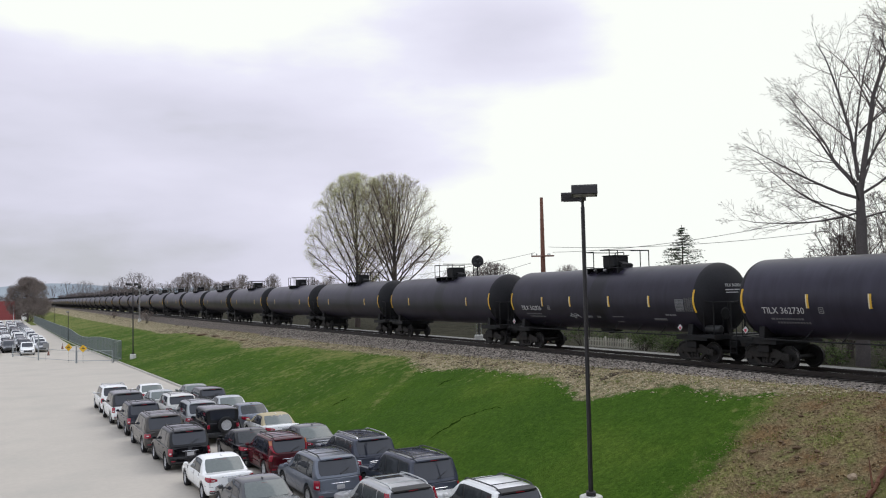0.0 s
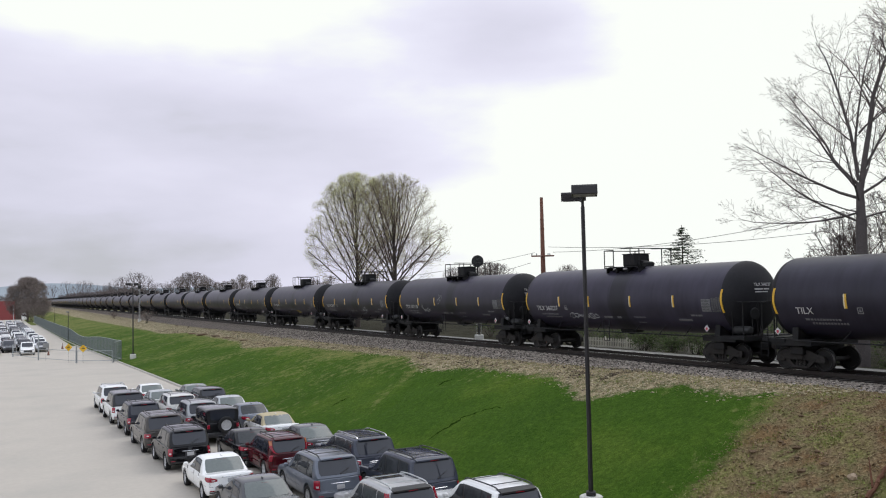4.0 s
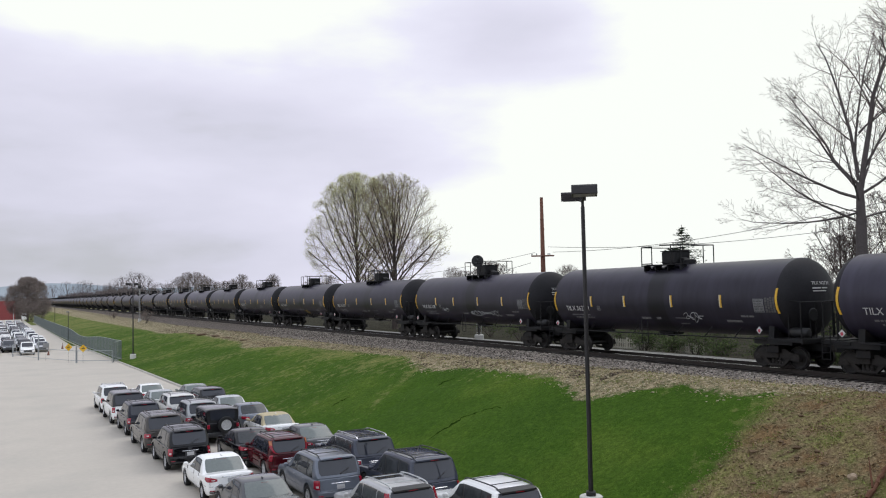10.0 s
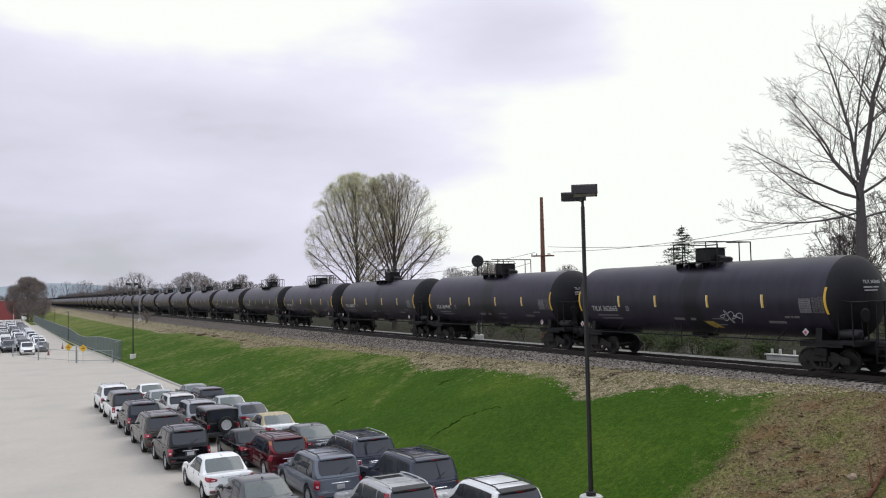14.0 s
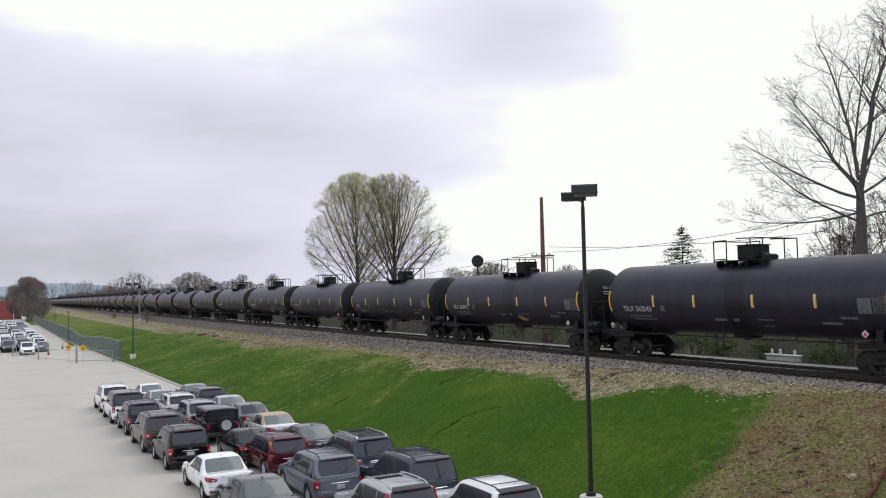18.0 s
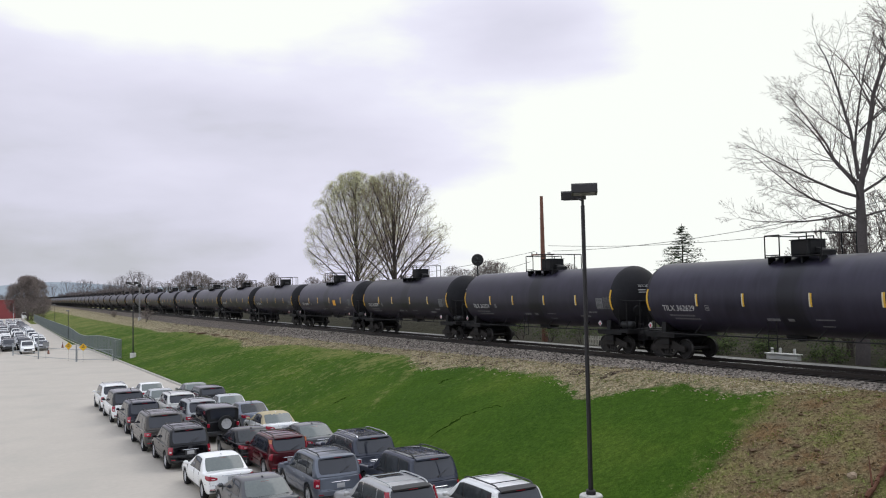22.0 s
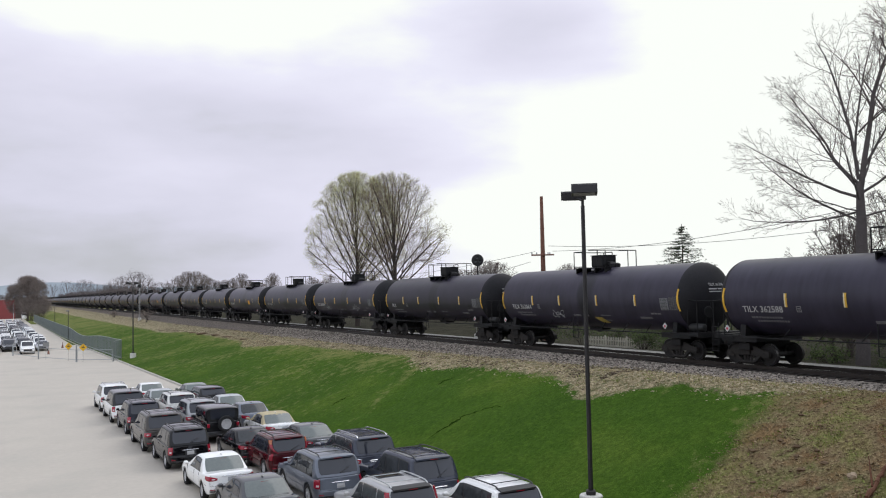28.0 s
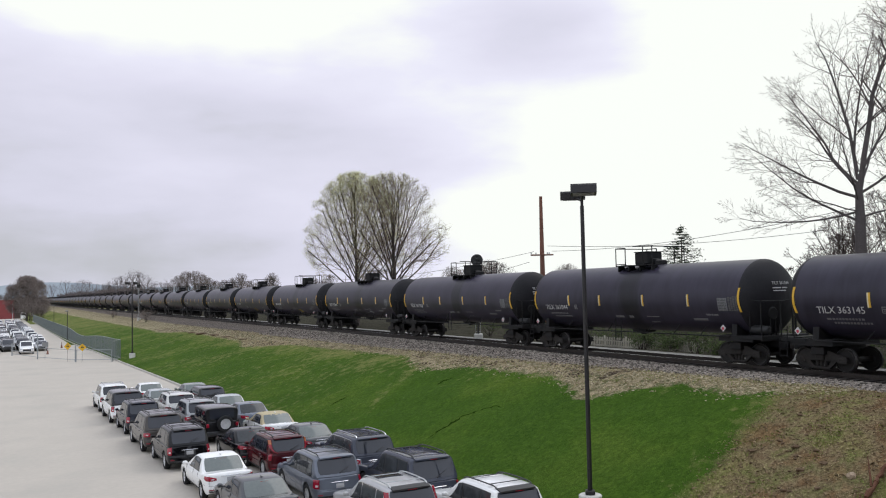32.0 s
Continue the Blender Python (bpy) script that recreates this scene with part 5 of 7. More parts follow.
    if kind == "sedan":
        boxpart("high_brake_lamp", (0, s.rr - 0.10, s.h - 0.09), (0.26, 0.05, 0.02), 0.0, lamp_red, car)
        boxpart("antenna_fin", (0, s.rr + 0.16, s.h + 0.025), (0.05, 0.16, 0.06), 0.02, color, car)
    else:
        bm = bmesh.new()
        y0, y1 = s.rb + (s.rr - s.rb) * 0.12, s.rb + (s.rr - s.rb) * 0.34
        zz = lambda y: float(np.interp(y, s.py, s.pz)) + 0.05
        tube(bm, (0.04, y0 - 0.03, zz(y0)), (0.40, y1 - 0.0, zz(y1)), 0.010, sides=5)
        tube(bm, (0.04, y0 - 0.02, zz(y0)), (0.04, y0 + 0.02, zz(y0) - 0.05), 0.025, sides=6)
        part("rear_wiper", bm, trim_black, car)
    if kind in ("suv", "large_suv"):
        grid = [[(x * s.w * 0.33, s.rr + y + 0.06 * x * x, s.h + z - 0.02 * x * x) for x in np.linspace(-1, 1, 9)] for y, z in ((-0.13, -0.035), (-0.04, -0.002), (0.10, 0.012), (0.2, 0.008))]
        bm = bmesh.new()
        skin(bm, [[Vector(p) + Vector((0, 0, 0.016)) for p in r] for r in grid], [[Vector(p) - Vector((0, 0, 0.03)) for p in r] for r in grid])
        finish(part("roof_spoiler", bm, spoiler or roof_color or color, car), 50)
        boxpart("high_brake_lamp", (0, s.rr - 0.115, s.h - 0.062), (0.30, 0.03, 0.018), 0.0, lamp_red, car)
    if rails:
        x = s.w / 2 * s.top * 0.84
        for sign in (-1, 1):
            bm = bmesh.new()
            pts = smooth_line([(s.rr + 0.10, -0.03), (s.rr + 0.22, 0.06), (s.rr + 0.6, 0.078), (s.fr - 0.7, 0.075), (s.fr - 0.25, 0.05), (s.fr - 0.12, -0.03)], 1)
            pipe(bm, [(sign * (x - 0.05 * abs(y - (s.rr + s.fr) / 2) ** 2 * 0.5), y, s.h + z) for y, z in pts], 0.022, 6)
            part("roof_rail", bm, rails, car)
        for y in (s.rr + 0.55, s.fr - 0.6):
            bm = bmesh.new()
            box(bm, 0, y, s.h + 0.074, 2 * x, 0.05, 0.022, 0.008)
            part("cross_bar", bm, rails if bars is None else bars, car)
    if sunroof:
        boxpart("sunroof", (0, s.fr - 0.5, s.h + 0.018), (s.w * 0.46, 0.62, 0.02), 0.008, car_glass, car)
    if spare:
        w = link("spare_tyre", tyre, car, "spare wheel on the tailgate", pose(0.12, -e - 0.12, 1.02, 0, 0, 90))
        link("rim", rim, w)
        boxpart("spare_mount", (0.12, -e + 0.0, 1.02), (0.3, 0.1, 0.3), 0.03, trim_black, car)
    if kind == "jeep":
        boxpart("bumper", (0, -e - 0.02, 0.55), (s.w * 0.86, 0.2, 0.2), 0.04, trim_black, car)
        for sign in (-1, 1):
            for a in s.ya:
                bm = bmesh.new()
                r_ = s.wheel + 0.09
                arch = [(a + r_ * math.cos(q), s.wheel + r_ * math.sin(q)) for q in np.linspace(0.25, math.pi - 0.25, 9)]
                arch += [(a + (r_ - 0.05) * math.cos(q), s.wheel + (r_ - 0.05) * math.sin(q)) for q in np.linspace(math.pi - 0.25, 0.25, 9)]
                prism(bm, arch, sign * (s.w / 2 - 0.16), sign * (s.w / 2 + 0.03))
                part("fender_flare", bm, trim_black, car)
    return car


white = paint("paint_white", (0.86, 0.86, 0.85))
pearl = paint("paint_pearl", (0.70, 0.69, 0.66))
silver = paint("paint_silver", (0.36, 0.37, 0.38), metal=0.5, rough=0.32)
dim_silver = paint("paint_dim_silver", (0.47, 0.47, 0.475), metal=0.25, rough=0.32)
pale_silver = paint("paint_pale_silver", (0.45, 0.47, 0.48), metal=0.4, rough=0.32)
grey = paint("paint_grey", (0.085, 0.088, 0.094), metal=0.4, rough=0.3)
dark_grey = paint("paint_dark_grey", (0.017, 0.017, 0.019), metal=0.1, rough=0.3)
bronze_grey = paint("paint_bronze_grey", (0.060, 0.053, 0.048), metal=0.1, rough=0.3)
black = paint("paint_black", (0.003, 0.003, 0.0048))
navy = paint("paint_navy", (0.004, 0.006, 0.016))
slate = paint("paint_slate", (0.05, 0.056, 0.078), metal=0.1)
steel_blue = paint("paint_steel_blue", (0.15, 0.168, 0.205), metal=0.3, rough=0.3)
red = paint("paint_red", (0.062, 0.005, 0.009))
sage = paint("paint_sage", (0.22, 0.24, 0.22), metal=0.3, rough=0.32)
tan_cloth = mat("tan_cloth", (0.46, 0.39, 0.25), 0.9, vary=0.12, scale=5.0, bump=0.3, bump_scale=80)

CARS = [
    # name, kind, paint, label, roof rear edge x and y, extras
    ("sedan", "sedan", grey, "dark grey sedan parked on the concrete", 7.62, 27.9, {}),
    ("sedan", "sedan", white, "glossy white sedan with red tail lamps", 7.35, 32.75, {}),
    ("suv", "suv", black, "black boxy SUV with roof rack", 7.13, 38.3, dict(rails=trim_black)),
    ("suv", "large_suv", bronze_grey, "dark bronze-grey SUV parked in a row", 6.90, 43.3, dict(rails=trim_black, lamps="wide")),
    ("suv", "suv", navy, "dark blue SUV with roof rack", 6.80, 49.4, dict(rails=trim_black)),
    ("suv", "large_suv", white, "white SUV with a black roof", 6.6, 54.6, dict(roof_color=dark_grey, lamps="tall", change=dict(h=1.84))),
    ("suv", "suv", white, "white SUV at the end of its row", 6.48, 60.3, dict(rails=silver)),
    ("suv", "suv", dim_silver, "silver-grey SUV with bright roof rails", 10.73, 23.0, dict(side_tint=pane_glass, rails=pale_silver, lamps="pillar", spoiler=trim_black, bright=True, sunroof=True)),
    ("suv", "suv", steel_blue, "steel-blue SUV with black roof rack", 10.50, 28.8, dict(side_tint=pane_glass, rails=trim_black)),
    ("suv", "suv", red, "dark red compact SUV with tall tail lamps", 10.35, 34.1, dict(rails=trim_black, lamps="pillar", change=dict(l=4.55, w=1.8, h=1.68))),
    ("sedan", "sedan", black, "black sedan between two SUVs", 9.97, 38.4, {}),
    ("off_roader", "jeep", dark_grey, "black boxy off-roader with spare wheel on its tailgate", 9.85, 43.8, dict(spare=True)),
    ("suv", "suv", silver, "silver SUV with dark roof rack", 9.67, 47.9, dict(rails=trim_black, lamps="wide")),
    ("suv", "suv", pearl, "white crossover with wide red tail lamps", 9.47, 53.0, dict(rails=trim_black, lamps="wide", change=dict(h=1.65))),
    ("sedan", "sedan", pale_silver, "silver-grey sedan in the middle row", 9.15, 58.2, {}),
    ("sedan", "sedan", white, "white sedan at the far end of the middle row", 9.2, 63.0, {}),
    ("suv", "suv", white, "white SUV with black roof bars", 13.40, 21.3, dict(side_tint=pane_glass, rails=trim_black, bars=trim_black, spoiler=trim_black, change=dict(h=1.70))),
    ("suv", "large_suv", slate, "large dark slate-grey SUV with black roof rack", 13.0, 26.1, dict(side_tint=pane_glass, rails=trim_black, change=dict(h=1.86))),
    ("suv", "large_suv", slate, "dark slate SUV with chrome roof rails", 13.1, 31.6, dict(side_tint=pane_glass, rails=chrome, bars=trim_black, lamps="wide", bright=True, change=dict(h=1.76))),
    ("sedan", "sedan", grey, "grey sedan beside the kerb", 12.75, 38.0, {}),
    ("convertible", "sedan", white, "white convertible with closed tan cloth roof", 12.46, 43.0, dict(roof_color=tan_cloth, change=dict(h=1.42))),
    ("sedan", "sedan", steel_blue, "blue-grey sedan beside the kerb", 12.41, 47.7, {}),
    ("sedan", "sedan", pale_silver, "silver sedan beside the kerb", 12.25, 52.1, {}),
    ("suv", "suv", dark_grey, "dark grey crossover beside the kerb", 12.03, 56.3, dict(change=dict(h=1.56))),
    ("sedan", "sedan", sage, "pale green-grey sedan beside the kerb", 11.85, 60.6, {}),
]
for name, kind, colour, label, cx, ry, extra in CARS:
    rr = (extra.get("change") or {}).get("rr", SHAPES[kind]["rr"])
    parked_car(name, kind, colour, label, pose(cx, ry - rr, 0, 0, 0, 1.2), **extra)

# the far car park: nose towards the gate
protos = []


def ci_white(cx, y):
    return abs(cx - 2.7) < 0.4 and y < 136


rf = random.Random(12)
slots = []
for ci, cx in enumerate((-6.7, -4.3, -1.9, 0.4, 2.7, 4.95)):
    y = 133.5 + (14.0, 6.0, 1.0, 9.0, 0.4, 7.0)[ci]
    while y < 300:
        slots.append((cx + rf.uniform(-0.15, 0.15) - (y - 133) * 0.012, y))
        y += rf.uniform(5.0, 5.5) if rf.random() > 0.12 else 8.0
kinds = [("suv", "suv", white, "white SUV"), ("sedan", "sedan", silver, "silver sedan"), ("suv", "suv", black, "black SUV"), ("sedan", "sedan", dark_grey, "dark grey sedan"), ("sedan", "sedan", white, "white sedan"), ("suv", "suv", grey, "grey SUV"), ("suv", "suv", pale_silver, "silver SUV")]
for i, (cx, y) in enumerate(slots):
    at = pose(cx, y, 0, 0, 0, 180 + rf.uniform(-3, 3))
    k = 0 if ci_white(cx, y) else rf.choice((0, 0, 1, 1, 2, 2, 3, 4, 5, 5, 6))
    found = [p for p in protos if p[0] == k]
    if found:
        copy_thing(found[0][1], at)
    else:
        nm, kd, col, lab = kinds[k]
        protos.append((k, parked_car(nm, kd, col, lab + " parked in the far rows behind the gate", at, simple=True, group="cars in the far car park")))


# ---- trees ----
bark = mat("bark", (0.058, 0.045, 0.038), 0.95, vary=0.3, scale=1.5, bump=0.6, bump_scale=25)
bark_grey = mat("bark_grey", (0.085, 0.073, 0.070), 0.95, vary=0.3, scale=1.5, bump=0.6, bump_scale=25)
twig_mat = mat("twig_bark", (0.115, 0.092, 0.086), 0.95, vary=0.3, scale=0.6)
twig_pale = mat("twig_pale", (0.18, 0.135, 0.105), 0.95, vary=0.25, scale=0.6)
bud_mat = island_mat("spring_buds", (0.36, 0.365, 0.17), (0.64, 0.62, 0.36))
red_bud = island_mat("red_brown_buds", (0.15, 0.12, 0.102), (0.26, 0.212, 0.182))
# far twigs and buds: paler colours that mimic distance haze
twig_haze = mat("twig_far_hazed", (0.15, 0.122, 0.113), 0.95, vary=0.25, scale=0.6)
haze_bud = island_mat("far_buds_hazed", (0.15, 0.122, 0.110), (0.235, 0.198, 0.180))
needle_mat = island_mat("spruce_needles", (0.012, 0.022, 0.010), (0.035, 0.055, 0.022))
shrub_mat = island_mat("shrub_leaves", (0.02, 0.034, 0.010), (0.085, 0.11, 0.04))


def grow(r, p, d, length, radius, level, top_level, out, tips, spread, up, crook=0.14, kids=(3, 5), ratio=(0.55, 0.8)):
    """A limb in short steps with its side branches."""
    steps = 5 if level == 0 else 4 if level < 3 else 3
    p, d = Vector(p), Vector(d).normalized()
    pts = [(p.copy(), radius)]
    for i in range(steps):
        d = (d + Vector((r.gauss(0, crook), r.gauss(0, crook), r.gauss(0, crook) + up)) * (1 if level else 0.5)).normalized()
        q = p + d * (length / steps)
        r1 = max(radius * (1 - (0.78 if level else 0.6) * (i + 1) / steps), 0.004)
        out.append((p.copy(), q.copy(), pts[-1][1], r1, level))
        pts.append((q.copy(), r1))
        p = q
    if level >= top_level:
        tips.append(p)
        return
    for k in range(r.randint(*kids)):
        t = r.uniform(0.3 if level else 0.38, 1.0) if k else 1.0
        i = min(int(t * steps), steps - 1)
        a, b = pts[i][0], pts[i + 1][0]
        axis = d.orthogonal()
        axis.rotate(Matrix.Rotation(r.uniform(0, math.tau), 3, d))
        nd = ((b - a).normalized() + axis * math.tan(spread * r.uniform(0.6, 1.2))).normalized()
        grow(r, a.lerp(b, t * steps - i), nd, length * r.uniform(*ratio), pts[i + 1][1] * (0.85 if k == 0 else 0.68), level + 1, top_level, out, tips, spread, up, crook, kids, ratio)


def limb_mesh(name, segs, material):
    v, f = [], []
    for a, b, r0, r1, lv in segs:
        n = 8 if lv == 0 else 5 if lv == 1 else 3
        q = (b - a).to_track_quat("Z", "Y")
        s = len(v)
        for c, rad in ((a, r0), (b, r1)):
            for k in range(n):
                w = k * math.tau / n
                v.append(c + q @ Vector((rad * math.cos(w), rad * math.sin(w), 0)))
        for k in range(n):
            f.append((s + k, s + (k + 1) % n, s + n + (k + 1) % n, s + n + k))
    return mesh_of(name, v, f, material, smooth=True)


def leaf_mesh(name, r, tips, per, size, spread, material):
    v, f = [], []
    for t in tips:
        for _ in range(per):
            c = t + Vector((r.gauss(0, spread), r.gauss(0, spread), r.gauss(0, spread)))
            a = Vector((r.gauss(0, 1), r.gauss(0, 1), r.gauss(0, 1))).normalized() * size * r.uniform(0.5, 1.4)
            b = a.orthogonal() * r.uniform(0.4, 0.8)
            s = len(v)
            v += [c - a, c + b * 0.7, c + a, c - b * 0.7]
            f.append((s, s + 1, s + 2, s + 3))
    return mesh_of(name, v, f, material)


def bush(label, at, stems, seed, leaves):
    """stems: (offset, direction, length, radius). leaves: (count a tip, size, scatter, material)."""
    r = random.Random(seed)
    t = thing("bush", label, "bush", at=at)
    segs, tips = [], []
    for off, d, ln, rad in stems:
        grow(r, Vector(off), d, ln, rad, 0, 3, segs, tips, 0.6, 0.03, kids=(4, 6), ratio=(0.45, 0.6))
    fine = [g if g[4] < 3 else (g[0], g[1], g[2] * 2, g[3] * 2, g[4]) for g in segs if g[4] > 1]
    link("trunk", limb_mesh("trunk", [g for g in segs if g[4] <= 1], bark), t)
    tagged(link("crown", limb_mesh("crown", fine, twig_mat), t), kind="stuff")
    n, size, sc, m = leaves
    tagged(link("foliage", leaf_mesh("foliage", r, tips, n, size, sc, m), t), kind="stuff")
    return t


def ground_at(x, y):
    return float(height(x, y))


GOLDEN = 2.39996


def bough(r, p, d, length, radius, level, top, segs, tips, plan, inside=None, sway=None):
    """A curving limb with branches set round it. plan: for each level (branches, angle, share of length, lift, crook)."""
    kids, angle, share, lift, crook = plan[min(level, len(plan) - 1)]
    n = 7 if level == 0 else 5 if level == 1 else 3
    p, d = Vector(p), Vector(d).normalized()
    sway = sway if sway is not None else Vector((r.gauss(0, 1), r.gauss(0, 1), r.gauss(0, 0.6))) * crook
    pts, dirs, rad = [p.copy()], [], [radius]
    for i in range(n):
        d = (d + sway / n + Vector((r.gauss(0, crook), r.gauss(0, crook), r.gauss(0, crook))) * 0.55 + Vector((0, 0, lift / n))).normalized()
        q = p + d * (length / n)
        if inside and not inside(q):
            break
        r1 = max(radius * (1 - 0.82 * (i + 1) / n), 0.004)
        segs.append((p.copy(), q.copy(), rad[-1], r1, level))
        pts.append(q.copy())
        dirs.append(d.copy())
        rad.append(r1)
        p = q
    m = len(pts) - 1
    if m < 1:
        return
    if level >= top:
        tips.append(p)
        return
    turn = r.uniform(0, math.tau)
    for k in range(kids):
        t = 0.22 + 0.78 * (k + r.uniform(0.1, 0.9)) / kids
        i = min(int(t * m), m - 1)
        base = pts[i].lerp(pts[i + 1], t * m - i)
        f = dirs[i]
        axis = f.orthogonal().normalized()
        axis.rotate(Matrix.Rotation(turn + k * GOLDEN + r.uniform(-0.4, 0.4), 3, f))
        w = angle * r.uniform(0.7, 1.25)
        nd = f * math.cos(w) + axis * math.sin(w)
        ln = length * share * (1.15 - 0.65 * t) * r.uniform(0.75, 1.2)
        bough(r, base, nd, ln, min(rad[i] * 0.62, radius * 0.5), level + 1, top, segs, tips, plan, inside)
    tips.append(p)


def grown_tree(name, label, at, trunk, limbs, top, seed, plan, barkm, twigm, leaves=None, inside=None, least=0.005, thin=1.0, category="tree", big_level=0, group=""):
    """trunk: (points, radii). limbs: (start, direction, length, radius, sway)."""
    r = random.Random(seed)
    t = thing(name, label, category, group=group, at=at)
    big, segs, tips = [], [], []
    for (a, ra), (b, rb) in zip(trunk, trunk[1:]):
        big.append((Vector(a), Vector(b), ra, rb, 0))
    for start, d, ln, rad, sway in limbs:
        bough(r, start, d, ln, rad, 0, top, segs, tips, plan, inside, None if sway is None else Vector(sway))
    big += [g for g in segs if g[4] <= big_level]
    fine = [(g[0], g[1], max(g[2] * thin, least), max(g[3] * thin, least), g[4] + 1) for g in segs if g[4] > big_level]
    link("trunk", limb_mesh("trunk", big, barkm), t)
    tagged(link("crown", limb_mesh("crown", fine, twigm), t), kind="stuff")
    if leaves:
        n, size, sc, m = leaves
        tagged(link("foliage", leaf_mesh("foliage", r, tips, n, size, sc, m), t), kind="stuff")
    return t


def dome(tall, wide, widest, low, ragged=0.12):
    """Whether a point lies in a domed crown."""
    def test(p):
        k = 1 + ragged * noise.noise(p * 0.45) + ragged * 0.6 * noise.noise(p * 1.3)
        if p.z > widest:
            q = 1 - ((p.z - widest) / (tall - widest)) ** 2.2
            reach = wide * math.sqrt(q) if q > 0 else 0
        else:
            reach = wide * (1 - 0.5 * (widest - p.z) / (widest - low)) if p.z > low else 0.9
        return math.hypot(p.x, p.y) < reach * k + 0.05
    return test


def broom(rs, count, tall, z0, spread_low, spread_top, radius):
    """Limbs fanning out of a leader, flat below and steep above."""
    out = []
    for k in range(count):
        t = (k + 0.5) / count
        a = k * GOLDEN + rs.uniform(-0.3, 0.3)
        z = z0 + (tall * 0.62 - z0) * t ** 1.25
        w = spread_low + (spread_top - spread_low) * t ** 0.7
        out.append(((0.05 * math.cos(a), 0.05 * math.sin(a), z), (math.sin(w) * math.cos(a), math.sin(w) * math.sin(a), math.cos(w)), tall * (0.75 - 0.12 * t), radius * (1.1 - 0.45 * t), None))
    return out


# budding pair of trees behind the track
for bx, by, seed, tall, wide, buds in ((42.0, 105.8, 31, 20.9, 6.9, 7), (43.0, 95.8, 47, 19.6, 7.2, 2)):
    rs = random.Random(seed)
    limbs = broom(rs, 34, tall, 3.6, 1.15, 0.14, 0.095)
    grown_tree("tree", "broad tree with pale green spring buds behind the track", pose(bx, by, ground_at(bx, by) - 0.1), [((0, 0, 0), 0.40), ((0.05, 0.02, 3.0), 0.33), ((0.1, 0.0, 8.0), 0.24), ((0.0, 0.1, 13.0), 0.12), ((0, 0, tall - 1.5), 0.03)], limbs, 3, seed,
               [(8, 0.58, 0.40, 0.14, 0.12), (7, 0.60, 0.46, 0.10, 0.16), (4, 0.65, 0.5, 0.05, 0.2)], bark, twig_pale, (buds, 0.055, 0.16, bud_mat), dome(tall, wide, 9.0, 5.2), 0.0078, 0.95)

# bare tree rising beside the track; to_left lies across the view, away goes from it
to_left, away = Vector((-0.586, 0.81, 0)), Vector((0.81, 0.586, 0))


def spread_limb(z, u, a, rise, length, radius, bend=0.0):
    return (tuple(to_left * 0.05 * (1 if u > 0 else -1) + Vector((0, 0, z))), tuple(to_left * u + away * a + Vector((0, 0, rise))), length, radius * 0.78, tuple(to_left * bend + Vector((0, 0, 0.08))))


limbs = [spread_limb(9.2, -0.08, 0.0, 1, 11.0, 0.19, -0.05), spread_limb(10.0, 0.06, 0.05, 1, 8.0, 0.13, 0.14), spread_limb(9.6, 0.03, 0.15, 1, 8.0, 0.10, 0.1), spread_limb(9.4, 0.74, 0.15, 0.64, 6.0, 0.10), spread_limb(9.1, 0.60, -0.2, 0.80, 5.6, 0.095),
         spread_limb(8.7, 0.97, 0.1, 0.28, 6.4, 0.10), spread_limb(7.5, 0.93, -0.15, 0.34, 6.1, 0.085), spread_limb(8.0, 1.0, 0.2, -0.16, 6.2, 0.075), spread_limb(11.4, 0.77, 0.0, 0.70, 4.8, 0.05), spread_limb(8.0, 0.9, -0.4, 0.1, 4.6, 0.05),
         spread_limb(9.8, -0.5, 0.3, 0.8, 7.0, 0.10), spread_limb(8.9, -0.9, 0.2, 0.45, 6.2, 0.09), spread_limb(9.3, -0.1, 0.9, 0.6, 6.0, 0.08), spread_limb(8.5, 0.1, -0.9, 0.5, 5.5, 0.07), spread_limb(12.0, -0.6, -0.2, 0.8, 4.6, 0.05), spread_limb(7.7, -0.9, 0.3, 0.25, 5.0, 0.07)]
grown_tree("tree", "tall bare tree with dark spreading limbs", pose(37.95, 27.45, ground_at(37.9, 27.4) - 0.1), [((-0.25, 0.1, 0), 0.38), ((-0.12, 0.02, 4.0), 0.31), ((0, 0, 7.4), 0.245), ((0, 0, 9.5), 0.165)], limbs, 3, 77,
           [(11, 0.60, 0.42, 0.10, 0.16), (7, 0.62, 0.46, 0.10, 0.2), (4, 0.65, 0.5, 0.10, 0.22)], bark_grey, twig_mat, None, None, 0.005, 0.8)
rs = random.Random(5)
grown_tree("tree", "bare tree with small brown buds beside the taller tree", pose(42.6, 26.0, ground_at(42.6, 26) - 0.1), [((0, 0, 0), 0.34), ((0, 0, 8), 0.26), ((0.1, 0, 14), 0.14), ((0, 0, 19), 0.04)], broom(rs, 20, 21.5, 6.5, 0.95, 0.2, 0.085), 3, 79,
           [(7, 0.5, 0.40, 0.2, 0.12), (5, 0.55, 0.46, 0.1, 0.16), (3, 0.6, 0.5, 0.1, 0.2)], bark_grey, twig_mat, (2, 0.05, 0.12, red_bud), dome(21.5, 4.6, 14.0, 6.0, 0.25), 0.0065, 1.0)
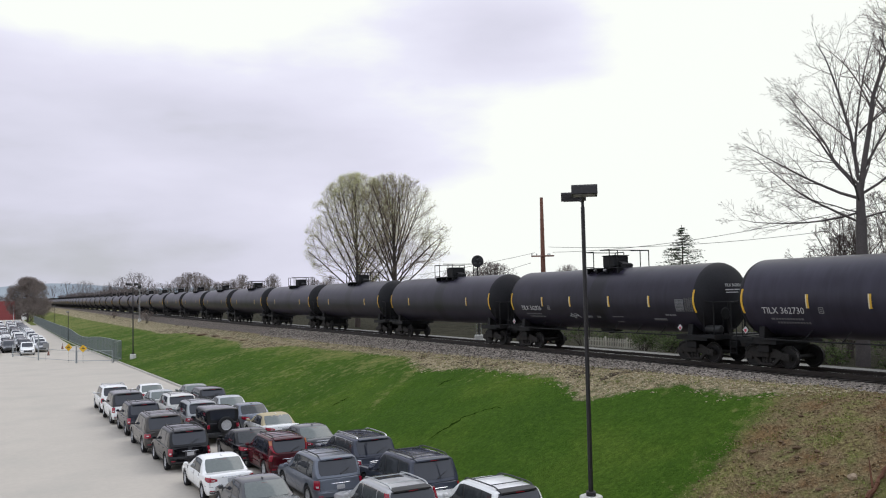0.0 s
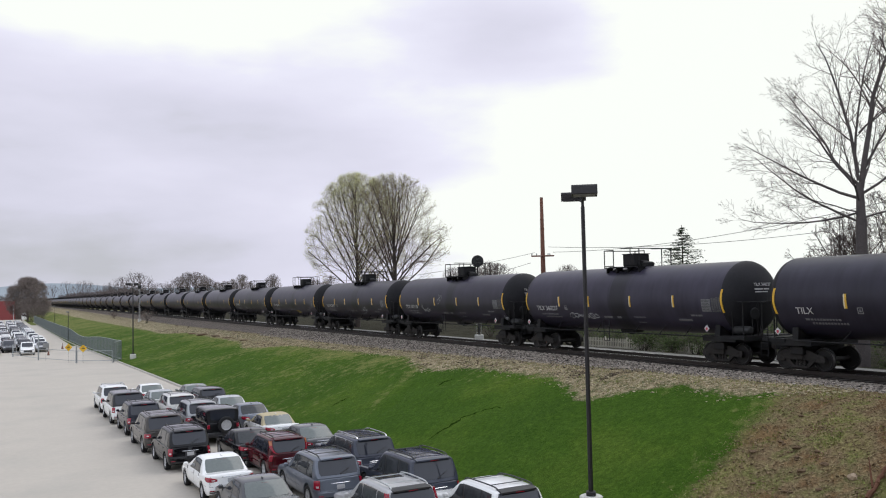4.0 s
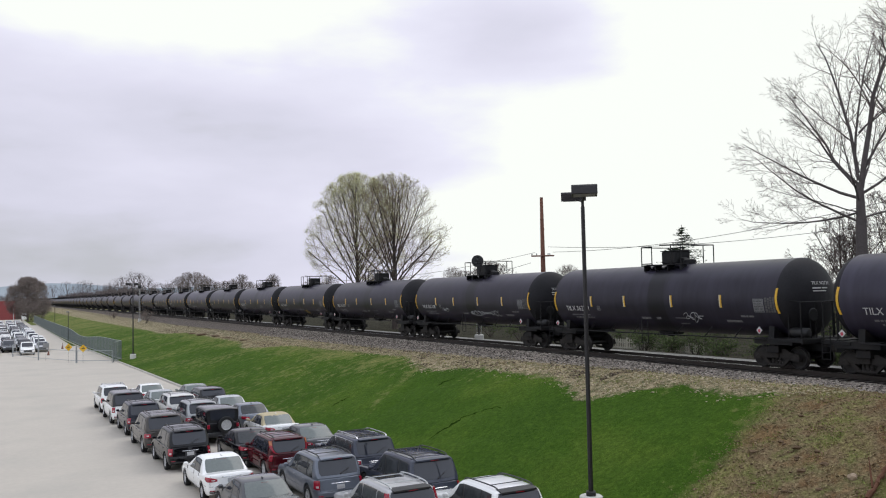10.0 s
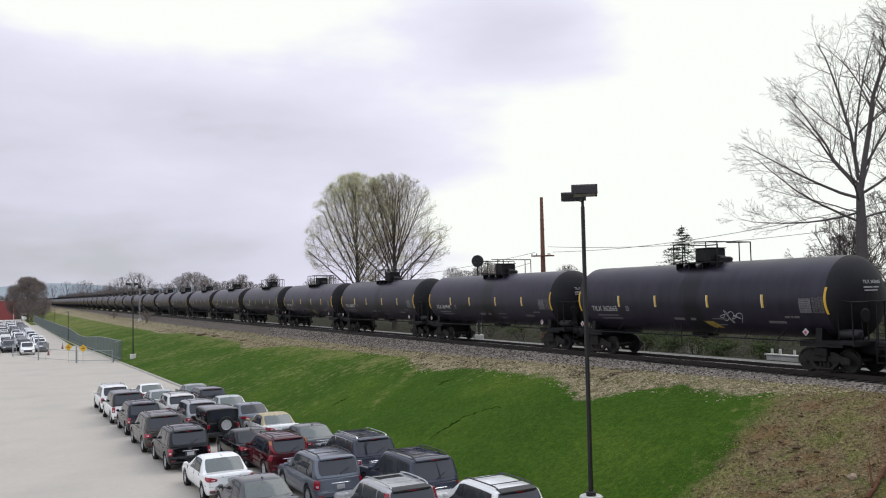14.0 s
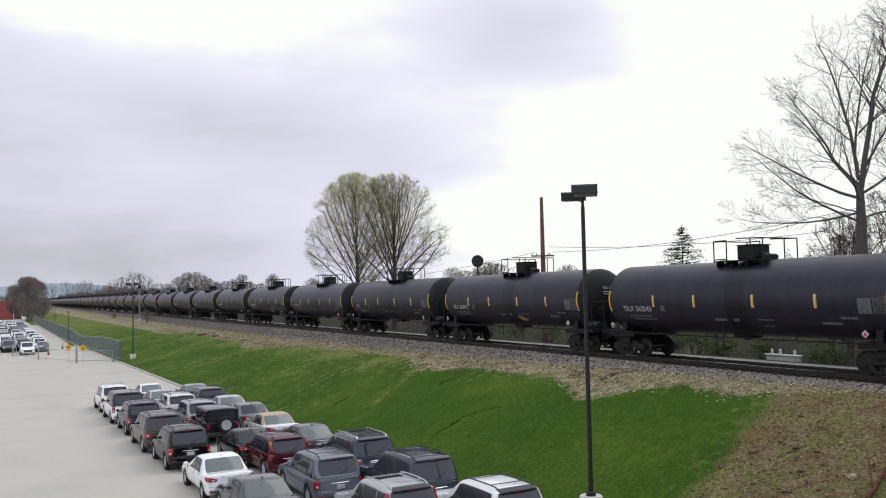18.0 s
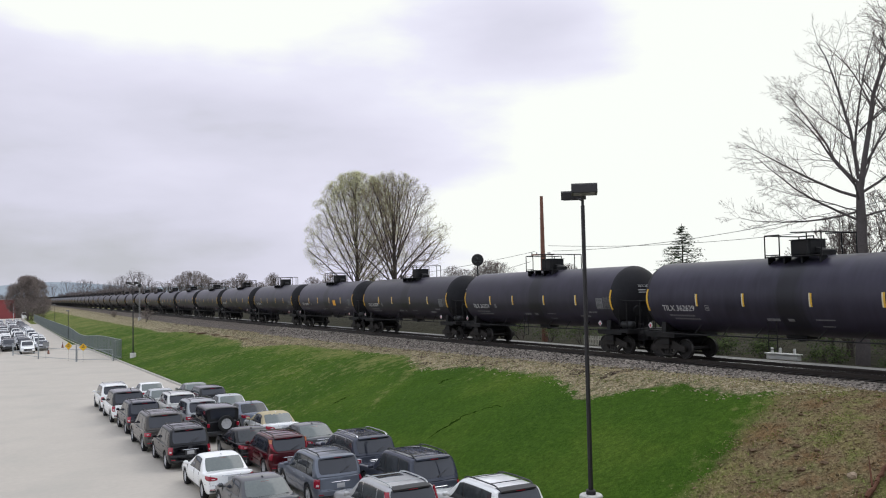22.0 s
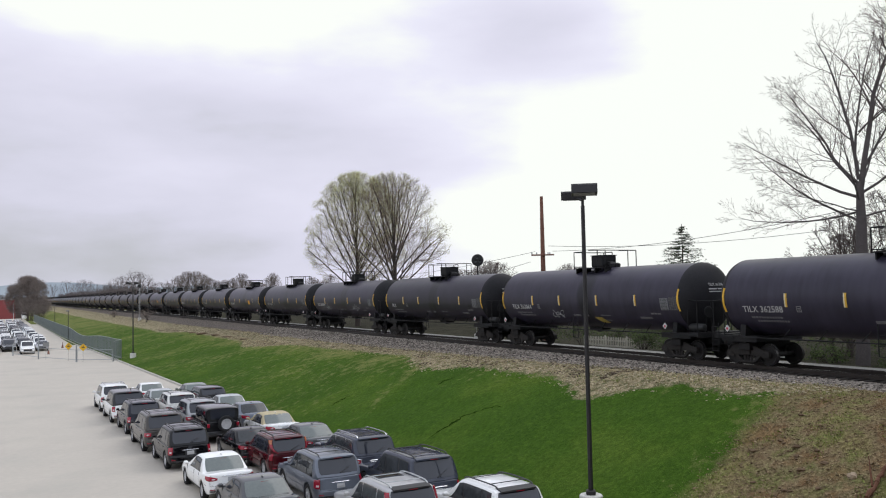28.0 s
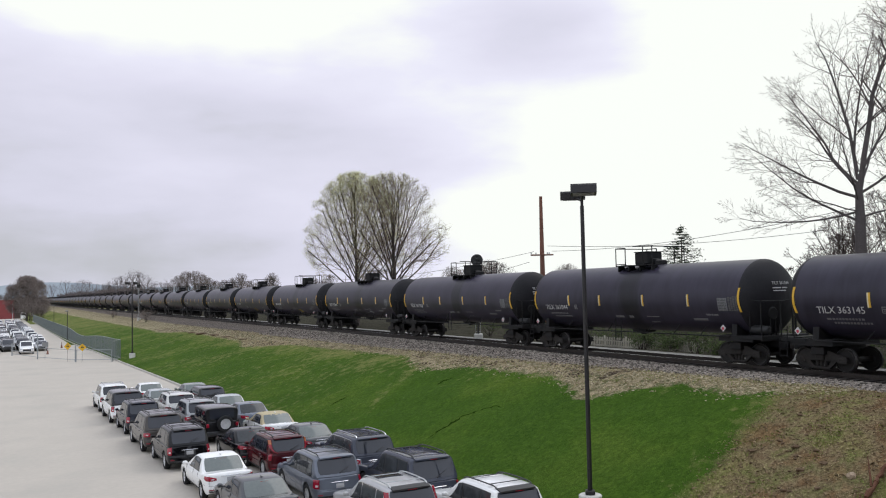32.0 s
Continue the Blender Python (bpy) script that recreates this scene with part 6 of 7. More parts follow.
# a twiggy thicket behind it
for bx, by, tall, wide, seed in ((44.1, 32.9, 8.8, 3.4, 91), (45.8, 31.0, 10.0, 4.0, 92), (46.6, 35.0, 7.6, 3.4, 93), (49.0, 38.0, 4.6, 2.4, 94)):
    rs = random.Random(seed)
    grown_tree("sapling", "thicket of bare twiggy saplings beside the track", pose(bx, by, ground_at(bx, by) - 0.1), [((0, 0, 0), 0.12), ((0, 0, tall * 0.6), 0.05)], broom(rs, 20, tall, 0.6, 1.0, 0.2, 0.05), 3, seed,
               [(6, 0.6, 0.42, 0.2, 0.14), (5, 0.6, 0.46, 0.1, 0.18), (4, 0.65, 0.5, 0.1, 0.2)], bark, twig_mat, None, dome(tall, wide, tall * 0.45, 0.3, 0.3), 0.010, 1.2)


def spruce(at, tall, seed):
    t = thing("spruce", "dark green spruce with drooping tiers", "tree", at=at)
    r = random.Random(seed)
    bm = bmesh.new()
    tube(bm, (0, 0, 0), (0, 0, tall), 0.17, 0.02, 8)
    part("trunk", bm, bark, t)
    segs, v, f = [], [], []
    z = 0.9
    while z < tall - 0.15:
        reach = (tall - z) * 0.58 + 0.12
        for k in range(r.randint(6, 8)):
            a = r.uniform(0, math.tau)
            ln = reach * r.uniform(0.65, 1.2)
            d = Vector((math.cos(a), math.sin(a), r.uniform(-0.15, 0.28)))
            p0 = Vector((0, 0, z))
            tip = p0 + d * ln
            segs.append((p0, tip, 0.025, 0.006, 2))
            for q in range(int(8 + ln * 13)):
                u = r.uniform(0.15, 1.05)
                c = p0 + d * ln * u + Vector((r.gauss(0, 0.08), r.gauss(0, 0.08), -abs(r.gauss(0, 0.09))))
                w = Vector((r.gauss(0, 1), r.gauss(0, 1), r.gauss(-0.5, 0.5))).normalized() * 0.14 * r.uniform(0.6, 1.3)
                b = w.orthogonal() * 0.28
                s = len(v)
                v += [c - w * 0.3, c + b, c + w, c - b]
                f.append((s, s + 1, s + 2, s + 3))
        z += r.uniform(0.24, 0.36)
    tagged(link("crown", limb_mesh("crown", segs, bark), t), kind="stuff")
    tagged(link("needles", mesh_of("needles", v, f, needle_mat), t), kind="stuff")
    return t


spruce(pose(60.0, 63.3, ground_at(60, 63) - 0.1), 10.8, 8)

# the big budding tree by the far car park
rs = random.Random(64)
grown_tree("tree", "large dense tree with brown spring buds", pose(7.3, 352, 0.0), [((0, 0, 0), 0.4), ((0, 0, 5), 0.3), ((0, 0, 14), 0.1)], broom(rs, 40, 16.6, 1.6, 1.35, 0.15, 0.12), 3, 64,
           [(7, 0.5, 0.42, 0.2, 0.10), (5, 0.6, 0.46, 0.1, 0.16), (3, 0.6, 0.5, 0.1, 0.2)], twig_haze, twig_haze, (12, 0.11, 0.40, haze_bud), dome(16.2, 7.6, 6.5, -2.0, 0.12), 0.022, 1.3)

for i, (bx, by, hh) in enumerate(((7.6, 346, 4.6), (11.5, 349, 5.2), (9.0, 343.5, 3.6), (12.2, 348, 3.8))):
    bush("brown leafless bush at the foot of the big tree", pose(bx, by, max(ground_at(bx, by), 0) - 0.1), [((0.3 * math.cos(k * 1.1), 0.3 * math.sin(k * 1.1), 0), (0.5 * math.cos(k * 1.1), 0.5 * math.sin(k * 1.1), 1), hh, 0.07) for k in range(6)], 150 + i, (6, 0.09, 0.4, haze_bud))

# woods beyond the line: six kinds of bare tree, repeated
WOOD_PLAN = [(6, 0.55, 0.42, 0.2, 0.12), (4, 0.6, 0.46, 0.1, 0.16)]
protos_w = []
for k in range(6):
    rs = random.Random(110 + k)
    tall, wide = 15.5 + rs.uniform(-0.5, 0.8), (5.6, 4.8, 6.4, 5.2, 6.8, 4.4)[k]
    t = grown_tree("tree", "bare leafless tree in the woods beyond the line", pose(200 + 15 * k, 620, 0), [((0, 0, 0), 0.3), ((0, 0, 4), 0.25), ((0, 0, 12), 0.06)], broom(rs, 24, tall, 3.0, 1.15, 0.15, 0.09), 2, 110 + k, WOOD_PLAN, bark_grey, twig_haze,
                   (6, 0.07, 0.22, haze_bud), dome(tall, wide, 8.0, 3.0, 0.2), 0.024, 1.3, group="woods beyond the line")
    protos_w.append(t)
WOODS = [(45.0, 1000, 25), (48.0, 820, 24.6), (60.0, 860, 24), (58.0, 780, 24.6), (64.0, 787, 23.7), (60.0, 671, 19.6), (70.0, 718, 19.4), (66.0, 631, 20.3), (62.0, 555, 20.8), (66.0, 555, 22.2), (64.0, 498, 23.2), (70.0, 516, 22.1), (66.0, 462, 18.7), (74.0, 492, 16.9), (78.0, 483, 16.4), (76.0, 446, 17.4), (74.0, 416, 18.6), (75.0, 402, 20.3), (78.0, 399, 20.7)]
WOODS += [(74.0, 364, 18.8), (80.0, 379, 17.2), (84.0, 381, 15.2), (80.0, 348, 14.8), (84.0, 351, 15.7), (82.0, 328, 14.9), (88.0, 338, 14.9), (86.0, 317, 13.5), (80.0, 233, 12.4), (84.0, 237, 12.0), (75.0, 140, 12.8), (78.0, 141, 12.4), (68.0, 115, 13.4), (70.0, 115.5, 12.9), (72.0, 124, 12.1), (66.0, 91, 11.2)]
rw = random.Random(17)
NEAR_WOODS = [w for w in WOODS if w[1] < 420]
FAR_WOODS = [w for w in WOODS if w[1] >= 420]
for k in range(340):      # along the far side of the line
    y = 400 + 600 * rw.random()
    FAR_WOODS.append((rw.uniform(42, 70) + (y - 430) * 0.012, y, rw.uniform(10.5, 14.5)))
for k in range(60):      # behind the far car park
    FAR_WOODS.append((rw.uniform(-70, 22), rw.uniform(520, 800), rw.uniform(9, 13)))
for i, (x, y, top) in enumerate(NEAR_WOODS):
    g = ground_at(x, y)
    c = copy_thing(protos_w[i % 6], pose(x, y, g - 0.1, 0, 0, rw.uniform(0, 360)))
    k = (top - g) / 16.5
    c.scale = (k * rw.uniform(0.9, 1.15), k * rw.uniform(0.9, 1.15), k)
# woods colour lightened to mimic haze over the horizon
woods_bark = island_mat("woods_twigs_hazed", (0.105, 0.088, 0.088), (0.185, 0.158, 0.155))
sv, sf = [], []
kinds_w = []
for k in range(5):
    rk = random.Random(400 + k)
    segs, tips = [], []
    wide = (5.5, 7.0, 4.6, 6.2, 5.0)[k]
    for start, d, ln, rad, sway in broom(rk, 9, 15.5, 2.0, 1.25, 0.15, 0.10):
        bough(rk, start, d, ln, rad, 1, 2, segs, tips, [(6, 0.55, 0.42, 0.2, 0.12), (5, 0.55, 0.42, 0.2, 0.12)], dome(15.5, wide, 8.0, 1.0, 0.2))
    segs = [(a, b_, r0 * 1.2 + 0.025, r1 * 1.2 + 0.025, 3) for a, b_, r0, r1, lv in segs]
    m1 = limb_mesh("w", segs, woods_bark)
    m2 = leaf_mesh("w", rk, tips, 10, 0.17, 0.55, woods_bark)
    vv, ff = [], []
    for me in (m1, m2):
        o = len(vv)
        vv += [tuple(v.co) for v in me.vertices]
        ff += [tuple(o + q for q in p.vertices) for p in me.polygons]
        bpy.data.meshes.remove(me)
    kinds_w.append((np.array(vv), ff))
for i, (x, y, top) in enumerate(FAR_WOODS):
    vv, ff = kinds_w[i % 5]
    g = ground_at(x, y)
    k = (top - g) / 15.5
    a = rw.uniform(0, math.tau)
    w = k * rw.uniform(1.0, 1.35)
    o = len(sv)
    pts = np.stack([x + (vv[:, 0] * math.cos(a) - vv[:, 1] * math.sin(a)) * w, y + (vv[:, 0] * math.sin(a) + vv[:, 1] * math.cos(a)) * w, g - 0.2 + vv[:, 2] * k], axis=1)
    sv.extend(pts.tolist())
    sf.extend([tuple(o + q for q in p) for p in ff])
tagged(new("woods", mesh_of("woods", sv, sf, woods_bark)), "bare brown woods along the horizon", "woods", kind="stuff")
for t in protos_w:
    t.matrix_basis = pose(t.location.x - 95, 430 + rw.uniform(-30, 60), ground_at(110, 430) - 0.1)

# ---- lamps, poles, signals ----
dark_metal = mat("dark_bronze_metal", (0.028, 0.026, 0.027), 0.5, 0.4, vary=0.2, scale=2.0)
lens_glass = mat("lamp_lens", (0.20, 0.20, 0.20), 0.3, vary=0.1, scale=4.0)
base_concrete = mat("base_concrete", (0.58, 0.57, 0.53), 0.9, vary=0.12, scale=2.0, bump=0.3)


def lamp_post(x, y, z0, base, top, heads, turn=0.0):
    t = thing("street_lamp", "dark metal lamp post with two box heads on a concrete base", "street lamp", group="car park lamps", at=pose(x, y, z0, 0, 0, turn))
    bm = bmesh.new()
    lathe(bm, [(-0.3, 0.0), (-0.3, 0.36), (base - 0.03, 0.36), (base, 0.33), (base, 0.0)], "Z", 20)
    part("base", bm, base_concrete, t, "round concrete base")
    bm = bmesh.new()
    box(bm, 0, 0, base + 0.07, 0.30, 0.30, 0.14, 0.03)
    part("base_cover", bm, dark_metal, t)
    bm = bmesh.new()
    tube(bm, (0, 0, base), (0, 0, top - 0.42), 0.075, 0.062, 12)
    part("pole", bm, dark_metal, t)
    bm = bmesh.new()
    box(bm, -0.005, -0.085, base + 0.75, 0.09, 0.02, 0.16, 0.005)
    part("access_cover", bm, dark_metal, t)
    bm = bmesh.new()
    tube(bm, (0, 0, top - 0.48), (0, 0, top - 0.12), 0.045, 0.05, 10)
    for hx, hy, hz, ht in heads:
        tube(bm, (0, 0, top - 0.25), (hx * 0.75, hy * 0.75, top - 0.10 + hz), 0.035, sides=8)
    part("bracket", bm, dark_metal, t)
    for hx, hy, hz, ht in heads:
        m = Matrix.Translation((hx, hy, top + hz)) @ Matrix.Rotation(radians(ht), 4, "Z") @ Matrix.Rotation(radians(-6 if hy < 0 else 6), 4, "X")
        bm = bmesh.new()
        prism(bm, [(-0.28, -0.14), (0.28, -0.14), (0.27, 0.10), (0.23, 0.15), (-0.23, 0.15), (-0.27, 0.10)], -0.40, 0.40)
        bmesh.ops.transform(bm, matrix=m, verts=bm.verts)
        h = part("lamp_head", bm, dark_metal, t)
        bm = bmesh.new()
        box(bm, 0, 0, -0.148, 0.66, 0.42, 0.014, 0.004, m)
        part("lens", bm, lens_glass, h)
    return t


lamp_post(16.3, 21.57, 0.50, 0.58, 10.08, [(0.05, -0.55, 0.03, 0), (-0.28, 0.62, -0.02, 0)], -36)
lamp_post(13.75, 108.4, 0.15, 0.72, 9.2, [(-0.45, 0.0, 0, 90), (0.45, 0.0, 0, 90)], -20)
for px_, py_, hh in ((10.15, 168.5, 5.7), (11.6, 247.0, 5.9)):
    t = thing("street_lamp", "slim dark pole with a small lamp behind the fence", "street lamp", at=pose(px_, py_, ground_at(px_, py_) - 0.1))
    bm = bmesh.new()
    tube(bm, (0, 0, 0), (0, 0, hh), 0.07, 0.05, 8)
    part("pole", bm, dark_metal, t)
    bm = bmesh.new()
    box(bm, -0.1, -0.1, hh, 0.5, 0.35, 0.22, 0.05)
    part("lamp_head", bm, lens_glass, t)

pole_wood = mat("pole_wood", (0.17, 0.075, 0.05), 0.9, vary=0.3, scale=1.0, bump=0.5, bump_scale=30, dirt=(0.09, 0.05, 0.04), dirt_amount=0.7)
wire_mat = mat("wire_black", (0.03, 0.03, 0.03), 0.6)
glass_ins = mat("insulator", (0.3, 0.32, 0.33), 0.3)


def utility_pole(x, y, z1):
    t = thing("utility_pole", "tall reddish-brown wooden pole with a crossarm", "utility pole", at=pose(x, y, ground_at(x, y) - 0.2))
    zz = z1 - ground_at(x, y) + 0.2
    bm = bmesh.new()
    tube(bm, (0, 0, 0), (0, 0, zz - 6), 0.27, 0.20, 12)
    tube(bm, (0, 0, zz - 6), (0, 0, zz), 0.20, 0.13, 12)
    part("pole", bm, pole_wood, t)
    arm_z = zz - 4.95
    bm = bmesh.new()
    box(bm, 0, 0, 0, 1.9, 0.11, 0.12, 0.01, pose(-0.15, -0.2, arm_z, 0, 0, -30))
    part("crossarm", bm, pole_wood, t)
    for q in (-0.9, -0.5, 0.45, 0.6):
        bm = bmesh.new()
        lathe(bm, [(0.0, 0.03), (0.06, 0.05), (0.12, 0.05), (0.16, 0.02), (0.17, 0.0)], "Z", 8)
        bmesh.ops.transform(bm, matrix=pose(-0.15, -0.2, arm_z + 0.06, 0, 0, -30) @ pose(q, 0, 0), verts=bm.verts)
        part("insulator", bm, glass_ins, t)
    for zb in (zz - 1.9, zz - 2.7):
        bm = bmesh.new()
        tube(bm, (-0.25, -0.05, zb), (0.25, 0.05, zb), 0.02, sides=6)
        part("bolt", bm, dark_metal, t)
    return t


utility_pole(40.0, 58.6, 15.4)


def wire(a, b, sag, r=0.016):
    bm = bmesh.new()
    a, b = Vector(a), Vector(b)
    pts = [a.lerp(b, k / 18) - Vector((0, 0, sag * 4 * (k / 18) * (1 - k / 18))) for k in range(19)]
    pipe(bm, pts, r, 4)
    return tagged(part("overhead_wire", bm, wire_mat), "thin black overhead wire", "wire", group="overhead wires")


wire((40.6, 58.0, 10.75), (44.0, 24.0, 13.0), 0.9)
wire((40.3, 58.2, 11.2), (52.0, 30.0, 12.0), 0.8)
wire((39.4, 58.9, 10.75), (40.0, 112.0, 9.6), 0.7)
wire((39.1, 59.1, 9.9), (42.0, 84.0, 8.2), 0.2)

signal_black = mat("signal_black", (0.015, 0.015, 0.016), 0.6, vary=0.2, scale=4.0)
signal_lens = mat("signal_lens", (0.05, 0.06, 0.06), 0.1, spec=0.8)
signal_grey = mat("signal_grey", (0.32, 0.32, 0.32), 0.6, 0.4, vary=0.15, scale=3.0)


def signal(x, y, top, label, facing, disc=0.45):
    g = ground_at(x, y)
    t = thing("railway_signal", label, "railway signal", at=pose(x, y, g - 0.1, 0, 0, facing))
    h = top - g + 0.1
    bm = bmesh.new()
    tube(bm, (0, 0, 0.5), (0, 0, h), 0.07, 0.06, 10)
    part("mast", bm, signal_grey if disc < 0.42 else signal_black, t)
    bm = bmesh.new()
    box(bm, 0, 0, 0.3, 0.7, 0.7, 0.7, 0.04)
    part("base", bm, base_concrete, t)
    bm = bmesh.new()
    lathe(bm, [(-0.16, 0.0), (-0.16, disc), (-0.13, disc + 0.02), (-0.10, disc), (-0.10, 0.0)], "Y", 28, (0, 0, h - disc * 0.8))
    part("target_disc", bm, signal_black, t)
    for k in range(3):
        a = math.pi / 2 + k * math.tau / 3
        cx, cz = 0.2 * math.cos(a), h - disc * 0.8 + 0.2 * math.sin(a)
        bm = bmesh.new()
        lathe(bm, [(-0.17, 0.0), (-0.17, 0.10), (-0.36, 0.115), (-0.36, 0.125), (-0.16, 0.115)], "Y", 14, (cx, 0, cz))
        hood = part("hood", bm, signal_black, t)
        bm = bmesh.new()
        lathe(bm, [(-0.18, 0.0), (-0.185, 0.09), (-0.175, 0.095)], "Y", 14, (cx, 0, cz))
        part("lens", bm, signal_lens, hood)
    bm = bmesh.new()
    box(bm, 0, 0.12, h - disc * 0.8, 0.4, 0.35, 0.5, 0.04)
    part("case", bm, signal_black, t)
    bm = bmesh.new()
    for s in (-0.2, 0.2):
        tube(bm, (s, 0.35, 0.6), (s, 0.35, h - 0.8), 0.018, sides=5)
    for k in range(int((h - 1.6) / 0.35)):
        tube(bm, (-0.2, 0.35, 0.8 + k * 0.35), (0.2, 0.35, 0.8 + k * 0.35), 0.012, sides=4)
    part("ladder", bm, signal_grey, t)
    return t


signal(33.2, 57.8, 10.35, "black round railway signal head on a mast behind the train", -28, 0.46)
signal(25.3, 189, 10.5, "railway signal mast on the near side of the line", -10, 0.40)

# ---- fence, gate, signs ----
galv = mat("galvanised_steel", (0.33, 0.35, 0.36), 0.5, 0.5, vary=0.15, scale=3.0)
slat_mat = island_mat("fence_slat", (0.12, 0.145, 0.14), (0.18, 0.205, 0.20), 0.6)
fence = thing("chain_link_fence", "grey chain-link fence with privacy slats along the kerb", "fence")
fy = np.arange(109.4, 335, 3.05)
fpts = [(float(kerb_x(y)) + (0.55 if y < 112 else 0.35), float(y)) for y in fy]


def fence_top(y):
    return 2.4 - 0.72 * math.exp(-((y - 146) / 15) ** 2)


bm0 = bmesh.new()
tube(bm0, (0, 0, 0), (0, 0, 2.5), 0.045, sides=8)
lathe(bm0, [(2.5, 0.05), (2.56, 0.03), (2.58, 0.0)], "Z", 8)
post_me = bpy.data.meshes.new("post")
bm0.to_mesh(post_me)
bm0.free()
post_me.materials.append(mat("fence_post_steel", (0.17, 0.19, 0.19), 0.6, 0.3, vary=0.2, scale=3.0))
for x, y in fpts:
    link("post", post_me, fence, at=pose(x, y, ground_at(x, y) - 0.15 - 2.4 + fence_top(y)))
link("post", post_me, fence, at=pose(11.5, 108.2, 0))
corner = [(11.5, 108.2)] + fpts
for zz in (0.25, 2.4):
    bm = bmesh.new()
    pipe(bm, [(x, y, max(ground_at(x, y), 0) + (zz if zz < 1 else fence_top(y))) for x, y in corner], 0.028, 6)
    part("rail", bm, galv, fence)
sv, sf = [], []
for (x0, y0), (x1, y1) in zip(corner, corner[1:]):
    ln = math.hypot(x1 - x0, y1 - y0)
    n = int(ln / 0.125)
    for k in range(n):
        u = (k + 0.5) / n
        x, y = x0 + (x1 - x0) * u, y0 + (y1 - y0) * u
        dx, dy = (x1 - x0) / ln * 0.023, (y1 - y0) / ln * 0.023
        g = max(ground_at(x, y), 0)
        s = len(sv)
        ft = fence_top(y) - 0.02
        sv += [(x - dx, y - dy, g + 0.1), (x + dx, y + dy, g + 0.1), (x + dx, y + dy, g + ft), (x - dx, y - dy, g + ft), (x - dx + 0.008, y - dy, g + 0.1), (x + dx + 0.008, y + dy, g + 0.1), (x + dx + 0.008, y + dy, g + ft), (x - dx + 0.008, y - dy, g + ft)]
        sf += [(s, s + 1, s + 2, s + 3), (s + 7, s + 6, s + 5, s + 4), (s, s + 4, s + 5, s + 1), (s + 3, s + 2, s + 6, s + 7), (s, s + 3, s + 7, s + 4), (s + 1, s + 5, s + 6, s + 2)]
tagged(link("slats", mesh_of("slats", sv, sf, slat_mat), fence), "grey-green privacy slats", kind="stuff")

sign_yellow = mat("sign_yellow", (0.72, 0.42, 0.02), 0.5, vary=0.08, scale=4.0)
sign_grey = mat("sign_grey", (0.22, 0.22, 0.22), 0.6)
sign_ink = mat("sign_ink", (0.03, 0.03, 0.03), 0.6)
gate_posts = [(0.9, 129.7, 1.6), (3.73, 119.6, 3.1), (7.56, 110.6, 2.0), (11.45, 108.0, 2.6)]
for i, ((x0, y0, h0), (x1, y1, h1)) in enumerate(zip(gate_posts, gate_posts[1:])):
    g = thing("pipe_gate", "closed grey steel pipe gate across the drive", "gate", group="pipe gates")
    a, b = Vector((x0, y0, 0)), Vector((x1, y1, 0))
    d = (b - a).normalized() * 0.12
    a, b = a + d, b - d
    for zz in (0.28, 1.45) if i else (0.28, 0.75):
        bm = bmesh.new()
        tube(bm, a + Vector((0, 0, zz)), b + Vector((0, 0, zz)), 0.032, sides=8)
        part("bar", bm, galv, g)
    for p in (a, b):
        bm = bmesh.new()
        tube(bm, p + Vector((0, 0, 0.0)), p + Vector((0, 0, 1.48 if i else 0.78)), 0.032, sides=8)
        part("upright", bm, galv, g)
for x, y, h in gate_posts[:3]:
    bm = bmesh.new()
    tube(bm, (0, 0, -0.1), (0, 0, h), 0.075, sides=12)
    lathe(bm, [(h, 0.08), (h + 0.05, 0.05), (h + 0.06, 0.0)], "Z", 12)
    p = part("gate_post", bm, galv)
    p.matrix_basis = pose(x, y, 0)
    tagged(p, "round grey steel gate post", "post", group="gate posts")


def sign(x, y, z, size, material, label, diamond=True, turn=0.0, stand=False):
    t = thing("road_sign", label, "sign", at=pose(x, y, 0, 0, 0, turn))
    bm = bmesh.new()
    s = size / 2 * (1.41 if diamond else 1)
    pts = [(0, z - s), (s, z), (0, z + s), (-s, z)] if diamond else [(-s, z - s * 0.8), (s, z - s * 0.8), (s, z + s * 0.8), (-s, z + s * 0.8)]
    prism(bm, pts, -0.02, 0.02, axis="Y")
    pn = part("panel", bm, material, t)
    bm = bmesh.new()
    if diamond:
        box(bm, 0, -0.024, z, 0.36, 0.006, 0.09)
        box(bm, 0, -0.024, z + 0.16, 0.2, 0.006, 0.08)
        part("marking", bm, sign_ink, pn)
    bm = bmesh.new()
    tube(bm, (0, 0.05, 0), (0, 0.05, z + 0.1), 0.012, sides=6)
    part("stake", bm, sign_ink, t)
    return t


sign(8.28, 110.0, 1.75, 0.66, sign_yellow, "yellow diamond warning sign on the gate", turn=8)
sign(6.80, 112.2, 1.85, 0.66, sign_yellow, "yellow diamond warning sign on the gate", turn=24)
sign(4.50, 117.0, 1.95, 0.72, sign_grey, "grey square sign seen from behind", diamond=False)

cone_orange = mat("cone_orange", (0.22, 0.10, 0.07), 0.6, vary=0.15, scale=5.0)
for x, y in ((5.3, 129.5), (7.9, 144.5)):
    t = thing("traffic_cone", "faded orange traffic cone on the concrete", "traffic cone", group="traffic cones", at=pose(x, y, 0))
    bm = bmesh.new()
    box(bm, 0, 0, 0.02, 0.4, 0.4, 0.04, 0.01)
    part("base", bm, trim_black, t)
    bm = bmesh.new()
    lathe(bm, [(0.04, 0.16), (0.9, 0.035), (0.91, 0.0)], "Z", 14)
    part("cone", bm, cone_orange, t)
    bm = bmesh.new()
    lathe(bm, [(0.55, 0.092), (0.70, 0.07)], "Z", 14)
    part("band", bm, plate_white, t)

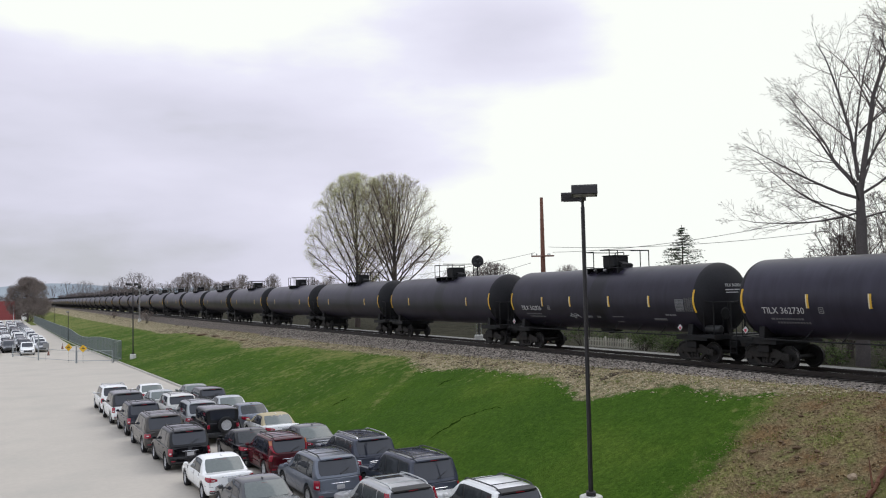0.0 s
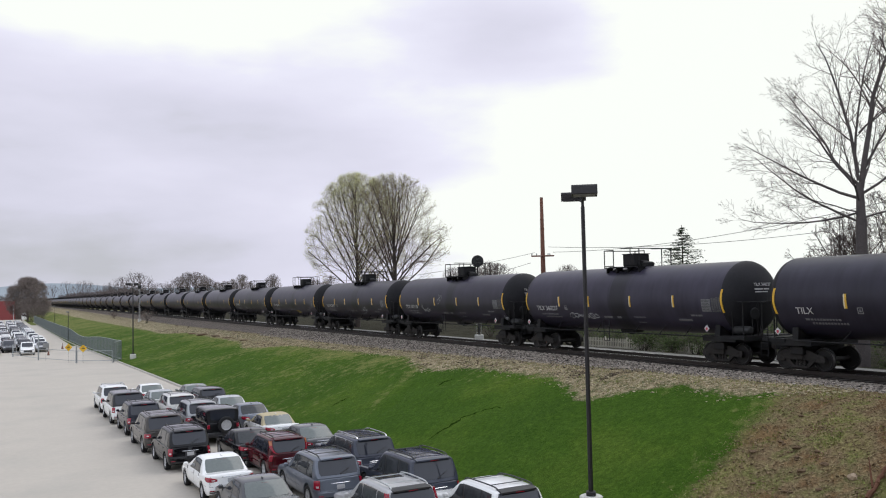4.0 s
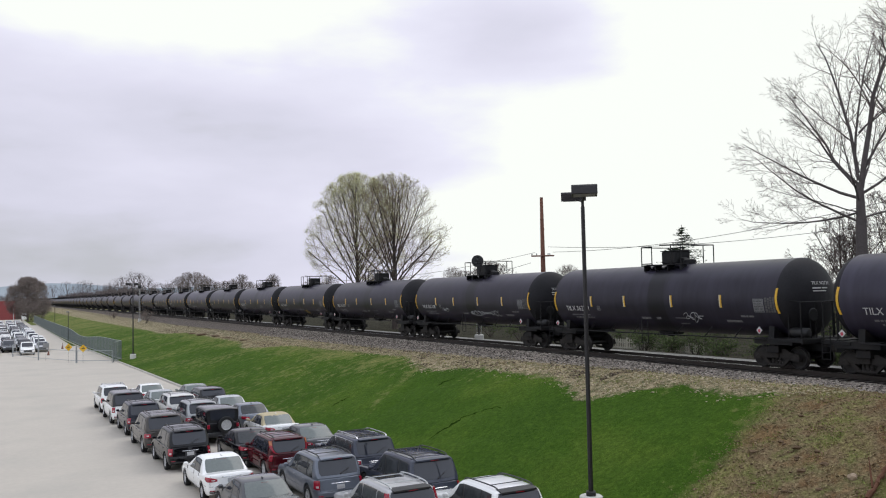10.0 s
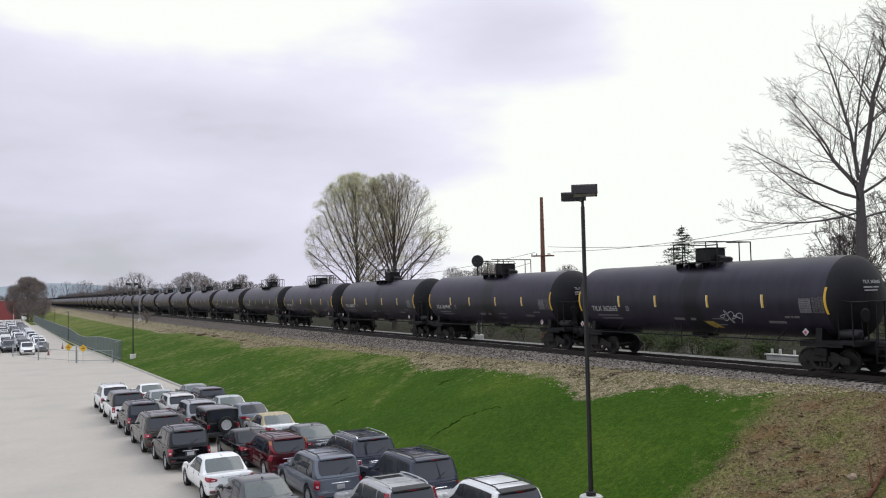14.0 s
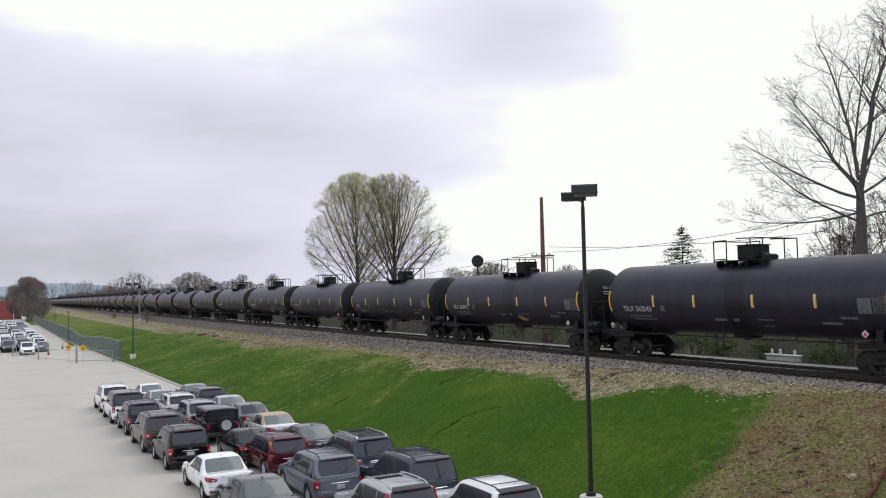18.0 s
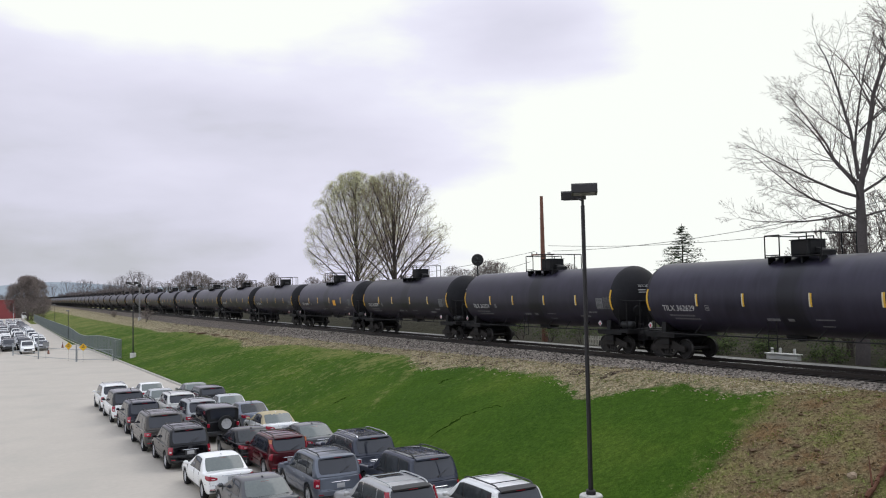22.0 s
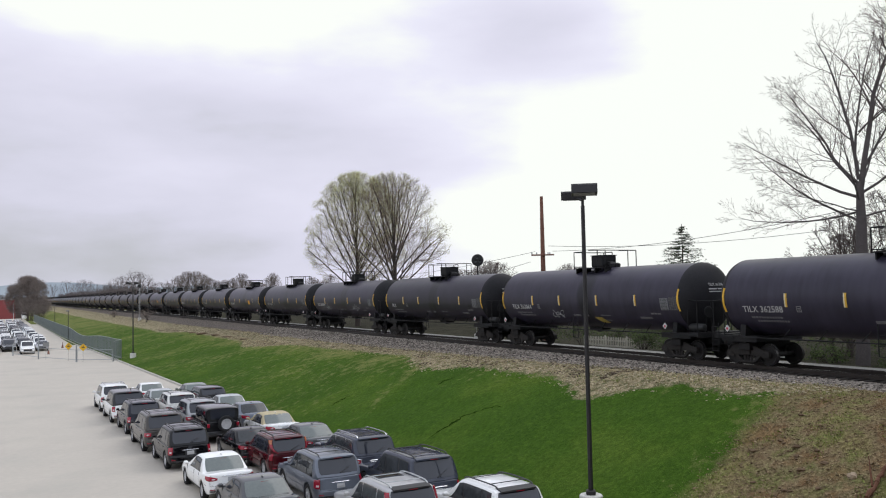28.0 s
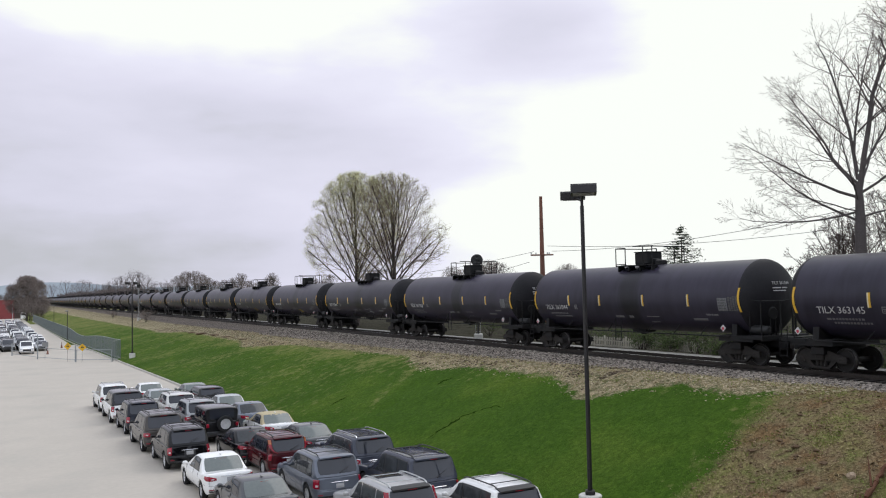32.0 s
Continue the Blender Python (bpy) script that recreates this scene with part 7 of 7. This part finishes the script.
# ---- far buildings ----
red_wall = mat("red_cladding", (0.23, 0.045, 0.045), 0.7, vary=0.12, scale=0.4)
brown_wall = mat("brown_brick", (0.10, 0.075, 0.065), 0.9, vary=0.2, scale=0.6)
roof_grey = mat("roof_grey", (0.30, 0.29, 0.28), 0.8, vary=0.15, scale=0.5)
b = thing("red_building", "low red-clad commercial building past the car park", "building", at=pose(0, 398, 0))
boxpart("wall", (-17, 14, 4.0), (41, 28, 8.0), 0.05, red_wall, b)
boxpart("side_wing", (5.2, 15, 3.9), (3.6, 26, 7.8), 0.05, brown_wall, b, "dark brown brick wing")
boxpart("parapet", (-15, 14, 8.1), (45, 28.6, 0.35), 0.05, roof_grey, b)
for x, s in ((-4, 1.2), (1.5, 0.9), (-9, 1.6), (4.6, 1.1)):
    boxpart("roof_unit", (x, 4, 8.2 + s / 2), (s * 1.3, s, s), 0.05, roof_grey, b)
boxpart("white_band", (2.9, -0.06, 3.2), (0.35, 0.1, 6.4), 0.02, plate_white, b)
t = thing("box_van", "white panel van parked beside the red building", "van", at=pose(6.6, 372, 0))
boxpart("body", (0, 0, 1.75), (2.2, 5.6, 2.6), 0.12, white, t)
boxpart("nose", (0, -3.0, 1.1), (2.0, 0.8, 1.3), 0.15, white, t)
boxpart("windscreen", (0, -2.86, 2.1), (1.8, 0.14, 0.7), 0.05, car_glass, t)
tyre, rim = wheel_meshes(0.37)
for sx in (-0.95, 0.95):
    for sy in (-2.2, 1.8):
        link("wheel", tyre, t, at=pose(sx, sy, 0.37))

# ---- beyond the track ----
lane_mat = mat("lane_gravel", (0.17, 0.165, 0.15), 0.95, vary=0.12, scale=0.8, bump=0.4, bump_scale=25)
lv, lf = [], []
for i, y in enumerate(np.arange(-40, 420, 6.0)):
    za = ground_at(34.0, y) + 0.03
    lv += [(33.6, y, za), (35.2, y, za), (35.2, y, za - 0.3), (33.6, y, za - 0.3)]
    if i:
        a = 4 * (i - 1)
        lf += [(a, a + 1, a + 5, a + 4), (a + 1, a + 2, a + 6, a + 5), (a + 3, a, a + 4, a + 7)]
tagged(new("service_lane", mesh_of("service_lane", lv, lf, lane_mat)), "pale gravel lane beyond the track", "road", kind="structure")
picket_mat = mat("picket_paint", (0.43, 0.40, 0.33), 0.8, vary=0.15, scale=3.0, random_value=0.15)
pf = thing("picket_fence", "cream wooden picket fence beyond the track", "fence")
bm = bmesh.new()
prism(bm, [(-0.045, 0.02), (0.045, 0.02), (0.045, 0.80), (0.0, 0.88), (-0.045, 0.80)], -0.011, 0.011)
pk = bpy.data.meshes.new("picket")
bmesh.ops.recalc_face_normals(bm, faces=bm.faces)
bm.to_mesh(pk)
bm.free()
pk.materials.append(picket_mat)
y = 39.0
while y < 51:
    if not 41.6 < y < 42.6:
        link("picket", pk, pf, at=pose(38.3, y, ground_at(38.3, y)))
    y += 0.19
for z in (0.25, 0.62):
    bm = bmesh.new()
    box(bm, 38.335, 45.0, ground_at(38.3, 50) + z, 0.04, 12, 0.08)
    part("rail", bm, picket_mat, pf)
for y in np.arange(39, 52, 2.4):
    bm = bmesh.new()
    box(bm, 38.4, float(y), ground_at(38.4, y) + 0.45, 0.1, 0.1, 1.0, 0.01)
    part("post", bm, picket_mat, pf)


def shrub(x, y, r, tall, seed, m, label):
    rr = random.Random(seed)
    t = thing("shrub", label, "shrub", at=pose(x, y, ground_at(x, y) - 0.05))
    segs, tips = [], []
    for k in range(9):
        a = rr.uniform(0, math.tau)
        grow(rr, Vector((0.1 * math.cos(a), 0.1 * math.sin(a), 0)), (r * math.cos(a) * 0.7, r * math.sin(a) * 0.7, tall), tall * 0.6, 0.03, 1, 3, segs, tips, 0.6, 0.02, 0.15, (4, 5))
    tagged(link("branchwork", limb_mesh("branchwork", segs, bark), t), kind="stuff")
    tagged(link("foliage", leaf_mesh("foliage", rr, tips, 5, 0.07, 0.12, m), t), kind="stuff")
    return t


for i, (x, y, r, h) in enumerate(((37.5, 43.5, 0.9, 1.2), (37.7, 41.0, 1.0, 1.1), (37.4, 38.6, 1.1, 1.3), (37.7, 36.6, 1.0, 1.0), (38.9, 34.6, 1.1, 1.0), (37.8, 29.5, 1.3, 1.1), (41.5, 70, 1.4, 2.0), (38.0, 25.5, 1.2, 1.0), (40, 35, 1.5, 2.2), (40.5, 31, 1.6, 2.4), (40.2, 27.0, 1.6, 2.2), (39.4, 46.0, 1.4, 1.8), (39.5, 49.5, 1.4, 1.7), (39.6, 53.0, 1.5, 1.8), (39.4, 57.0, 1.4, 1.6), (39.5, 61.5, 1.5, 1.8), (39.8, 39.5, 1.5, 2.0), (39.6, 42.8, 1.4, 1.9), (39.9, 23.5, 1.5, 2.0))):
    shrub(x, y, r, h, 300 + i, shrub_mat, "low green shrub by the fence beyond the track")
shrub(25.2, 178, 1.2, 2.2, 330, red_bud, "bare brown bush on the bank")
shrub(24.8, 232, 1.2, 1.5, 331, red_bud, "bare brown bush on the bank")

garden_wall = thing("garden_wall", "low pale concrete garden wall with short white posts", "garden wall", at=pose(38.0, 32.6, ground_at(38, 32.6) - 0.05))
boxpart("wall", (0, 0, 0.26), (0.35, 2.1, 0.52), 0.03, base_concrete, garden_wall)
boxpart("coping", (0, 0, 0.55), (0.45, 2.25, 0.07), 0.015, base_concrete, garden_wall)
for py_ in (-0.75, 0.2, 0.75):
    boxpart("post", (0, py_, 0.72), (0.12, 0.12, 0.30), 0.015, base_concrete, garden_wall)

# dark strips painted for the shade inside washed-out gullies in the turf
gully_shade = mat("gully_shade", (0.017, 0.036, 0.006), 1.0, vary=0.4, scale=3.0, bump=0.6, spec=0.0)
for pts in (((20.3, 33.5), (19.6, 34.2), (19.0, 34.75), (18.2, 34.6), (17.1, 34.5)), ((18.3, 47.6), (17.7, 47.5), (17.0, 47.3)), ((21.9, 41.0), (21.3, 41.3), (20.8, 41.1))):
    rg = random.Random(int(pts[0][1] * 10))
    bm = bmesh.new()
    prev, n = None, 26
    for i in range(n + 1):
        u = i / n * (len(pts) - 1)
        k = min(int(u), len(pts) - 2)
        x = pts[k][0] + (pts[k + 1][0] - pts[k][0]) * (u - k)
        y = pts[k][1] + (pts[k + 1][1] - pts[k][1]) * (u - k) + rg.uniform(-0.11, 0.11)
        w = (0.012 + 0.075 * math.sin(math.pi * i / n)) * rg.choice((0.12, 0.3, 0.6, 1.0, 1.5))
        row = [bm.verts.new((x, y + o * w, ground_at(x, y + o * w) + h)) for o, h in ((-1.2, -0.02), (-0.9, 0.014), (0.0, 0.008), (0.9, 0.012), (1.2, -0.02))]
        if prev:
            for q in range(4):
                bm.faces.new((prev[q], prev[q + 1], row[q + 1], row[q]))
        prev = row
    tagged(part("gully", bm, gully_shade), "dark strip for the shade in a washed-out gully of the grass bank", "gully", kind="structure")

# ---- things lying on the bank ----
def boulder(x, y, r, seed, material, label, name="rock", sy=1.0, sz=0.7, sink=0.3):
    rr = random.Random(seed)
    bm = bmesh.new()
    bmesh.ops.create_icosphere(bm, subdivisions=2, radius=r)
    for v in bm.verts:
        k = 1 + 0.30 * noise.noise(v.co * (1.6 / r) + Vector((seed, 0, 0))) + 0.34 * noise.noise(v.co * (4.2 / r) + Vector((0, seed, 0)))
        v.co = Vector((v.co.x * k, v.co.y * k * sy, v.co.z * k * sz))
    ob = part(name, bm, material)
    ob.matrix_basis = pose(x, y, ground_at(x, y) + r * sz * (0.5 - sink), 0, 0, rr.uniform(0, 360))
    return tagged(ob, label, "rock")


rock_pale = mat("rock_pale", (0.34, 0.26, 0.18), 0.9, vary=0.2, scale=4.0, bump=0.5)
rock_brown = mat("rock_brown", (0.125, 0.086, 0.055), 0.95, spec=0.05, vary=0.3, scale=4.0, bump=0.6)
boulder(20.25, 15.25, 0.16, 3, rock_pale, "pale tan rock lying on the dirt bank", sy=0.7)
for i, (x, y, r) in enumerate(((20.5, 18.9, 0.11), (21.0, 17.65, 0.12), (21.2, 18.4, 0.10), (20.6, 16.4, 0.11), (19.3, 17.8, 0.08), (22.6, 18.8, 0.09), (19.6, 15.8, 0.09))):
    boulder(x, y, r, 20 + i, rock_brown, "brown clod of earth on the bank", sy=1.4, sz=0.42)
rc = random.Random(71)
for i in range(18):
    u = rc.uniform(0, 1)
    boulder(19.0 + 3.6 * u + rc.gauss(0, 0.35), 16.0 + 2.6 * u + rc.gauss(0, 0.35), rc.uniform(0.04, 0.10), 200 + i, rock_brown, "dark clod of earth and roots on the bank", name="clod", sy=rc.uniform(0.6, 1.6), sz=rc.uniform(0.3, 0.6))
for i, (x, y, r) in enumerate(((24.0, 118, 0.9), (24.4, 111, 0.6), (24.3, 104, 0.5), (24.2, 96, 0.45), (23.9, 124, 0.55))):
    boulder(x, y, r, 40 + i, rock_brown, "dark clump of debris below the ballast", sy=1.7, sz=0.18)
old_wood = mat("rotten_wood", (0.12, 0.050, 0.026), 0.95, vary=0.35, scale=3.0, bump=0.8, bump_scale=30)
log = thing("log", "rotten reddish-brown log on the dirt bank", "log")
bm = bmesh.new()
rl = random.Random(9)
p0 = Vector((19.55, 14.35, ground_at(19.55, 14.35) + 0.10))
for k in range(7):
    p1 = p0 + Vector((0.18, 0.05 + rl.uniform(-0.07, 0.07), 0.10 + rl.uniform(-0.05, 0.05)))
    tube(bm, p0, p1, 0.07 - 0.004 * k + rl.uniform(-0.02, 0.02), 0.07 - 0.005 * k + rl.uniform(-0.02, 0.02), 7)
    p0 = p1
part("trunk", bm, old_wood, log)
bm = bmesh.new()
tube(bm, (20.0, 14.5, ground_at(20, 14.5) + 0.1), (20.45, 14.9, ground_at(20.3, 14.7) + 0.6), 0.035, 0.012, 7)
part("broken_branch", bm, old_wood, log)

# ---- turf, straw and weeds, uncountable ----
def blades(name, label, category, material, count, area, tall, seed, keep, width=0.012, lean=0.5, bias=1.4):
    r = np.random.RandomState(seed)
    px, py = r.uniform(area[0], area[1], count), area[2] + (area[3] - area[2]) * r.uniform(0, 1, count) ** bias
    ok = keep(px, py, r)
    px, py = px[ok], py[ok]
    c = len(px)
    pz = height(px, py) - 0.01
    h = r.uniform(tall[0], tall[1], c)
    a, a2 = r.uniform(0, math.tau, c), r.uniform(0, math.tau, c)
    w = width * r.uniform(0.7, 1.5, c)
    lx, ly = np.cos(a2) * h * lean * r.uniform(0, 1, c), np.sin(a2) * h * lean * r.uniform(0, 1, c)
    wx, wy = np.cos(a) * w, np.sin(a) * w
    v = np.stack([np.stack([px - wx, py - wy, pz], -1), np.stack([px + wx, py + wy, pz], -1), np.stack([px + lx, py + ly, pz + h], -1)], axis=1).reshape(-1, 3)
    f = np.arange(3 * c).reshape(-1, 3)
    return tagged(new(name, mesh_of(name, v, f.tolist(), material)), label, category, kind="stuff")


def edge_of(y):
    return np.interp(y, [10, 19, 22.5, 25.7, 29, 33.3, 40.7, 46.3, 52, 60, 68, 77, 86.6, 95, 107, 128, 137.5, 150, 250, 400], [24.8, 24.6, 23.4, 23.9, 21.6, 23.3, 23.4, 22.3, 24.2, 24.3, 24.2, 24.2, 21.7, 23.5, 23.6, 23.8, 21.6, 22.0, 20.5, 19.0])


def on_turf(x, y, r):
    return (x > kerb_x(y) + 0.3) & (x < edge_of(y) + r.normal(0, 0.35, len(x))) & (y > 20.3 - (23.5 - x) * 0.22 + r.normal(0, 0.5, len(x)))


def on_turf_edge(x, y, r):
    near_edge = (np.abs(x - edge_of(y)) < 0.7) | (np.abs(y - 20.3 + (23.5 - x) * 0.22) < 0.9) | (np.abs(x - kerb_x(y) - 0.4) < 0.25)
    return on_turf(x, y, r) & near_edge


def on_straw(x, y, r):
    return (x > edge_of(y) + r.normal(0, 0.4, len(x))) & (x < 26.1) & (y > 19)


def on_dirt(x, y, r):
    return (y < 20.4 - (23.5 - x) * 0.22 + r.normal(0, 0.4, len(x))) & (x < 25.8)


grass_blade = island_mat("grass_blade", (0.08, 0.17, 0.015), (0.17, 0.29, 0.04))
straw_blade = island_mat("straw_blade", (0.19, 0.14, 0.07), (0.48, 0.40, 0.23))
weed_blade = island_mat("weed_blade", (0.12, 0.17, 0.03), (0.30, 0.33, 0.10))
litter_mat = island_mat("leaf_litter", (0.08, 0.054, 0.032), (0.32, 0.245, 0.145))
blades("grass", "short green spring grass on the bank", "grass", grass_blade, 14000, (14, 24.8, 14, 70), (0.02, 0.06), 51, on_turf_edge, 0.013, 1.8)
blades("dry_grass", "dry straw along the edge of the ballast", "dry grass", straw_blade, 26000, (21.5, 26.2, 18, 110), (0.03, 0.10), 52, on_straw, 0.02, 3.0)
blades("dry_grass", "dry grass and stalks on the dirt bank", "dry grass", straw_blade, 30000, (16, 25.8, 9, 21), (0.02, 0.06), 53, on_dirt, 0.012, 2.6, 1.0)
blades("weeds", "green weeds on the dirt bank", "weeds", weed_blade, 34000, (16, 25.8, 9, 21), (0.02, 0.07), 54, lambda x, y, r: on_dirt(x, y, r) & (wobble(x, y, 3.4, 60) > 0.06), 0.015, 1.8, 1.0)
scatter("leaf_litter", "brown leaf litter and crumbs of earth on the bank", "leaf litter", litter_mat, 22000, (15.5, 25.8, 9, 21.5), (0.012, 0.042), 55, 0.45, 0.15, keep=on_dirt)
scatter("clods", "clods of brown earth and matted leaves on the bank", "clods", island_mat("clod_earth", (0.085, 0.058, 0.036), (0.26, 0.19, 0.11)), 1500, (17, 25.8, 9, 20.5), (0.03, 0.062), 57, 0.6, 0.2, keep=on_dirt)

def on_shoulder(x, y, r):
    """Below the ballast, in loose drifts."""
    return (x > edge_of(y) + 0.2 + r.normal(0, 0.3, len(x))) & (wobble(x, y * 0.6, 3.0, 81) > 0.0)


scatter("debris", "dark brown lumps of earth and old ballast on the shoulder of the bank", "debris", island_mat("shoulder_debris", (0.035, 0.026, 0.020), (0.19, 0.145, 0.105)), 9000, (22.0, 26.0, 30, 150), (0.035, 0.085), 58, 0.6, 0.25, keep=on_shoulder)
scatter("clods", "pale tufts and clods in the straw below the ballast", "clods", island_mat("pale_clods", (0.16, 0.14, 0.075), (0.52, 0.45, 0.31)), 5000, (21.6, 25.9, 19, 60), (0.03, 0.08), 59, 0.5, 0.2, keep=on_straw)
blades("weeds", "green tufts in the straw at the edge of the turf", "weeds", weed_blade, 14000, (21.5, 25.8, 19, 60), (0.03, 0.09), 60, lambda x, y, r: on_straw(x, y, r) & (wobble(x, y, 1.5, 62) > 0.22), 0.018, 1.6)

# ---- unseen building added behind the viewpoint to darken reflections ----
garage_wall = mat("garage_concrete", (0.30, 0.29, 0.27), 0.9, vary=0.12, scale=0.4, bump=0.2)
bm = bmesh.new()
for k in range(5):           # parapet bands with open decks between them
    box(bm, 8, -2.0, 0.55 + 3.1 * k, 150, 0.3, 1.1)
for k in range(17):
    box(bm, -62 + 9 * k, -4.4, 6.7, 0.6, 0.5, 13.4)
box(bm, 8, -22, 6.9, 150, 0.4, 13.8)
for k in range(4):
    box(bm, 8, -12, 3.0 + 3.1 * k, 149, 19, 0.25)
tagged(part("wall_garage", bm, garage_wall), "unseen concrete parking garage with open decks, added to darken reflections", "building", kind="structure")

# ---- far hills ----
# backdrop strip glows on its own, with distance haze put into its colour
haze = bpy.data.materials.new("hills_haze_glow")
haze.use_nodes = True
hn, hl = haze.node_tree.nodes, haze.node_tree.links
hn.clear()
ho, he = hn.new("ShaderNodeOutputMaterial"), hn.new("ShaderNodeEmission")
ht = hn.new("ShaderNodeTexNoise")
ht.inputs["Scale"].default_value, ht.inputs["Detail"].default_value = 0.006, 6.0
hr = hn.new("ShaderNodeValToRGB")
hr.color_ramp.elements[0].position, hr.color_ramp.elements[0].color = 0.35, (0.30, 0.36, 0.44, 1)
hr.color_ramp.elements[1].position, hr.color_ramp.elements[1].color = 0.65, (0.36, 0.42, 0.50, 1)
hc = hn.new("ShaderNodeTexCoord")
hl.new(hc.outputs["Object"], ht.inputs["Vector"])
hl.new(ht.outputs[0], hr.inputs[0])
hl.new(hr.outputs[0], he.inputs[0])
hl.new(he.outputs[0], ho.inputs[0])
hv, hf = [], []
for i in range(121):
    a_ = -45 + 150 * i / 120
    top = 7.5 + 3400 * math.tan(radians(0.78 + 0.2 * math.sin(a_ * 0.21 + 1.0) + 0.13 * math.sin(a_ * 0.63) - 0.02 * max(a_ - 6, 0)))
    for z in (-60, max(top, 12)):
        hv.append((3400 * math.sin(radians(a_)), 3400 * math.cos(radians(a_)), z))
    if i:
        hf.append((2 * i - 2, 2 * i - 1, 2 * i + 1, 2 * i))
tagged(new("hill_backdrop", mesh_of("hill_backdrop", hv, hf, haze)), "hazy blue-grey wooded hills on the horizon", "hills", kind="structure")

# ---- clouds ----
def cloud_material():
    m = bpy.data.materials.new("cloud_glow")
    m.use_nodes = True
    n, l = m.node_tree.nodes, m.node_tree.links
    n.clear()
    out = n.new("ShaderNodeOutputMaterial")
    em = n.new("ShaderNodeEmission")
    l.new(em.outputs[0], out.inputs[0])
    co = n.new("ShaderNodeTexCoord")
    sep = n.new("ShaderNodeSeparateXYZ")
    l.new(co.outputs["Object"], sep.inputs[0])

    def math_node(op, a, b=None, c=None):
        x = n.new("ShaderNodeMath")
        x.operation = op
        for i, s in enumerate((a, b, c)):
            if s is None:
                continue
            if isinstance(s, (int, float)):
                x.inputs[i].default_value = s
            else:
                l.new(s, x.inputs[i])
        return x.outputs[0]

    az = math_node("MULTIPLY", math_node("ARCTAN2", sep.outputs[0], sep.outputs[1]), 57.2958)
    flat = math_node("SQRT", math_node("ADD", math_node("MULTIPLY", sep.outputs[0], sep.outputs[0]), math_node("MULTIPLY", sep.outputs[1], sep.outputs[1])))
    el = math_node("MULTIPLY", math_node("ARCTAN2", sep.outputs[2], flat), 57.2958)
    cv = n.new("ShaderNodeCombineXYZ")
    l.new(math_node("MULTIPLY", az, 0.055), cv.inputs[0])
    l.new(math_node("MULTIPLY", el, 0.16), cv.inputs[1])

    def noise_tex(scale, detail, seed):
        sh = n.new("ShaderNodeVectorMath")
        sh.operation = "ADD"
        sh.inputs[1].default_value = (seed, seed * 0.7, seed * 0.3)
        l.new(cv.outputs[0], sh.inputs[0])
        t = n.new("ShaderNodeTexNoise")
        t.inputs["Scale"].default_value, t.inputs["Detail"].default_value, t.inputs["Roughness"].default_value = scale, detail, 0.5
        l.new(sh.outputs[0], t.inputs["Vector"])
        return t.outputs[0]

    broad, fine = noise_tex(1.0, 4.0, 3.1), noise_tex(2.6, 8.0, 8.4)

    def blob(a0, e0, sa, se, amount):
        x = math_node("DIVIDE", math_node("SUBTRACT", az, a0), sa)
        y = math_node("DIVIDE", math_node("SUBTRACT", el, e0), se)
        q = math_node("ADD", math_node("MULTIPLY", x, x), math_node("MULTIPLY", y, y))
        return math_node("MULTIPLY", math_node("EXPONENT", math_node("MULTIPLY", q, -1.0)), amount)

    # thickness of the cloud: thick to the west, thin and glaring to the east
    thick = math_node("MULTIPLY_ADD", az, -0.0165, 0.72)
    for b_ in ((33, 17.5, 6.5, 3.2, 0.58), (16, 11.0, 10, 2.6, 0.34), (24, 8.5, 6, 1.8, 0.22), (6, 18.6, 15, 4.0, -0.64), (9, 8.6, 11, 1.0, -0.10), (5, 14, 9, 2.2, 0.10), (2, 2.5, 16, 3.0, 0.30), (20, 3.0, 10, 2.5, 0.14), (33, 5.0, 7, 5.0, -0.26)):
        thick = math_node("ADD", thick, blob(*b_))
    thick = math_node("ADD", thick, math_node("MULTIPLY_ADD", broad, 0.42, -0.21))
    thick = math_node("ADD", thick, math_node("MULTIPLY_ADD", fine, 0.44, -0.22))
    ramp = n.new("ShaderNodeValToRGB")
    l.new(thick, ramp.inputs[0])
    el_ = ramp.color_ramp.elements
    el_[0].position, el_[0].color = 0.16, (0.97, 1.0, 0.96, 1)
    el_[1].position, el_[1].color = 1.0, (0.54, 0.55, 0.60, 1)
    for pos, c in ((0.34, (0.83, 0.83, 0.96)), (0.56, (0.755, 0.75, 0.885)), (0.78, (0.68, 0.68, 0.80))):
        e = el_.new(pos)
        e.color = (*c, 1)
    l.new(ramp.outputs[0], em.inputs[0])
    em.inputs[1].default_value = 1.0
    return m


cv_, cf_ = [], []
az_n, el_n = 60, 16
for j in range(el_n + 1):
    e_ = radians(-1.5 + 41.0 * j / el_n)
    for i in range(az_n + 1):
        a_ = radians(-45 + 150 * i / az_n)
        cv_.append((3900 * math.sin(a_) * math.cos(e_), 3900 * math.cos(a_) * math.cos(e_), 3900 * math.sin(e_)))
for j in range(el_n):
    for i in range(az_n):
        a = j * (az_n + 1) + i
        cf_.append((a, a + az_n + 1, a + az_n + 2, a + 1))
cloud_backdrop = tagged(new("cloud_backdrop", mesh_of("cloud_backdrop", cv_, cf_, cloud_material(), smooth=True)), "overcast sky with grey and white clouds", "sky", kind="structure")


def move_clouds():
    walk(cloud_backdrop, [(t, pose(0, 0, 0, 0, 0, 1.1 - 2.2 * t / 32)) for t in (0, 16, 32)])


def motions():
    move_train()
    move_clouds()


motions()
